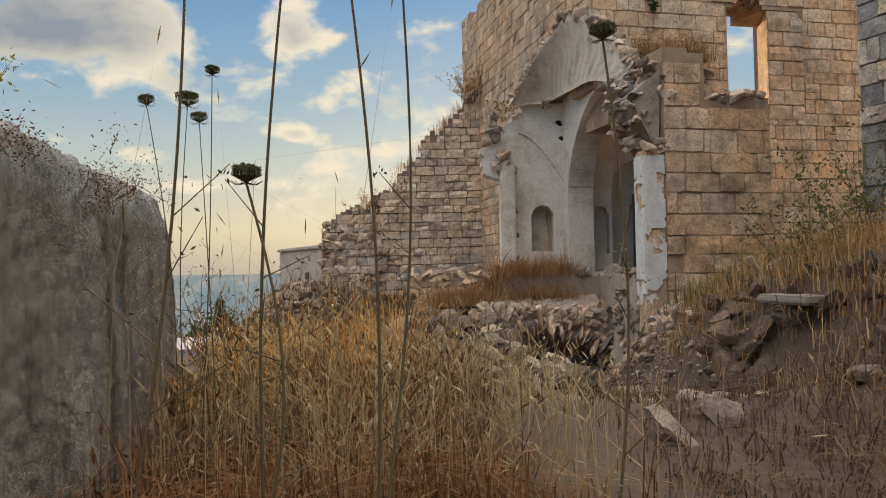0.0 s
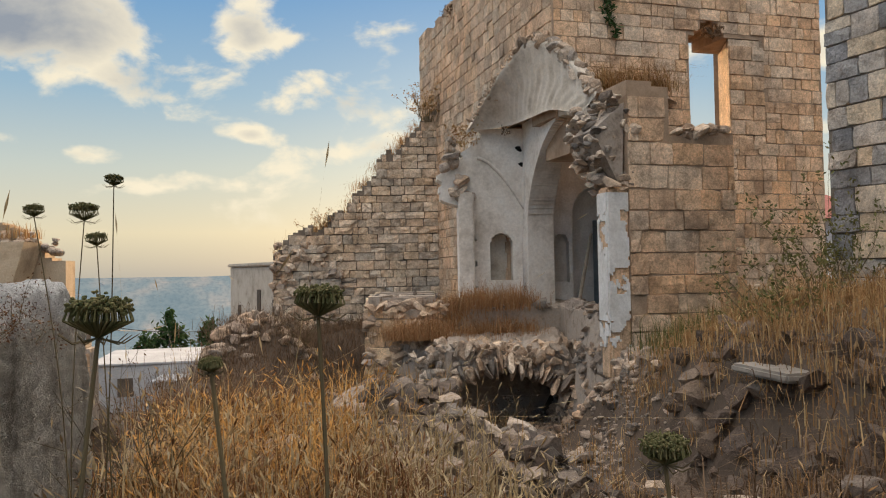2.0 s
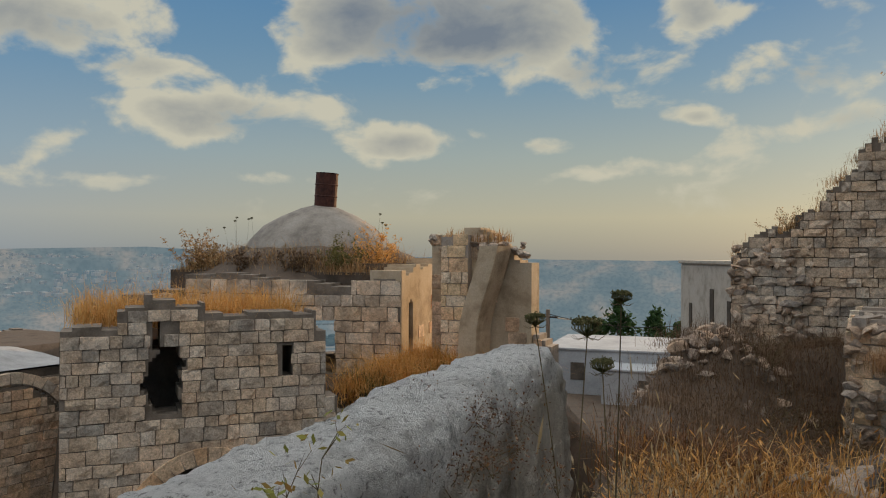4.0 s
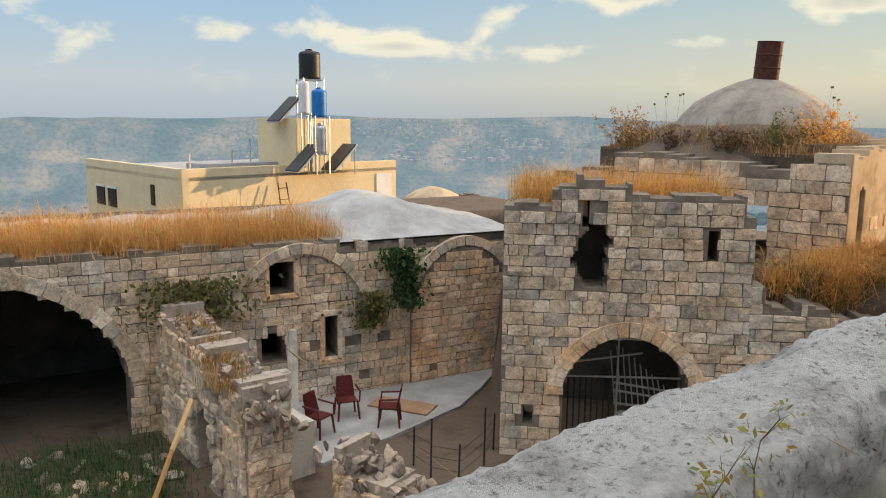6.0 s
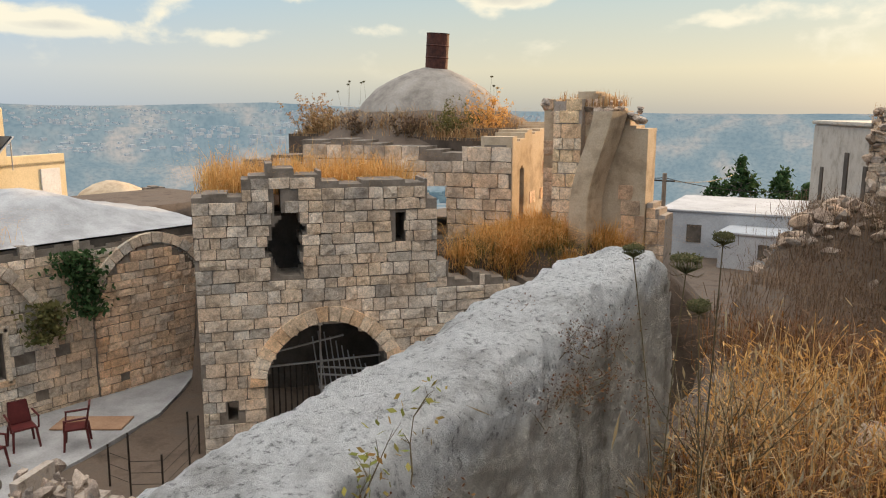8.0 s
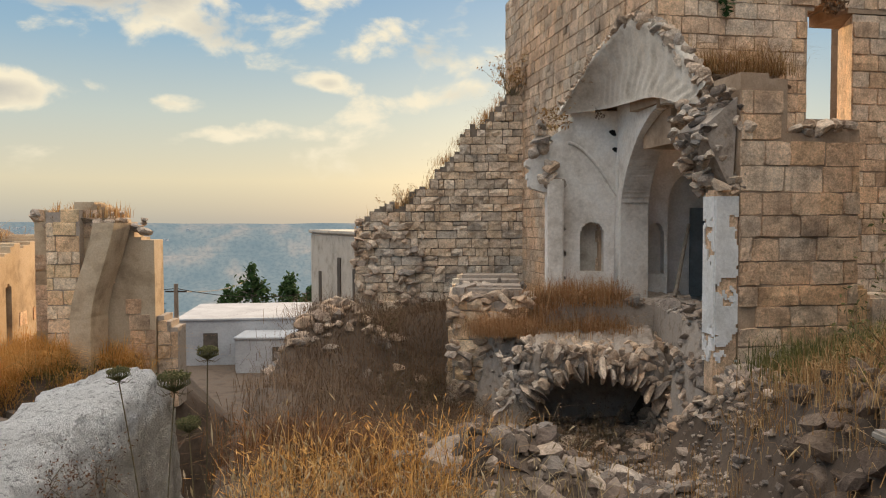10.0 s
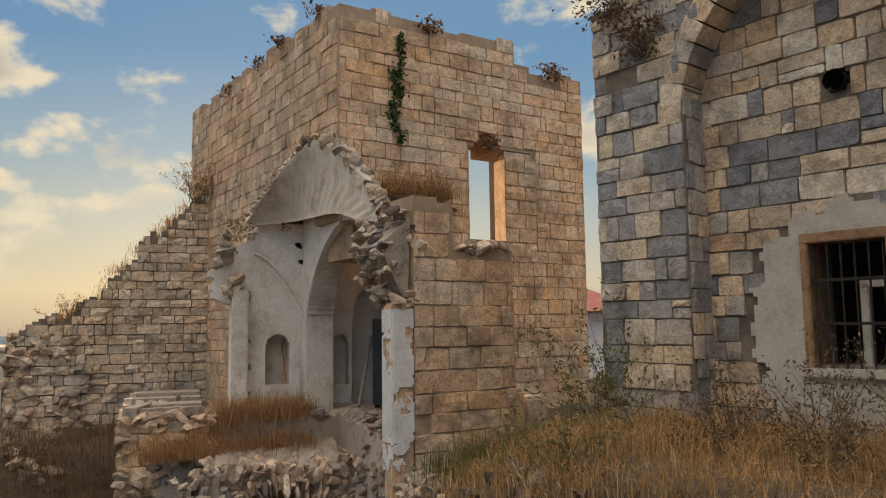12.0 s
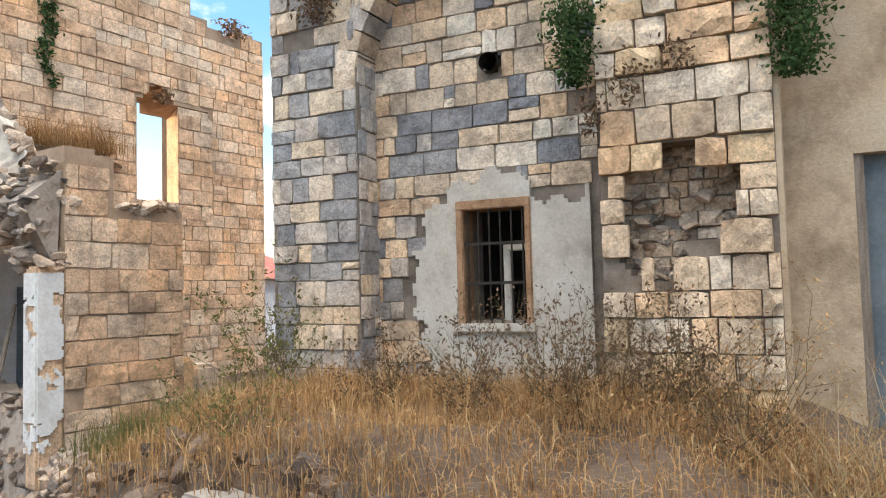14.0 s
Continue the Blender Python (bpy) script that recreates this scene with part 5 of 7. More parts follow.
roof = solid("roof_vaulted", v, f, M_CONCRETE, smooth=True)
tagged(roof, "cracked concrete and earth roof over the vaults", "roof", kind="structure")
j = Joiner()
j.box(-21.3, LEFT_X - 0.05, -7, 12, -0.75, -0.5)
tagged(j.done("ceiling_vaulted", M_SHADE), "underside of the vaulted roof, shade put into its dark colour", "ceiling", kind="structure")
# plastered stair niche in the courtyard wall
pn = thing("plaster_niche", LEFT_X, 5.5, -4.0, "whitewashed arched niche with a low sloping wall", "niche")
part("surround", bevel_box(-0.02, 0.1, 0.28, 0.5, 0.0, 1.75, 0.03), M_PLASTER, pn)
part("low_wall", bevel_box(0.0, 0.3, -0.35, 0.3, 0.0, 0.9, 0.05), M_PLASTER, pn)

wf = thing("court_window_frames", LEFT_X, 0, 0, "pale stone surrounds of the small courtyard windows", "window frame", kind="structure")
for y0, y1, z0, z1 in ((5.44, 5.98, -1.46, -0.78), (6.64, 6.95, -3.03, -2.07)):
    for b in ((y0 - .1, y0, z0 - .08, z1 + .1), (y1, y1 + .1, z0 - .08, z1 + .1), (y0 - .12, y1 + .12, z1, z1 + .14), (y0 - .14, y1 + .14, z0 - .12, z0)):
        part("frame_stone", bevel_box(-0.1, 0.065, b[0], b[1], b[2], b[3], 0.015), M_PALE, wf)

# broken cross walls in the courtyard
def stub_top(s):
    return -1.55 - 0.10 * s + 0.15 * math.sin(s * 3)


W_STUB = masonry("wall_stub", (-15.7, 3.2), (1, 0.12), 4.3, -4.1, stub_top, 0.75, "broken rubble cross wall in the courtyard", M_COURT, mortar=M_RUBBLE_CORE, course=0.22, block=0.28, seed=43, ragged=0.22, rough=0.6, proud=0.08,
        holes=(arch(2.1, 2.8, -4.2, -3.2, -2.8),))
masonry("wall_stub_end", (-11.42, 3.72), (-0.12, 1), 0.75, -4.1, lambda s: -2.1, 0.5, "broken end of the courtyard cross wall", M_COURT, mortar=M_RUBBLE_CORE, course=0.2, block=0.26, seed=44, ragged=0.25, proud=0.09, rough=0.6)
masonry("wall_plastered_step", (-13.0, 4.35), (0.5, 0.1), 0.75, -4.1, lambda s: -3.0, 0.7, "grey rendered stub wall beside the patio", M_CEMENT, mortar=M_CEMENT, skip=1.0, ragged=0, seed=45)
W_HEAP = masonry("wall_low_ruin", (-10.35, 4.75), (0.9, 0.45), 1.7, -4.1, lambda s: -2.75 - 0.45 * s, 0.7, "low heap of ruined wall with pale broken stones", M_PALE, mortar=M_RUBBLE_CORE, course=0.18, block=0.24, seed=46, ragged=0.2, rough=0.6, proud=0.1)

WALLS = {"stones on the cross wall": W_STUB, "stones of the low heap": W_HEAP}


def rubble_top(a, b, za, zb, w, n, seed, size, label, group):
    r = random.Random(seed)
    for i in range(n):
        t = r.random()
        q = Vector(a).lerp(Vector(b), t)
        k = r.uniform(*size)
        o = new("stone", ROCK_MESH[r.randrange(8)])
        o.matrix_basis = WALLS[group].matrix_basis.inverted() @ pose(q.x + r.uniform(-w, w), q.y + r.uniform(-w, w), za + (zb - za) * t + r.uniform(-.12, .1), r.uniform(0, 360), r.uniform(0, 360), 0) @ Matrix.Diagonal((k * 1.3, k, k * .8, 1))
        o.parent = WALLS[group]


rubble_top((-15.4, 3.6), (-11.5, 4.1), -1.6, -2.0, 0.3, 80, 301, (0.12, 0.3), "loose stone on the broken cross wall", "stones on the cross wall")
rubble_top((-11.35, 3.75), (-11.4, 4.4), -2.1, -2.5, 0.3, 30, 302, (0.12, 0.28), "loose stone on the broken wall end", "stones on the cross wall")
rubble_top((-10.5, 5.0), (-8.9, 5.8), -2.75, -3.4, 0.45, 110, 303, (0.14, 0.32), "pale broken stone in a low heap", "stones of the low heap")

# patio slab
patio = thing("patio_slab", 0, 0, -3.98, "pale concrete patio slab", "patio", kind="structure")
bm = bmesh.new()
pts = [(-15.72, 5.2), (-13.2, 5.0), (-12.6, 5.4), (-13.1, 7.0), (-13.85, 9.0), (-14.6, 10.0), (-15.72, 11.3)]
top = [bm.verts.new((x, y, 0.06)) for x, y in pts]
bot = [bm.verts.new((x, y, -0.1)) for x, y in pts]
bm.faces.new(top)
for i in range(len(pts)):
    bm.faces.new((top[i], bot[i], bot[(i + 1) % len(pts)], top[(i + 1) % len(pts)]))
bmesh.ops.recalc_face_normals(bm, faces=bm.faces[:])
part("slab", bm, M_CONCRETE, patio)
mat_ = thing("board", -14.3, 8.0, -3.915, "flat brown board lying on the patio", "board", rz=38)
part("sheet", bevel_box(-0.85, 0.55, -0.32, 0.32, 0, 0.03, 0.008), M_BOARD, mat_)


def plastic_chair(x, y, z, rz):
    c = thing("plastic_chair", x, y, z, "dark red plastic garden chair with arms", "chair", "chairs on the patio", rz)
    part("seat", bevel_box(-0.23, 0.23, -0.22, 0.22, 0.40, 0.435, 0.015), M_CHAIR, c)
    for a in (-1, 1):
        for b in (-1, 1):
            j = Joiner()
            j.rod((a * 0.25, b * 0.24, 0), (a * 0.21, b * 0.2, 0.42), 0.022, 0.028, 8)
            j.done("leg", M_CHAIR, c)
        j = Joiner()
        j.rod((a * 0.25, 0.22, 0.4), (a * 0.27, 0.2, 0.63), 0.018, 0.018, 8)
        j.rod((a * 0.27, 0.22, 0.64), (a * 0.26, -0.22, 0.66), 0.022, 0.022, 8)
        j.done("armrest", M_CHAIR, c)
    bm = bevel_box(-0.22, 0.22, -0.02, 0.02, 0, 0.47, 0.015)
    for v in bm.verts:
        v.co.y += 0.06 * (v.co.x / 0.22) ** 2
        v.co.x *= 1 - 0.18 * (v.co.z / 0.47) ** 2
    bmesh.ops.transform(bm, matrix=pose(0, -0.23, 0.42, 12, 0, 0), verts=bm.verts[:])
    part("backrest", bm, M_CHAIR, c)
    return c


c0 = plastic_chair(-13.86, 5.79, -3.92, -60)
c0.scale = (0.9, 0.9, 0.92)
copy_thing(c0, pose(-14.44, 6.62, -3.92, 0, 0, -100))
copy_thing(c0, pose(-13.67, 7.24, -3.92, 0, 0, 150))

# thin iron fence
fence = thing("wire_fence", 0, 0, -4, "rusty iron posts with thin wires", "fence")
fp = [(-11.9, 6.87), (-11.3, 6.9), (-10.85, 7.2), (-11.3, 8.0), (-11.75, 8.5)]
for i, (x, y) in enumerate(fp):
    j = Joiner()
    j.rod((x, y, -0.1), (x + 0.03, y, 0.75 + 0.35 * (i % 2)), 0.018, 0.018, 6)
    j.done("post", M_DARK, fence)
for z in (0.2, 0.4, 0.6):
    for a, b in zip(fp, fp[1:]):
        j = Joiner()
        j.rod((*a, z), (*b, z + 0.03), 0.006, 0.006, 4)
        j.done("wire", M_DARK, fence)

# ---- gatehouse ----
def gate_top(s):
    return 0.72 if s < 0.85 else (1.0 if s < 1.25 else (1.22 if s < 1.75 else (1.02 if s < 2.2 else (0.86 if s < 4.15 else 0.5))))


def gate_hole(s, z):
    c = 1.58 + 0.05 * math.sin(z * 6)
    return abs(s - c) < 0.30 - 0.14 * abs((z + 0.2) / 0.55) ** 2 + 0.04 * math.sin(z * 17) and -0.78 < z < 0.4 or (abs(s - 1.43) < 0.06 and 0.3 < z < 0.85)


GATE = masonry("wall_gate", GATE_O, GATE_U, 4.32, -4.1, gate_top, 0.75, "limestone gatehouse front with a dark broken hole and a pointed gateway", M_COURT, course=0.215, block=0.30, seed=51, ragged=0.08,
        holes=(arch(1.15, 3.4, -4.2, -2.75, -1.62, 1.12), gate_hole, rect(3.52, 3.7, -0.2, 0.3), rect(0.42, 0.62, -3.4, -3.05)), rough=0.45, cell=0.06)
voussoirs(GATE, arch_line(1.1, 3.45, -2.75, -1.6, 1.12, 20), 0.27, 0.3, M_PALE, 0.075)
masonry("wall_gate_wing", GATE_O + GATE_U * 4.3, GATE_U, 4.5, -4.1, lambda s: -0.75 - 0.28 * s if s < 3 else -1.6, 0.6, "stepped limestone wall beside the gatehouse", M_COURT, course=0.26, block=0.4, seed=52, ragged=0.15)
GN = Vector((-GATE_U.y, GATE_U.x))
masonry("wall_gate_right", GATE_O + GATE_U * 4.32 + GN * 0.76, GN, 3.4, -4.1, lambda s: 0.45, 0.6, "broken limestone gatehouse side", M_PALE, seed=54, singles=80, course=0.26, block=0.4, ragged=0.2)
ga = math.degrees(math.atan2(GATE_U.y, GATE_U.x))
gm = pose(GATE_O.x, GATE_O.y, 0, 0, 0, ga)
j = Joiner()
j.box(0.3, 4.0, 0.75, 3.6, 0.25, 0.45)
groof = j.done("roof_gate", M_EARTH, m=gm)
tagged(groof, "earth-covered gatehouse roof", "roof", kind="structure")
# sheet closing the passage, with the shade in its dark colour
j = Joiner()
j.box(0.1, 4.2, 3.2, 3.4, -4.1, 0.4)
tagged(j.done("wall_gate_back", M_SHADE, m=gm), "back wall of the gate passage, shade put into its dark colour", "wall", kind="structure")
gate = thing("iron_gate", GATE_O.x, GATE_O.y, -4.0, "dark iron bar gate standing in the gateway", "gate", rz=ga)
for i in range(20):
    x = 1.25 + 0.11 * i
    if i < 8:
        a, b = (x, 0.45, 0.05), (x, 0.45, 1.45)
    else:
        a, b = (x, 0.5, 0.9), (x - 0.12, 0.5, 2.1 - abs(x - 2.28) * 0.9)
    j = Joiner()
    j.rod(a, b, 0.016 if i < 8 else 0.013, None, 5)
    j.done("bar", M_DARK if i < 8 else M_METAL, gate)
for a, b in (((1.2, .45, 1.45), (3.3, .48, 1.5)), ((1.2, .45, .1), (2.15, .45, .1)), ((2.15, .45, 0), (2.15, .45, 2.2)), ((1.25, .5, 1.7), (2.6, .5, 1.95)), ((2.1, .5, 1.2), (3.35, .5, 1.05)), ((2.1, .5, .95), (3.35, .5, .85)), ((2.1, .5, 1.35), (3.35, .5, 1.2))):
    j = Joiner()
    j.rod(a, b, 0.022, None, 5)
    j.done("rail", M_METAL, gate)
part("block", bevel_box(2.2, 3.3, 0.4, 0.7, 0.0, 0.75, 0.03), M_CONCRETE, gate, "grey concrete blocks closing half of the gateway")

# ---- domed building ----
DC = Vector((-13.75, 17.8))
vv, ff = lathe([(2.2, -0.1), (2.13, 0.25), (1.9, 0.66), (1.52, 1.02), (1.05, 1.32), (0.55, 1.52), (0.2, 1.6), (0.01, 1.61)], 48)
dome = solid("dome", [(x + 0.04 * noise.noise(Vector((x, y, z))), y, z + 0.05 * noise.noise(Vector((x * 1.5, y * 1.5, z)))) for x, y, z in vv], ff, M_DOME, smooth=True, m=pose(DC.x, DC.y, 1.72))
tagged(dome, "low weathered plaster dome", "dome", kind="structure")
j = Joiner()
vv, ff = lathe([(3.6, -0.35), (3.1, -0.1), (2.6, 0.2), (2.1, 0.42), (1.7, 0.45)], 40, False)
j.add([(x, y, z + 0.12 * noise.noise(Vector((x, y, 4)))) for x, y, z in vv], ff, pose(DC.x, DC.y, 1.72))
tagged(j.done("dome_earth", M_EARTH, smooth=True), "bank of earth heaped round the dome", "earth bank", kind="structure")
drum = thing("rusty_drum", DC.x + 0.1, DC.y + 0.15, 3.3, "rusty metal drum standing on the dome as a chimney", "drum")
drum.matrix_basis = pose(DC.x + 0.12, DC.y + 0.1, 3.28, 0, 4, 0)
vv, ff = lathe([(0.31, 0), (0.31, 0.3), (0.325, 0.32), (0.31, 0.34), (0.31, 0.62), (0.325, 0.64), (0.31, 0.66), (0.31, 0.95), (0.325, 0.97), (0.28, 0.97), (0.28, 0.8)], 24)
solid("shell", vv, ff, M_RUST, drum, smooth=False)
HB0, HB1 = Vector((-15.3, 12.55)), Vector((-9.1, 14.75))
masonry("wall_dome_front", HB0, HB1 - HB0, (HB1 - HB0).length, -0.9, lambda s: 1.0 if s < 1.6 else 1.6 - 0.05 * s, 0.8, "limestone wall below the dome", M_COURT, course=0.28, block=0.4, seed=61, ragged=0.15, rough=0.5, holes=(rect(4.2, 5.1, -0.7, 0.55),))
masonry("wall_dome_side", HB1, (-0.27, 0.96), 3.75, -0.9, lambda s: 1.5 + 0.09 * s, 0.7, "sunlit plastered limestone wall with a worn doorway", M_BUFF, mortar=M_TANREN, course=0.3, block=0.5, seed=62, ragged=0.08, skip=0.8,
        holes=(arch(0.55, 1.0, -0.9, 0.5, 0.95), ), proud=0.02)
j = Joiner()
j.box(-16.5, -10.3, 15.0, 21.0, 0.9, 1.55)
j.box(-16.5, -10.3, 15.6, 21.0, 1.3, 1.75)
tagged(j.done("roof_dome_building", M_EARTH), "earth-covered roof round the dome", "roof", kind="structure")
RUIN_A, RUIN_B = Vector((-8.85, 15.65)), Vector((-6.6, 16.0))
WRA = masonry("wall_ruin_arch", RUIN_A, RUIN_B - RUIN_A, (RUIN_B - RUIN_A).length, -1.2, lambda s: 2.4 if s < 1.2 else 2.32 - 0.4 * (s - 1.2), 0.7, "tall broken plaster wall with an arch fragment", M_TAN, mortar=M_TANREN, course=0.28, block=0.42, seed=63, ragged=0.2, skip=0.55,
        holes=())
rubble_face(WRA, 0.0, 2.2, 1.9, 2.35, 60, (0.14, 0.3), 331, 0.1)
masonry("wall_ruin_pier", (-8.5, 15.45), (0.99, 0.15), 0.62, -1.0, lambda s: 2.35, 0.3, "broken limestone pier of the ruin", M_PALE, mortar=M_RUBBLE_CORE, seed=64, ragged=0.2, course=0.26, block=0.35)
masonry("wall_ruin_low", (-6.6, 16.1), (0.95, 0.1), 0.4, -1.6, lambda s: 0.35 - 0.9 * s, 0.6, "low broken end of the ruined wall", M_TAN, mortar=M_RUBBLE_CORE, seed=65, ragged=0.2, course=0.24, block=0.35)

rib = thing("arch_fragment", -7.6, 15.1, -1.0, "sunlit springing of a fallen arch on the ruin", "arch fragment")
rj = Joiner()
for i in range(29):
    a = i / 28
    x, z = 0.5 * smooth(0.3, 1.05, a) ** 1.3, 3.15 * a
    w_ = 0.03 * noise.noise(Vector((0, 0, z * 4)))
    rj.v += [(x - 0.3, 0.02 + w_, z), (x + 0.12 + w_, 0.0, z), (x + 0.12 + w_, 0.7, z), (x - 0.3, 0.7, z)]
    if i:
        o_ = 4 * i
        rj.f += [(o_ - 4 + k, o_ - 4 + (k + 1) % 4, o_ + (k + 1) % 4, o_ + k) for k in range(4)]
rj.f += [(3, 2, 1, 0), (112, 113, 114, 115)]
rj.done("rib", M_TANREN, rib)

# ---- yellow house ----
H0, H1, HL = Vector((-32.5, 6.9)), Vector((-36.6, 18.6)), Vector((-44.0, 4.3))
house = thing("yellow_house", 0, 0, 0, "flat-roofed house with sunlit yellow render", "house")


def slab_wall(name, a, b, z0, z1, thick, material, parent, label=""):
    d = Vector(b) - Vector(a)
    return part_at(name, bevel_box(0, d.length, 0, thick, z0, z1, 0.02), material, parent, pose(a[0], a[1], 0, 0, 0, math.degrees(math.atan2(d.y, d.x))), label)


def part_at(name, bm, material, parent, m, label=""):
    ob = part(name, bm, material, parent, label)
    ob.matrix_basis = m
    return ob


slab_wall("wall", H0, H1, -4.0, 0.2, 0.3, M_YELLOW, house)
slab_wall("wall", HL, H0, -4.0, 0.2, 0.3, M_YELLOW, house)
H2 = HL + (H1 - H0)
j = Joiner()
j.add([(*H0, -0.15), (*H1, -0.15), (*H2, -0.15), (*HL, -0.15), (*H0, -0.3), (*H1, -0.3), (*H2, -0.3), (*HL, -0.3)],
      [(0, 1, 2, 3), (7, 6, 5, 4), (0, 4, 5, 1), (1, 5, 6, 2), (2, 6, 7, 3), (3, 7, 4, 0)])
j.done("roof", M_CONCRETE, house)
hd_ = (H1 - H0).normalized()
hm = pose(H0.x, H0.y, 0, 0, 0, math.degrees(math.atan2(hd_.y, hd_.x)))
part_at("door", bevel_box(10.9, 12.0, -0.06, 0.0, -2.4, -0.45, 0.01), M_WHITEWALL, house, hm, "white metal door")
ld = (H0 - HL).normalized()
lm = pose(HL.x, HL.y, 0, 0, 0, math.degrees(math.atan2(ld.y, ld.x)))
for s0, z in ((1.6, -2.0), (3.2, -2.0)):
    w = part_at("window", bevel_box(s0, s0 + 1.1, -0.05, 0.05, z, z + 0.9, 0.01), M_DARK, house, lm)
    part("frame", bevel_box(s0 - .08, s0 + 1.18, -0.08, -0.04, z + .9, z + 1.0, 0.01), M_WHITEWALL, w)
part_at("window", bevel_box(8.6, 9.0, -0.05, 0.05, -1.5, -0.6, 0.01), M_DARK, house, lm)
upper = thing("roof_room", 0, 0, -0.15, "small rendered room on the flat roof", "roof room")
part_at("body", bevel_box(0, 3.3, 0, 3.0, 0, 2.45, 0.04), M_YELLOW, upper, pose(-34.0, 12.3, 0, 0, 0, 109))
part_at("annex", bevel_box(0, 5.5, 0, 1.6, 0, 0.45, 0.03), M_CONCRETE, upper, pose(-34.2, 8.2, 0, 0, 0, 107))


def tank(name, x, y, z, r, h, material, label, legs=0.0):
    t = thing(name, x, y, z, label, "water tank")
    prof = [(r * 0.96, 0)] + [(r * (1 + 0.025 * (i % 2)), h * i / 10) for i in range(11)] + [(r * 0.9, h * 1.06), (r * 0.4, h * 1.12)]
    vv, ff = lathe(prof, 24)
    solid("body", vv, ff, material, t, smooth=True)
    vv, ff = lathe([(r * .38, h * 1.1), (r * .38, h * 1.17), (0.02, h * 1.18)], 16)
    solid("lid", vv, ff, material, t)
    if legs:
        for a in (-1, 1):
            for b in (-1, 1):
                j = Joiner()
                j.rod((a * r, b * r, -legs), (a * r, b * r, 0.05), 0.03)
                j.done("leg", M_METAL, t)
        j = Joiner()
        j.box(-r, r, -r, r, -0.05, 0.0)
        j.done("shelf", M_METAL, t)
    return t


tank("black_water_tank", -34.3, 13.1, 4.05, 0.48, 1.15, M_BLACKP, "black plastic water tank on a steel stand", 4.1)
tank("blue_water_tank", -32.75, 12.95, 2.35, 0.33, 1.1, M_BLUE, "blue water tank on a steel stand", 2.5)
tank("white_boiler", -34.0, 12.7, 2.5, 0.24, 1.35, M_WHITEWALL, "white solar boiler on the roof", 2.4)
tank("white_boiler", -32.7, 12.95, 0.75, 0.3, 1.15, M_METAL, "dull silver solar boiler on the roof", 0.9)
for x, y, z, rz in ((-34.9, 11.5, 2.25, 15), (-32.7, 11.6, 0.1, 15), (-33.0, 13.4, 0.1, 15)):
    sp = thing("solar_panel", x, y, z - .2, "tilted dark solar water panel with a pale frame", "solar panel", "solar panels on the roof", rz)
    part_at("glass", bevel_box(-0.5, 0.5, 0, 1.7, 0, 0.05, 0.01), M_BLACKP, sp, pose(0, 0, 0.1, 42, 0, 0))
    part_at("frame", bevel_box(-0.55, 0.55, -0.04, 1.74, -0.05, 0.01, 0.01), M_METAL, sp, pose(0, 0, 0.1, 42, 0, 0))
    for a in (-.45, .45):
        j = Joiner()
        j.rod((a, 1.2, -0.1), (a, 1.2, 1.2), 0.025)
        j.done("strut", M_METAL, sp)

lad = thing("ladder", -33.4, 11.6, -2.3, "rusty metal ladder leaning on the yellow house", "ladder", rz=109)
for a in (-0.28, 0.28):
    j = Joiner()
    j.rod((a, 0, 0), (a * 0.8, 0.35, 1.75), 0.03, None, 6)
    j.done("rail", M_RUST, lad)
for k in range(3):
    j = Joiner()
    j.rod((-0.27, 0.1 + 0.1 * k, 0.5 + 0.5 * k), (0.27, 0.1 + 0.1 * k, 0.5 + 0.5 * k), 0.02, None, 5)
    j.done("rung", M_RUST, lad)
for k, (q, hh) in enumerate(((0.06, 0.9), (0.24, 1.0), (0.33, 1.5), (0.47, 1.5), (0.62, 1.1))):
    p = H0.lerp(H1, q)
    j = Joiner()
    j.rod((p.x - 1.5 - 0.4 * k, p.y, -0.3), (p.x - 1.5 - 0.4 * k, p.y, hh - 0.15), 0.035, None, 6)
    tagged(j.done("roof_post", M_METAL), "thin steel post on the flat roof", "post", "posts on the flat roof")
vv, ff = lathe([(2.0, 0), (1.9, 0.5), (1.5, 1.0), (0.9, 1.35), (0.3, 1.5), (0.02, 1.52)], 28)
mound_far = solid("ochre_dome", [(x, y, z + 0.08 * noise.noise(Vector((x, y, z)))) for x, y, z in vv], ff, M_TANREN, smooth=True, m=pose(-38.0, 21.6, -2.9))
tagged(mound_far, "low ochre dome beside the yellow house", "dome", kind="structure")
masonry("wall_ochre", (-32.0, 19.5), (0.25, 1), 5.5, -5.0, lambda s: -1.5 + 0.25 * math.sin(s * 2), 0.6, "sunlit ochre stone wall beyond the courtyard", M_BUFF, course=0.4, block=0.6, seed=66, singles=60)

# ---- houses and pole down the slope ----
def plain_house(name, x, y, z0, z1, w, d, rz, material, label, wins=()):
    h = thing(name, x, y, z0, label, "house", rz=rz)
    part("wall", bevel_box(0, w, 0, d, -2, z1 - z0, 0.04), material, h)
    for n_, s0, s1, a, b in wins:
        part(n_, bevel_box(s0, s1, -0.04, 0.08, a - z0, b - z0, 0.01), M_SHADE, h)
    part("coping", bevel_box(-.08, w + .08, -.08, d + .08, z1 - z0, z1 - z0 + .12, 0.03), material, h)
    return h


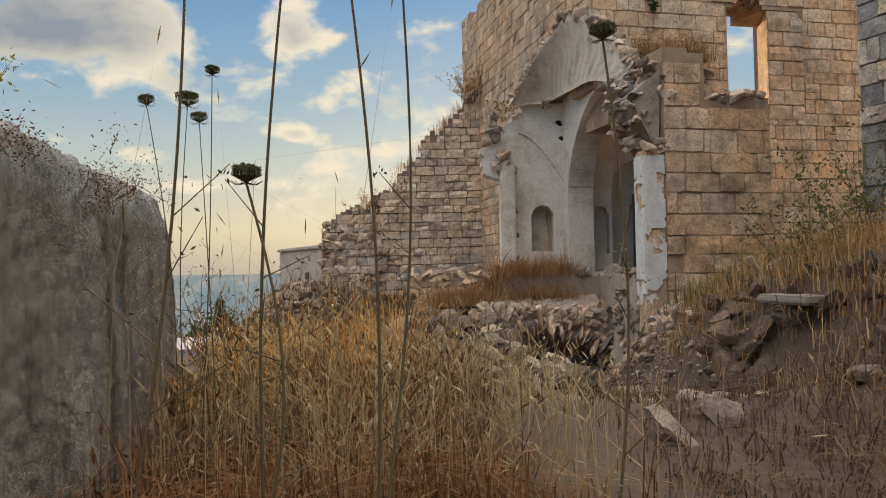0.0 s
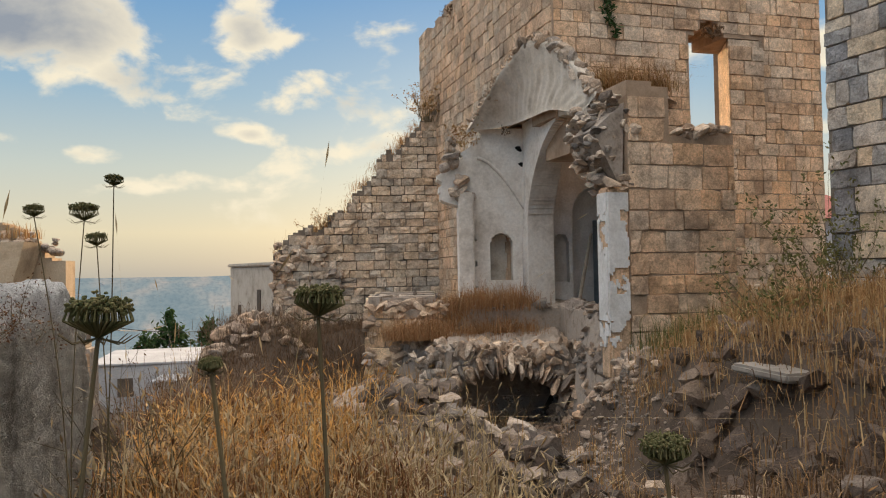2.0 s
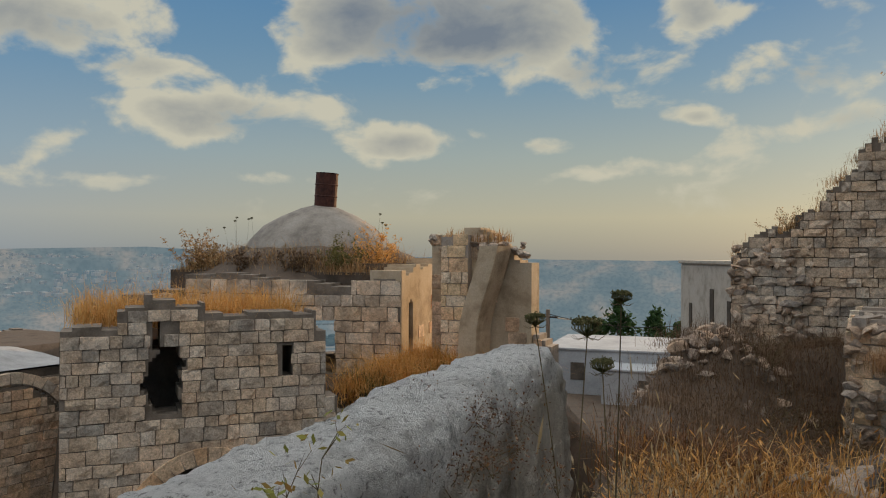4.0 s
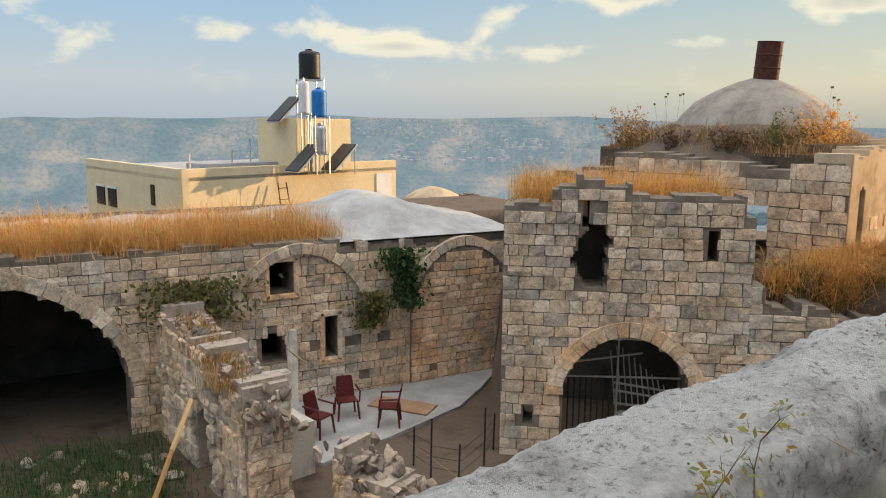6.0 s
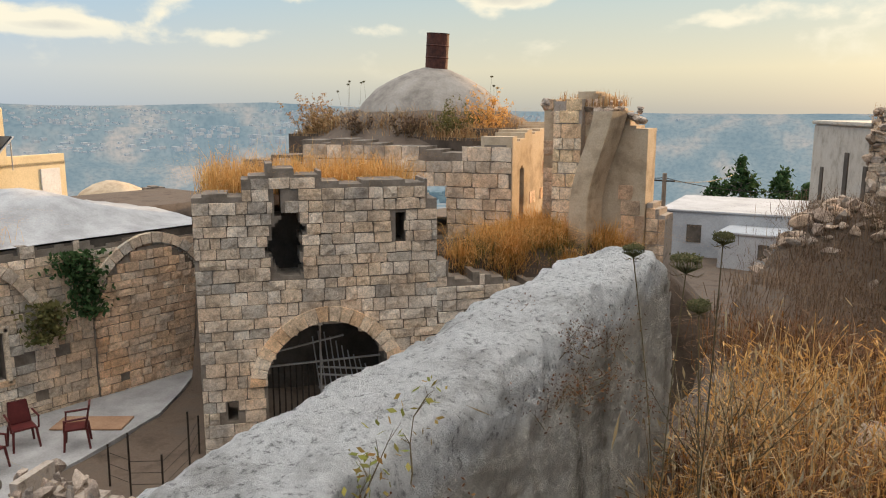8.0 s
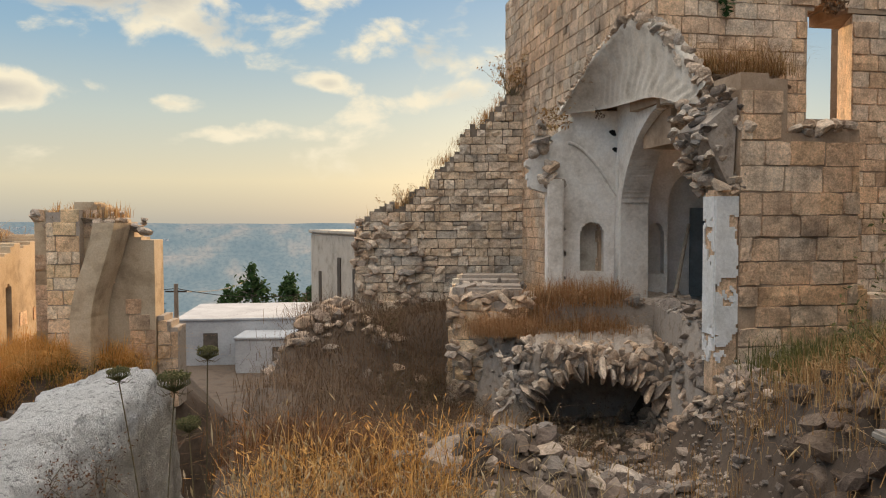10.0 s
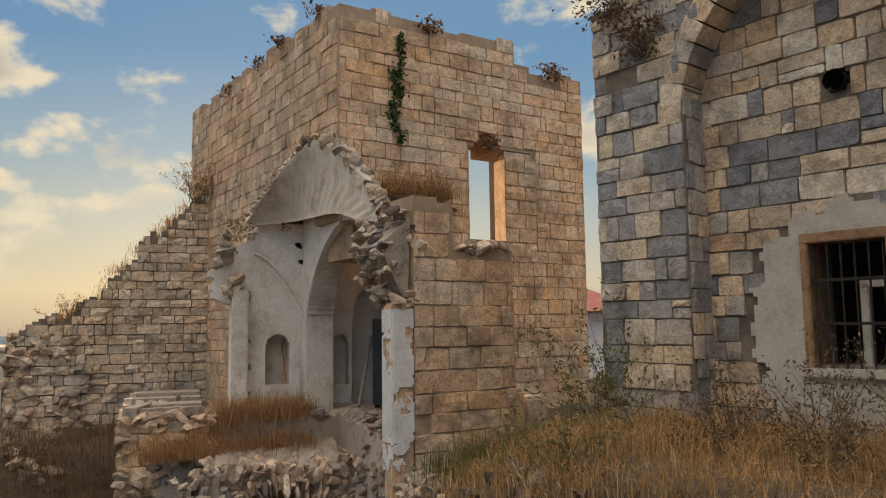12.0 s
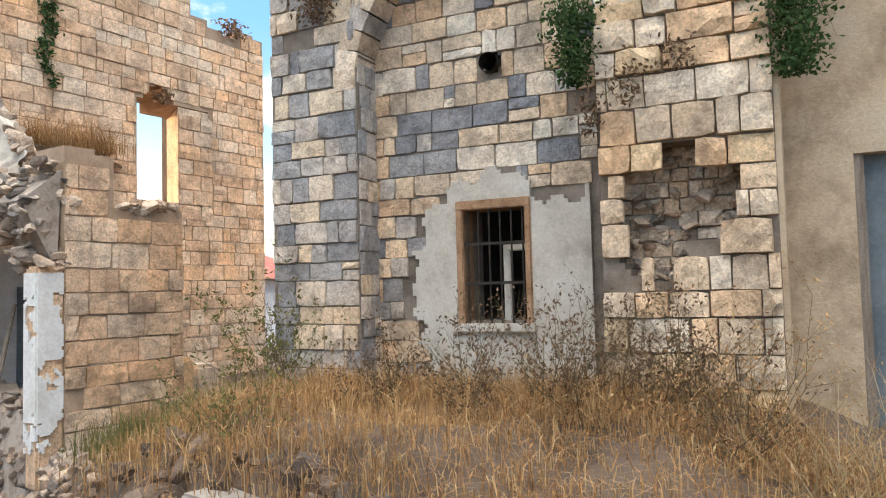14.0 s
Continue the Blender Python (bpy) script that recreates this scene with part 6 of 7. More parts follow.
plain_house("plaster_house", -6.5, 30.2, -2.5, 1.7, 8, 9, -63, M_CEMENT, "old plastered house with narrow windows", (("window", 1.2, 1.5, -0.9, 0.3), ("window", 3.6, 3.95, -0.6, 0.9), ("window", 5.3, 5.6, -0.6, 0.6)))
plain_house("white_house", -17.0, 43.0, -8, -3.5, 8.5, 8, 10, M_HOUSE2, "white flat-roofed house down the slope", (("window", 1.5, 2.3, -5.2, -4.2), ("window", 4.0, 4.8, -5.2, -4.2)))
plain_house("white_house", -13.0, 41.0, -8, -4.2, 7.5, 6, 4, M_HOUSE2, "white flat-roofed house down the slope", (("window", 2.0, 2.6, -5.4, -4.6),))
bd = thing("blue_dome_roof", -16.0, 53.5, -5.0, "small house with a blue domed roof", "house")
vv, ff = lathe([(1.6, 0), (1.5, 0.5), (1.1, 0.95), (0.5, 1.2), (0.02, 1.28)], 24)
solid("dome", vv, ff, M_BLUE, bd, smooth=True)
part("body", bevel_box(-1.8, 1.8, -1.8, 1.8, -4, 0, 0.03), M_WHITEWALL, bd)
red = plain_house("red_roofed_house", 9.5, 19.0, 0.5, 2.6, 4, 4, 20, M_WHITEWALL, "white house with a red tiled roof behind the tower")
j = Joiner()
j.add([(-.3, -.4, 2.1), (4.3, -.4, 2.1), (4.3, 4.4, 2.1), (-.3, 4.4, 2.1), (1.2, 2, 3.2), (2.8, 2, 3.2)], [(0, 1, 5, 4), (1, 2, 5), (2, 3, 4, 5), (3, 0, 4), (3, 2, 1, 0)])
j.done("tiled_roof", M_ROOFTILE, red)
pole = thing("utility_pole", -9.8, 25.1, -5.5, "wooden utility pole with a crossarm", "pole")
j = Joiner()
j.rod((0, 0, 0), (0, 0, 5.65), 0.09, 0.07, 10)
j.done("shaft", M_WOOD, pole)
j = Joiner()
j.rod((-0.35, 0, 5.4), (0.35, 0, 5.4), 0.03)
j.done("crossarm", M_DARK, pole)
for k, (a, b) in enumerate((((-9.8, 25.1, 0.0), (-6.3, 30.4, -0.6)), ((-9.8, 25.1, -0.1), (-16, 53, -2.0)), ((-9.8, 25.1, 0.0), (-30, 30, -1.5)))):
    j = Joiner()
    a, b = Vector(a), Vector(b)
    line = []
    for i in range(13):
        p = a.lerp(b, i / 12)
        p.z -= 1.0 * (i / 12) * (1 - i / 12)
        line.append(p)
    j.tube(line, 0.012, 0.012, 4)
    tagged(j.done("power_cable", M_DARK), "thin sagging power cable from the pole", "cable")


def tree(x, y, z, h, label, seed, w=0.3):
    r = random.Random(seed)
    t = thing("tree", x, y, z, label, "tree")
    j = Joiner()
    j.rod((0, 0, -0.5), (0, 0, h * 0.9), h * 0.03, h * 0.008, 8)
    lf = Joiner()
    for i in range(60):
        zz = h * r.uniform(0.2, 0.98)
        R = w * h * (1 - (zz / h) ** 1.5) * r.uniform(.5, 1.1) + 0.1
        a = r.uniform(0, 6.28)
        tip = Vector((R * math.cos(a), R * math.sin(a), zz + R * 0.25))
        j.rod((0, 0, zz * .95), tip, h * 0.008, h * 0.002, 4)
        for k in range(30):
            c = tip * r.uniform(0.35, 1.05) + Vector((r.gauss(0, .12), r.gauss(0, .12), r.gauss(0, .12))) * h * .18
            c.z = max(c.z, h * .1) if k else c.z
            c.z = zz + r.gauss(0, h * .04)
            e, g_ = [Vector((r.gauss(0, 1), r.gauss(0, 1), r.gauss(0, 1))).normalized() * h * 0.035 for _ in (0, 1)]
            lf.add([c - e, c + g_ * .6, c + e, c - g_ * .6], [(0, 1, 2, 3)])
    j.done("trunk", M_WOOD, t)
    lf.done("crown", M_LEAF, t)
    return t


tree(-17.6, 60, -8.0, 6.5, "broad dark green tree down the slope", 1, 0.5)
tree(-15.0, 61, -8.0, 5.9, "broad dark green tree beside white houses", 2, 0.5)
tree(-19.6, 60, -8.0, 4.9, "low dark green tree beside white houses", 3, 0.55)
tree(-13.0, 60, -8.0, 4.8, "low dark green tree down the slope", 4, 0.5)

# ---- far town ----
r9 = random.Random(9)
j = Joiner()
for _ in range(900):
    az = radians(r9.gauss(52, 14) if _ % 5 == 0 else r9.choice((33, 41, 48, 57, 64, 74)) + r9.gauss(0, 1.6))
    d = r9.uniform(1000, 2350)
    x, y = -math.sin(az) * d, math.cos(az) * d
    w, h = r9.uniform(2, 5), r9.uniform(2, 4.5)
    zz = far_land(x, y)
    j.box(x - w, x + w, y - w, y + w, zz - 4, zz + h)
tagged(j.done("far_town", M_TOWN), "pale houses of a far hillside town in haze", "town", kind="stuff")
lfj = Joiner()
for _ in range(2200):
    az = radians(r9.uniform(22, 110))
    d = 70 + 500 * r9.random() ** 1.3
    x, y = -math.sin(az) * d - 5, math.cos(az) * d + 10
    zz = far_land(x, y)
    rr = r9.uniform(0.7, 1.8) * (0.6 + d / 1500)
    vv, ff = SMALL_ROCKS[_ % 6]
    lfj.add(vv, ff, pose(x, y, zz + rr * .5, 0, 0, r9.uniform(0, 360)) @ Matrix.Diagonal((rr * 2.4, rr * 2.4, rr * 1.7, 1)))
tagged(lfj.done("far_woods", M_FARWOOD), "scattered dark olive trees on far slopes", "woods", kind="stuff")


# ---- rubble ----
def scatter(name, n, place, size, label, seed, group="", flat=0.7):
    r = random.Random(seed)
    for i in range(n):
        x, y, z = place(r)
        s = r.uniform(*size)
        o = new(name, (DARK_ROCK if name == "dark_rubble" else ROCK_MESH if i % 3 else PALE_ROCK)[r.randrange(8)])
        o.matrix_basis = pose(x, y, z + s * 0.1, r.uniform(-25, 25), r.uniform(-25, 25), r.uniform(0, 360)) @ Matrix.Diagonal((s * r.uniform(.9, 1.5), s * r.uniform(.8, 1.2), s * r.uniform(flat * .7, flat * 1.2), 1))
        tagged(o, label, "stone", group)


def mound_z(x, y):
    inside = -0.9 < x < 3.6 and 9.35 < y < 15.4
    return max(mound_height(x, y), upland(x, y)) if inside else upland(x, y)


def clumpy(x, y):
    return noise.noise(Vector((x * 0.9, y * 0.9, 40))) > -0.12


def at_ground(fx, fy):
    def p(r):
        x, y = fx(r), fy(r)
        return x, y, mound_z(x, y)
    return p


scatter("rubble_stone", 60, at_ground(lambda r: r.uniform(0.1, 3.0), lambda r: r.uniform(10.0, 13.5)), (0.12, 0.34), "broken limestone block lying on the mound", 71, "stones on the mound")
scatter("court_stone", 90, lambda r: (lambda x, y: (x, y, land(x, y)))(r.uniform(-15.2, -11.8), r.uniform(-1.5, 3.0)), (0.12, 0.4), "pale fallen stone among weeds in the courtyard", 83, "stones in the courtyard")
scatter("heap_stone", 130, at_ground(lambda r: r.gauss(-2.6, 0.55), lambda r: r.gauss(14.4, 0.6)), (0.16, 0.42), "grey limestone lump in a rubble heap", 72, "stones of the rubble heap")
scatter("rubble_stone", 55, at_ground(lambda r: r.gauss(0.9, 0.6), lambda r: r.gauss(6.2, 0.7)), (0.15, 0.45), "rough weathered stone half buried in earth", 73, "stones in the yard")
scatter("rubble_stone", 40, at_ground(lambda r: r.uniform(1.0, 2.4), lambda r: r.uniform(3.6, 8.5)), (0.12, 0.35), "rough weathered stone half buried in earth", 74, "stones in the yard")
scatter("rubble_stone", 70, at_ground(lambda r: r.uniform(-0.9, 2.2), lambda r: r.uniform(4.2, 8.6)), (0.08, 0.34), "rough pale stone lying among dry grass", 77, "stones in the yard")
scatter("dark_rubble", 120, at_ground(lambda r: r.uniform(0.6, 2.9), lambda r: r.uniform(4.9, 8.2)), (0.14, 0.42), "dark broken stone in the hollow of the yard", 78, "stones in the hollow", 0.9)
scatter("dark_rubble", 60, at_ground(lambda r: r.gauss(1.05, 0.32), lambda r: r.gauss(7.05, 0.22)), (0.14, 0.38), "dark grey stone of a fallen cross wall", 79, "stones of the fallen cross wall", 0.8)
scatter("dark_rubble", 46, at_ground(lambda r: r.gauss(-0.1, 0.3), lambda r: r.gauss(6.7, 0.2)), (0.12, 0.32), "dark grey stone of a fallen cross wall", 80, "stones of the fallen cross wall", 0.8)
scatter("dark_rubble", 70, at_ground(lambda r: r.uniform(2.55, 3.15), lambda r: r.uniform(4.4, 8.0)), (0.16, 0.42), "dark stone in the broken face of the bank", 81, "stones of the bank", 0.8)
scatter("rubble_stone", 70, at_ground(lambda r: r.uniform(0.6, 3.0), lambda r: r.uniform(8.0, 11.8)), (0.1, 0.3), "fallen stone on the floor of the hollow", 82, "stones in the hollow")
scatter("rubble_stone", 22, at_ground(lambda r: r.gauss(2.4, .35), lambda r: r.gauss(12.6, .5)), (0.2, 0.45), "fallen pale block below the iwan", 75, "fallen blocks in the iwan")
small = Joiner()
rs = random.Random(76)
for _ in range(3200):
    if _ % 2:
        x, y = rs.uniform(-0.3, 3.2), rs.uniform(8.8, 13.8)
    else:
        x, y = rs.uniform(-0.4, 2.8), rs.uniform(4.8, 11.0)
    s = rs.uniform(0.03, 0.13)
    vv, ff = SMALL_ROCKS[_ % 6]
    small.add(vv, ff, pose(x, y, mound_z(x, y) + 0.01, 0, 0, rs.uniform(0, 360)) @ Matrix.Diagonal((s * 1.3, s, s * .8, 1)))
tagged(small.done("gravel", M_ROCK), "small broken stones strewn over the yard", "gravel", kind="stuff")
slab = thing("stone_slab", 3.15, 6.1, 0.55, "flat grey stone slab bridging a gap in the bank", "slab", rz=8)
part("slab", bevel_box(-0.5, 0.5, -0.35, 0.35, 0.1, 0.17, 0.02), M_DOME, slab)
for x in (-.3, .35):
    o = new("support_stone", ROCK_MESH[2])
    o.parent = slab
    o.matrix_basis = pose(x, 0.1, -0.02) @ Matrix.Diagonal((.4, .5, .4, 1))
blk = thing("fallen_pier", 4.35, 11.1, 0.55, "pair of squared pale blocks before the tower", "stone block", rz=13)
part("block", bevel_box(0, 0.75, 0, 0.5, 0, 0.75, 0.05), M_PALE, blk)
part("block", bevel_box(0.78, 1.25, 0.05, 0.5, 0, 0.62, 0.05), M_COURT, blk)

# ---- grass ----
def area(x0, x1, y0, y1, zf, keep=None):
    def p(r):
        while True:
            x, y = r.uniform(x0, x1), r.uniform(y0, y1)
            if keep is None or keep(x, y):
                return x, y, zf(x, y)
    return p


def right_of_parapet(x, y):
    return (x - PAR_A.x) * PAR_D.y - (y - PAR_A.y) * PAR_D.x > 0.32


blades("dry_grass_yard", area(-2.6, 0.5, 1.9, 8.0, upland, lambda x, y: right_of_parapet(x, y) and clumpy(x, y) and x < 0.3 - 0.22 * (y - 2)), 6500, 0.34, M_RUSSET, "dense dry orange-brown grass beside the parapet", seed=81, width=0.0035, heads=0.1, spread=0.2, lean=0.8, droop=0.7)
blades("oat_grass", area(-1.6, 0.6, 2.6, 6.0, upland, right_of_parapet), 2600, 0.52, M_OAT, "golden wild oats with pale heads", seed=82, width=0.0028, heads=0.9, spread=0.2, lean=0.4)
blades("scrub_far_yard", area(-3.2, 0.2, 7.5, 18.5, upland, right_of_parapet), 24000, 0.38, M_BROWN, "tangled brown scrub before the ruined wall", seed=83, width=0.0035, lean=1.2, droop=0.9)
blades("dry_grass_bank", area(1.8, 5.0, 3.0, 9.0, upland, lambda x, y: (x - 5.2) * .9386 + (y - 7.6) * .345 < -0.3 and clumpy(x * 1.6, y * 1.6)), 6000, 0.28, M_DRY, "dry grass on the bank below the building", seed=84, width=0.004, spread=0.15, heads=0.05)
blades("dry_grass_foot", area(3.6, 6.3, 2.5, 8.3, upland, lambda x, y: -1.5 < (x - 5.2) * .9386 + (y - 7.6) * .345 < -0.05 and clumpy(x * 2, y * 2)), 9000, 0.34, M_DRY, "tall dry grass along the foot of the wall", seed=85, width=0.0036, lean=0.8, droop=0.7, spread=0.11, heads=0.1)
blades("olive_scrub", area(3.2, 5.6, 8.6, 12.0, upland), 8000, 0.36, M_OLIVE, "olive-green and straw scrub before the tower", seed=86, width=0.005, spread=0.2)
blades("iwan_grass", area(-0.1, 2.25, 13.1, 14.35, lambda x, y: max(mound_z(x, y), 0.35) + .02), 9500, 0.40, M_SEDGE, "reddish dry grass on the iwan floor", seed=87, width=0.0035, spread=0.16, lean=0.7, droop=0.6)
blades("sparse_grass", area(-0.4, 2.6, 5.0, 11.5, mound_z, lambda x, y: clumpy(x * 2.2, y * 2.2)), 2600, 0.22, M_DRY, "sparse dry grass among the stones", seed=88, width=0.004, spread=0.12)
blades("matted_grass", area(2.7, 5.6, 2.0, 9.2, upland, lambda x, y: (x - 5.2) * .9386 + (y - 7.6) * .345 < -0.02), 14000, 0.17, M_DRY, "low matted dead grass over the bank", seed=90, width=0.004, lean=1.0, droop=0.8, spread=0.2)
blades("russet_clump", area(-0.95, 0.15, 3.0, 5.2, upland, right_of_parapet), 2600, 0.36, M_RUSSET, "russet dry grass clump in the yard", seed=110, width=0.003, spread=0.12, lean=0.5, heads=0.3)
blades("golden_clump", area(-1.7, -0.25, 4.0, 6.8, upland, right_of_parapet), 2800, 0.42, M_GOLD, "golden dry grass clump beside the parapet", seed=111, width=0.003, spread=0.12, lean=0.5, heads=0.5)
blades("feathery_oats", area(-0.75, 0.05, 1.9, 3.0, upland, right_of_parapet), 240, 1.25, M_OAT, "thin feathery oat stalks against the sky", seed=113, width=0.0012, lean=0.25, droop=0.5, spread=0.2, heads=1.0, clump=6)
blades("hollow_scrub", area(0.9, 3.3, 2.0, 6.2, upland), 9000, 0.16, M_BROWN, "flattened dead brown weeds round the hollow", seed=112, width=0.004, lean=1.2, droop=0.9, spread=0.2)
blades("near_grass", area(-1.0, 0.5, 1.8, 3.9, upland, lambda x, y: right_of_parapet(x, y) and x < 0.45 - 0.1 * y), 4200, 0.28, M_RUSSET, "russet dry grass stalks round the path", seed=89, width=0.0025, spread=0.16, heads=0.1, lean=0.9, droop=0.8)


def gate_pt(s, b):
    p = GATE_O + GATE_U * s + GN * b
    return p.x, p.y


def on_gate(r):
    x, y = gate_pt(r.uniform(0.2, 4.1), r.uniform(0.6, 3.4))
    return x, y, 0.7


blades("gate_roof_grass", on_gate, 7000, 0.72, M_GOLD, "sunlit golden grass on the gatehouse roof", seed=91, width=0.005, lean=0.8, droop=0.6, spread=0.16)
blades("terrace_grass", area(-9.2, -4.4, 10.0, 15.8, land, lambda x, y: land(x, y) > -1.3 and clumpy(x * 1.2, y * 1.2)), 14000, 0.66, M_GOLD, "sunlit golden grass on the terrace", seed=92, lean=0.9, droop=0.5, width=0.006, spread=0.16)
blades("terrace_scrub", area(-9.2, -4.4, 10.0, 15.8, land, lambda x, y: land(x, y) > -1.3 and clumpy(x * 1.7 + 3, y * 1.7)), 1800, 0.5, M_OLIVE, "olive scrub among the golden terrace grass", seed=192, lean=0.9, droop=0.5, width=0.007, spread=0.16)
for i, (x, y, h_, mt) in enumerate(((-5.6, 11.2, .9, M_GOLD), (-6.6, 12.0, 1.0, M_OLIVE), (-7.4, 12.8, 1.1, M_GOLD), (-6.0, 13.2, .9, M_OLIVE), (-7.0, 14.4, 1.0, M_GOLD), (-8.2, 13.6, 1.0, M_DRY))):
    twigs("terrace_bush", (x, y, land(x, y)), h_, 34, M_STEM, "low sunlit bush on the grassy terrace", 700 + i, 0.9, mt, leaf_size=0.035, leaves=9)
blades("dome_roof_grass", area(-16.3, -10.4, 15.1, 18.0, lambda x, y: 1.55 + 0.4 * max(0, 1 - abs(math.hypot(x - DC.x, y - DC.y) - 2.0)), lambda x, y: math.hypot(x - DC.x, y - DC.y) > 2.0), 9000, 0.42, M_DRY, "dry grass round the dome", seed=93, width=0.006, spread=0.2, lean=0.7, droop=0.5)
blades("vault_roof_grass", area(-19, LEFT_X - 0.2, -6, 7.3, lambda x, y: -0.36, lambda x, y: clumpy(x * 1.3, y * 1.3)), 22000, 0.74, M_GOLD, "tall golden grass on the vaulted roof", seed=94, width=0.006, spread=0.22, lean=0.6, droop=0.5)
blades("court_weeds", area(-15.4, -11.6, -2, 3.0, lambda x, y: -4.0), 7000, 0.4, M_LEAF, "dark weeds in the lower courtyard", seed=95, width=0.006, spread=0.25, lean=0.9, droop=0.6)
blades("stub_grass", area(-15.0, -11.6, 3.4, 3.95, lambda x, y: -1.55 - 0.1 * (x + 15.7)), 1800, 0.22, M_DRY, "dry grass on the broken cross wall", seed=96, width=0.007, spread=0.1)
blades("ruin_top_grass", area(-8.8, -7.3, 15.8, 16.4, lambda x, y: 2.3), 900, 0.25, M_DRY, "dry grass tufts on the ruin's top", seed=97, width=0.008, spread=0.1)
blades("slope_wall_grass", lambda r: (lambda s: (-3.1 + s, 19.9, slope_top(s) - 0.05))(r.uniform(0.1, 4.0)), 2800, 0.26, M_DRY, "dry grass along the ruined wall's top", seed=98, width=0.0045, spread=0.14, lean=0.8, droop=0.6)
blades("tower_ledge_grass", lambda r: (lambda s, b: ((TC + TU * s - TV * b).x, (TC + TU * s - TV * b).y, 4.42))(r.uniform(0.4, 2.0), r.uniform(0.1, 0.35)), 1300, 0.5, M_DRY, "dry grass on the broken wall top", seed=99, width=0.0035, spread=0.14, lean=0.7, droop=0.6)

for i, (x, y, z, h_, mt, lb) in enumerate(((-16.0, 15.6, 1.5, 1.1, M_DRY, "tall dry weeds beside the dome"), (-15.4, 15.3, 1.5, 0.9, M_DRY, "tall dry weeds beside the dome"), (-11.3, 15.5, 1.5, 0.9, M_OLIVE, "yellow-green bush at the dome's foot"),
                                          (-10.8, 16.2, 1.5, 1.1, M_GOLD, "sunlit golden bush at the dome's foot"), (-12.3, 15.2, 1.4, 0.7, M_BROWN, "brown bush on the earth round the dome"), (-13.6, 15.0, 1.4, 0.7, M_BROWN, "brown bush on the earth round the dome"))):
    twigs("roof_bush", (x, y, z), h_, 26, M_STEM, lb, 720 + i, 0.6, mt, leaf_size=0.04, leaves=7)
for i, (x, y) in enumerate(((-1.6, 12.5), (-1.1, 13.8), (-1.9, 14.2), (-0.9, 11.6), (-1.5, 10.4), (0.2, 10.6), (0.9, 11.2))):
    twigs("dry_bush", (x, y, mound_z(x, y)), 0.95, 26, M_STEM, "bare tangled brown thicket below the ruined wall", 740 + i, 0.9, M_BROWN, leaf_size=0.02, leaves=4)

# ---- wild carrots ----
def wild_carrot(root, tip, size, seed, label="dry wild carrot with a curled seed head"):
    r = random.Random(seed)
    root, tip = Vector(root), Vector(tip)
    t = thing("wild_carrot", root.x, root.y, root.z, label, "wild carrot", "wild carrots by the path")
    j = Joiner()
    side = Vector((r.gauss(0, .03), r.gauss(0, .03), 0))
    d = tip - root
    line = [Vector((0, 0, -0.05))] + [d * (i / 12) + side * math.sin(i / 12 * math.pi) for i in range(1, 13)]
    j.tube(line, 0.0029, 0.0019, 6)
    j.done("stem", M_STEM, t)
    tw = Joiner()
    for i in range(2, 8):
        p = line[i]
        e = Vector((r.gauss(0, 1), r.gauss(0, .6), r.uniform(.6, 1.4))).normalized() * size * r.uniform(1.2, 2.6)
        tw.rod(p, p + e, 0.0012, 0.0007, 4)
        for k in range(7):
            c = p + e * r.uniform(0.4, 1.1) + Vector((r.gauss(0, 1), r.gauss(0, 1), r.gauss(0, 1))) * size * .22
            a_, b_ = [Vector((r.gauss(0, 1), r.gauss(0, 1), r.gauss(0, 1))).normalized() * 0.006 for _ in (0, 1)]
            tw.add([c - a_, c + b_ * .4, c + a_, c - b_ * .4], [(0, 1, 2, 3)])
    tw.done("side_twig", M_STEM, t)
    hj = Joiner()
    up = d.normalized()
    qt = up.to_track_quat("Z", "Y").to_matrix().to_4x4()
    base = Matrix.Translation(d) @ qt
    for i in range(70):
        a = i * 2.39996
        rad = math.sqrt((i + .5) / 70)
        bow = 1.0 - 0.25 * rad
        e = Vector((math.cos(a) * rad * size * .62, math.sin(a) * rad * size * .62, size * (0.35 + .65 * (1 - rad * .4) * .7)))
        mid = Vector((math.cos(a) * rad * size * .72, math.sin(a) * rad * size * .72, size * .35))
        hj.rod(base @ Vector((0, 0, 0)), base @ mid, 0.0011, 0.0009, 3)
        hj.rod(base @ mid, base @ e, 0.0009, 0.0007, 3)
        for _ in range(7):
            c = base @ (e + Vector((r.gauss(0, 1), r.gauss(0, 1), r.gauss(0, 1))) * size * .065)
            s = size * 0.075
            vv, ff = SMALL_ROCKS[_ % 6]
            hj.add([Vector(p) * s * 1.6 + c for p in vv[:12]], ff)
    hj.done("seed_head", M_UMBEL, t)
    bj = Joiner()
    for i in range(9):
        a = i * 0.7
        p0 = base @ Vector((0, 0, 0))
        p1 = base @ Vector((math.cos(a) * size * .5, math.sin(a) * size * .5, -size * .12))
        p2 = base @ Vector((math.cos(a) * size * .8, math.sin(a) * size * .8, size * .08))
        bj.rod(p0, p1, 0.0008, None, 3)
        bj.rod(p1, p2, 0.0008, 0.0004, 3)
    bj.done("bracts", M_STEM, t)
    return t


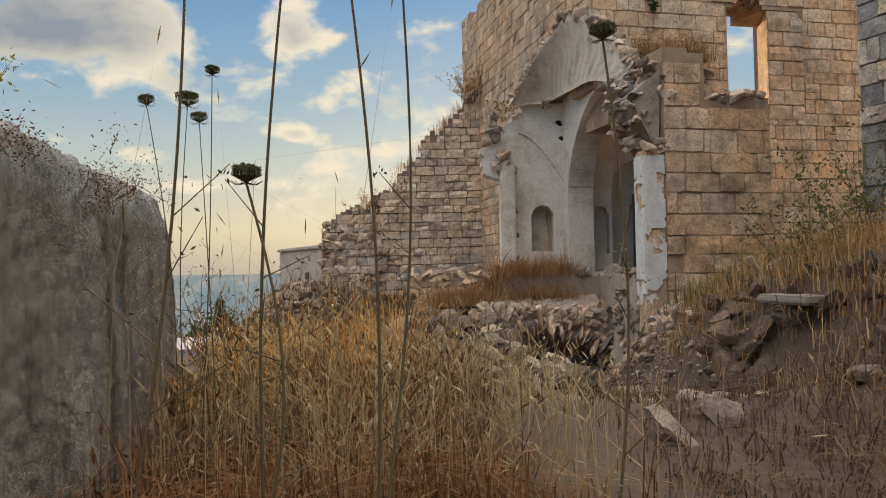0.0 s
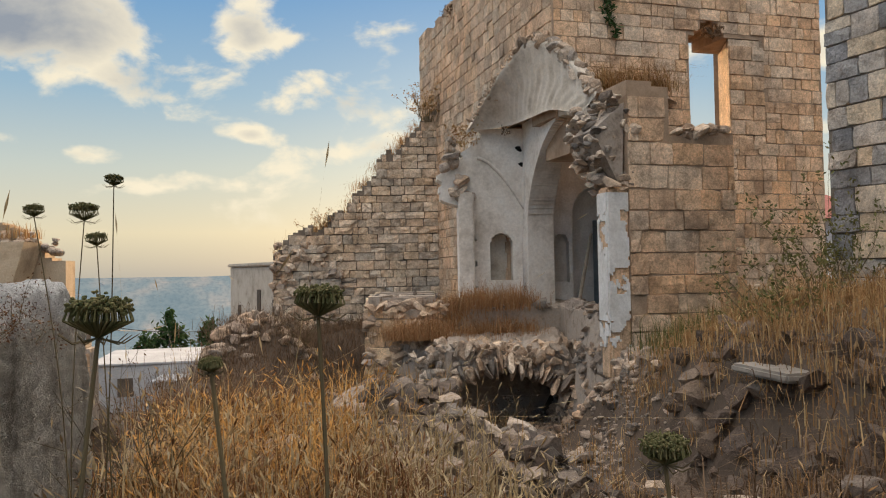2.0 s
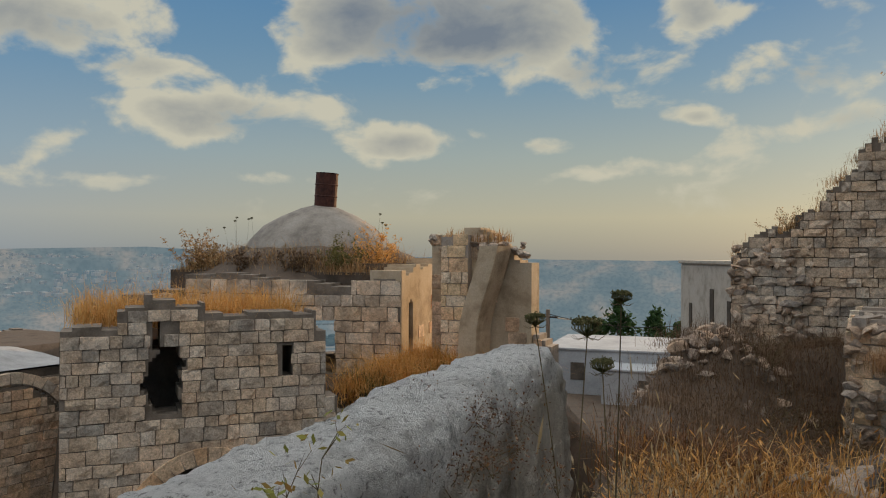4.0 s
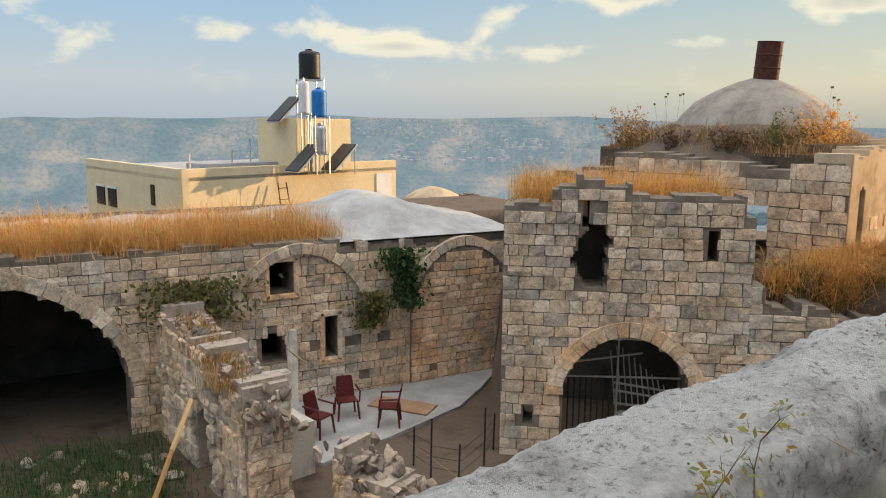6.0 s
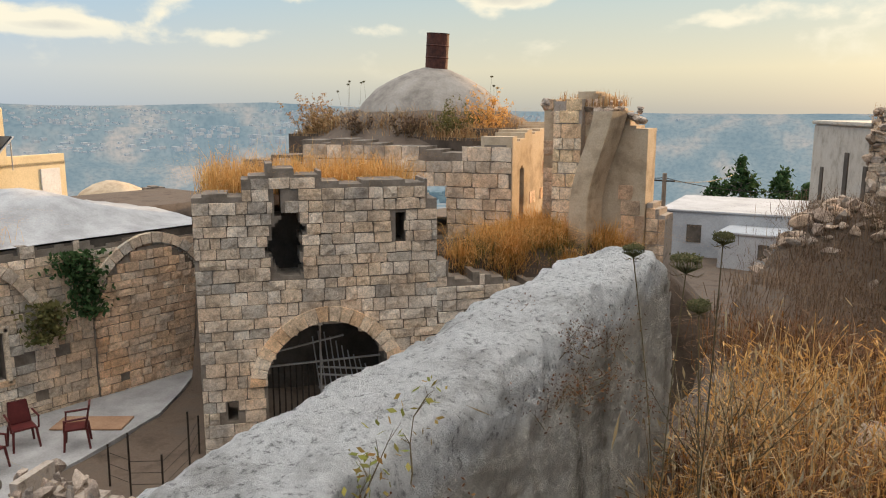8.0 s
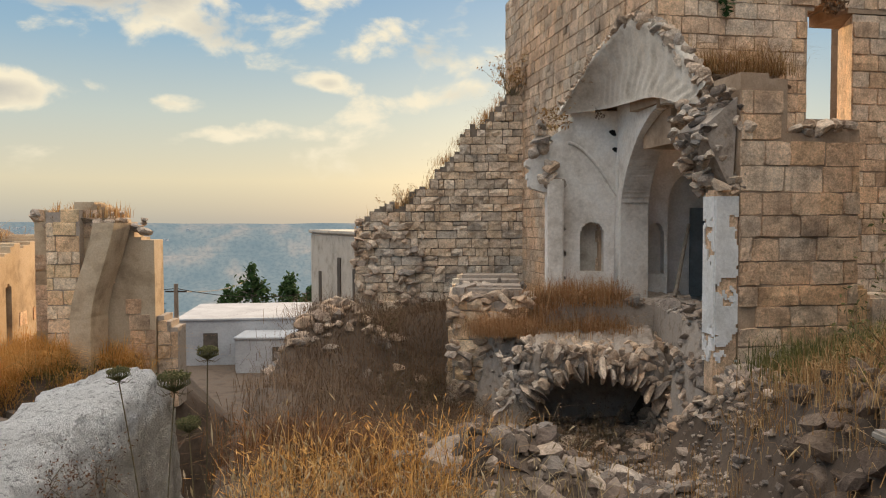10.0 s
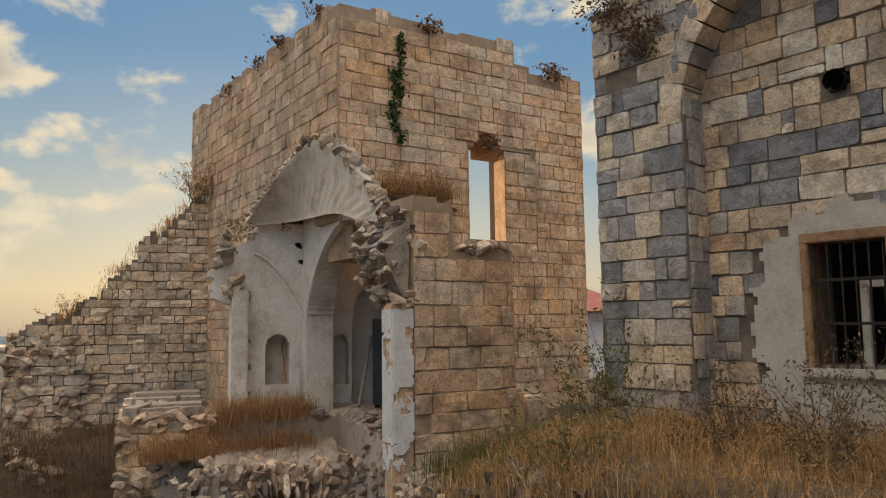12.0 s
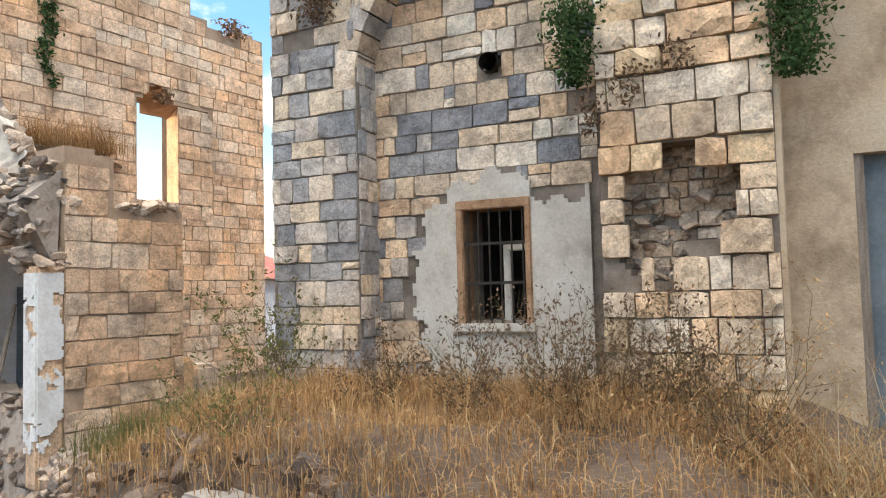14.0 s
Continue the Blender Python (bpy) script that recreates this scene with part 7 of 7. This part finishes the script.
for i, (rx, ry, tx, ty, tz, s) in enumerate([
        (-0.47, 1.02, -0.37, 1.12, 1.55, 0.055), (-0.27, 1.13, -0.24, 1.17, 1.45, 0.042), (-0.10, 1.18, -0.058, 1.245, 1.46, 0.036), (0.25, 1.2, 0.245, 1.13, 1.335, 0.03), (-0.30, 1.12, -0.276, 1.072, 1.125, 0.03),
        (-0.11, 1.2, -0.13, 1.115, 1.425, 0.014), (-1.02, 3.05, -1.05, 3.15, 1.69, 0.07), (-0.98, 3.0, -0.925, 3.08, 1.80, 0.045), (-1.1, 3.1, -1.24, 3.2, 1.71, 0.05), (-0.92, 3.1, -0.97, 3.05, 1.6, 0.05)]):
    wild_carrot((rx, ry, upland(rx, ry)), (tx, ty, tz), s, 100 + i)

for i in range(9):
    rr_ = random.Random(500 + i)
    x, y = (-15.6 + rr_.uniform(0, 1.6), 15.6 + rr_.uniform(0, .8)) if i < 6 else (-11.6 + rr_.uniform(0, .8), 17.0)
    wild_carrot((x, y, 1.5), (x + rr_.uniform(-.2, .2), y, 2.5 + rr_.uniform(0, .5)), 0.055, 200 + i, "thin dry wild carrot on the domed roof")

# ---- shrubs and climbing plants ----
twigs("green_shrub", (4.55, 8.2, 0.9), 1.5, 26, M_STEM, "half-dry green shrub at the pier's foot", 121, 0.45, M_OLIVE, leaf_size=0.03, leaves=8)
twigs("dry_bush", (5.2, 5.1, 0.95), 1.35, 26, M_STEM, "dry brown bush with curled leaves below the window", 122, 0.7, M_BROWN, leaf_size=0.025)
twigs("dry_bush", (5.7, 4.4, 0.95), 1.3, 26, M_STEM, "dry thistle bush before the pale pier", 123, 0.7, M_BROWN, leaf_size=0.025)
twigs("dry_bush", (5.6, 3.6, 0.9), 1.4, 26, M_STEM, "tangled dry bush with long stalks", 124, 0.9, M_DRY, leaf_size=0.02)
for i, (x, y, h_) in enumerate(((4.75, 6.6, .9), (5.05, 5.8, 1.1), (5.45, 5.0, 1.2), (5.75, 4.0, 1.1), (4.6, 5.4, .7), (5.0, 4.5, .9), (5.3, 3.4, 1.0), (4.3, 6.2, .6))):
    twigs("dry_weed", (x, y, upland(x, y)), h_, 16, M_STEM, "stalky dry weed with small curled brown leaves", 160 + i, 0.55, M_BROWN, leaf_size=0.02, leaves=4)
for i, (x, y, h_) in enumerate(((5.0, 2.75, 1.25), (5.35, 2.5, 1.35), (4.75, 2.3, 1.0))):
    twigs("dry_bush", (x, y, upland(x, y)), h_, 30, M_OAT, "pale leafless tangle of dry stalks by the rendered wall", 180 + i, 0.75, M_DRY, leaf_size=0.012, leaves=2, thick=0.005)
twigs("bank_bush", (3.4, 6.9, 0.7), 1.1, 22, M_STEM, "olive and straw bush on the bank", 125, 0.6, M_OLIVE, leaf_size=0.025)


def hang(name, c, w, h, n, material, label, seed, depth=0.18, size=0.03):
    r = random.Random(seed)
    j = Joiner()
    c = Vector(c)
    for _ in range(n):
        a, z = r.gauss(0, .42), r.uniform(-.5, .5)
        a *= (0.75 + 0.5 * z)
        p = c + Vector((RU.x, RU.y, 0)) * a * w + Vector((RN.x, RN.y, 0)) * abs(r.gauss(0, depth)) + Vector((0, 0, z * h))
        e, g_ = [Vector((r.gauss(0, 1), r.gauss(0, 1), r.gauss(0, 1))).normalized() * size for _ in (0, 1)]
        j.add([p - e, p + g_ * .6, p + e, p - g_ * .6], [(0, 1, 2, 3)])
    st = Joiner()
    for _ in range(14):
        q = c + Vector((RU.x, RU.y, 0)) * r.gauss(0, .2) * w + Vector((RN.x, RN.y, 0)) * depth + Vector((0, 0, r.uniform(-.45, .3) * h))
        st.rod(c - Vector((RN.x, RN.y, 0)) * .1 + Vector((0, 0, .3 * h)), q, 0.006, 0.002, 4)
    t = thing(name, 0, 0, 0, label, "plant")
    j.done("foliage", material, t)
    st.done("stem", M_STEM, t)
    return t


E0 = PIER_R0
hang("wall_plant", (E0.x - .08, E0.y + .16, 4.45), 0.32, 0.8, 1700, M_LEAF, "green caper bush hanging in the arch corner", 131)
hang("wall_plant", (E0.x - .05, E0.y + .02, 3.75), 0.22, .4, 130, M_BROWN, "dry brown tuft on the pier", 132)
pq = PIER_R0 + RU * 1.5
pq = PIER_R0 + RU * 1.72 - RN * 0.1
hang("ivy", (pq.x, pq.y, 4.85), 0.5, 1.9, 4800, M_LEAF, "dark green ivy hanging over the pier edge", 133)
pq = PIER_R0 + RU * 0.75
hang("wall_plant", (pq.x, pq.y, 4.2), 0.4, 0.28, 130, M_BROWN, "dry tuft with reddish stems on the pier", 134)
pq = PIER_R0 + RU * 0.3
hang("wall_plant", (pq.x, pq.y, 4.0), 0.35, 0.4, 130, M_BROWN, "dry tuft with reddish stems on the pier", 135)
pq = PIER_R0 + RU * 0.6
hang("wall_plant", (pq.x, pq.y, 5.3), 0.9, 0.3, 200, M_BROWN, "dry shrubs along the pier's upper joint", 136)
pq = PIER_L0 + RU * 0.72
hang("wall_plant", (pq.x, pq.y, 5.45), 0.5, .5, 600, M_BROWN, "dry brown shrub growing from the pier", 137)
pq = PIER_L0 + RU * 0.35
hang("wall_plant", (pq.x, pq.y, 5.95), 0.7, .4, 500, M_BROWN, "dry growth on the pier's broken top", 138)
for (x, y, z, w, h, n, mt, sd) in ((LEFT_X + .1, 10.2 - 1.8, -0.9, .6, .5, 400, M_LEAF, 141), (LEFT_X + .1, 8.6, -1.6, .5, .9, 500, M_LEAF, 142), (LEFT_X + .1, 3.9, -1.4, 1.3, .9, 900, M_OLIVE, 143), (LEFT_X + .1, 7.7, -2.0, .5, .8, 500, M_OLIVE, 144)):
    r = random.Random(sd)
    j = Joiner()
    for _ in range(n):
        p = Vector((x + abs(r.gauss(0, .15)), y + r.gauss(0, .4) * w, z + r.uniform(-.5, .5) * h))
        e, g_ = [Vector((r.gauss(0, 1), r.gauss(0, 1), r.gauss(0, 1))).normalized() * 0.07 for _ in (0, 1)]
        j.add([p - e, p + g_ * .6, p + e, p - g_ * .6], [(0, 1, 2, 3)])
    tagged(j.done("wall_plant", mt), "green plant rooted in the courtyard wall", "plant")
def tuft(pos, w, h, n, material, label, seed, size=0.05):
    r = random.Random(seed)
    j = Joiner()
    for _ in range(n):
        p = Vector(pos) + Vector((r.gauss(0, .4) * w, r.gauss(0, .25) * w, r.uniform(-.5, .5) * h))
        e, g_ = [Vector((r.gauss(0, 1), r.gauss(0, 1), r.gauss(0, 1))).normalized() * size for _ in (0, 1)]
        j.add([p - e, p + g_ * .5, p + e, p - g_ * .5], [(0, 1, 2, 3)])
    tagged(j.done("wall_plant", material), label, "plant")


def on_tower(s, z, out=0.06):
    p = TC + TU * s - TV * out
    return (p.x, p.y, z)


for i, (s, z, w, h, n) in enumerate(((1.12, 6.9, .12, .6, 130), (1.05, 6.3, .18, .5, 200), (0.98, 5.75, .14, .5, 150), (1.1, 5.4, .1, .25, 60), (1.7, 7.45, .3, .25, 110), (4.5, 7.1, .35, .3, 200), (2.95, 5.5, .25, .2, 80))):
    tuft(on_tower(s, z), w, h, n, M_BROWN if i > 3 else M_LEAF, "dark plants rooted in a crack of the tower" if i < 4 else "dry tuft growing on the tower wall", 600 + i)
for i, (v, z) in enumerate(((0.8, 7.62), (2.4, 7.6), (3.6, 7.55), (5.5, 7.5))):
    p = TC + TV * v
    tuft((p.x, p.y, z), .3, .25, 90, M_BROWN, "dry tuft on the tower's broken top", 620 + i)
twigs("dry_bush", (0.75, 19.3, 5.2), 1.0, 30, M_STEM, "feathery dry bush between tower and ruined wall", 171, 0.6, M_DRY, leaf_size=0.03, leaves=6)
twigs("dry_bush", (-1.9, 19.7, 2.5), 0.6, 16, M_STEM, "dry bush on the ruined wall", 172, 0.6, M_DRY, leaf_size=0.025, leaves=5)
tuft((1.2, 14.5, 3.95), .35, .4, 160, M_DRY, "dry tuft on the iwan's broken springer", 631, 0.04)
tuft((2.0, 14.3, 4.05), .12, .25, 70, M_BROWN, "dark tuft under the vault", 632, 0.03)
# plants at the parapet
for k, (wx, wy, wh) in enumerate(((-1.235, 1.97, 0.36), (-1.215, 2.08, 0.29), (-1.205, 1.90, 0.22))):
    twigs("parapet_weed", (wx, wy, 1.40), wh, 1, M_STEM, "young weed with yellow-green leaves on the parapet edge", 151 + 10 * k, 0.08, M_WEED, leaf_size=0.011, leaves=5, thick=0.003)
for k, (wx, wy, wz, wh) in enumerate(((-1.40, 3.02, 1.34, 0.2), (-1.37, 2.93, 1.28, 0.2), (-1.22, 1.95, 1.36, 0.16), (-1.43, 3.2, 1.38, 0.26))):
    twigs("parapet_tuft", (wx, wy, wz), wh * 0.55, 14, M_STEM, "small rusty-brown tuft growing on the parapet", 152 + 10 * k, 0.9, M_RUSSET, leaf_size=0.006, leaves=7, thick=0.002)
pp = PAR_A + PAR_D * 2.9
twigs("dry_bush", (pp.x + 0.55, pp.y, 0.2), 1.0, 16, M_STEM, "bare dry bush beside the parapet", 153, 0.5, M_BROWN, leaf_size=0.012, leaves=3)
stalk = Joiner()
pts = [Vector(p) for p in ((-1.58, 0.92, 0.75), (-1.8, 1.0, 1.02), (-2.03, 1.09, 1.25), (-2.14, 1.17, 1.36), (-2.25, 1.24, 1.44))]
for a, b in zip(pts, pts[1:]):
    stalk.rod(a, b, 0.007, 0.006, 6)
tagged(stalk.done("dry_stalk", M_DRY), "pale dry stalk leaning out from the parapet", "stalk")
# birds on the tower
for i, (s, dz) in enumerate(((8.4, 0), (7.2, 0), (6.3, .02), (5.6, 0), (3.0, 0), (1.2, 0))):
    p = TC + TV * s
    b = thing("pigeon", p.x + .15, p.y, 7.62 + 0.02 * i, "dark pigeon perched on the tower top", "bird", "pigeons on the tower", rz=40 * i)
    v_, f_ = ROCKS[i % 8]
    solid("body", [(x * .36, y * .16, z * .17 + .12) for x, y, z in v_], f_, M_BIRD, b, smooth=True)
    solid("head", [(x * .1 + .15, y * .09, z * .1 + .22) for x, y, z in v_], f_, M_BIRD, b, smooth=True)
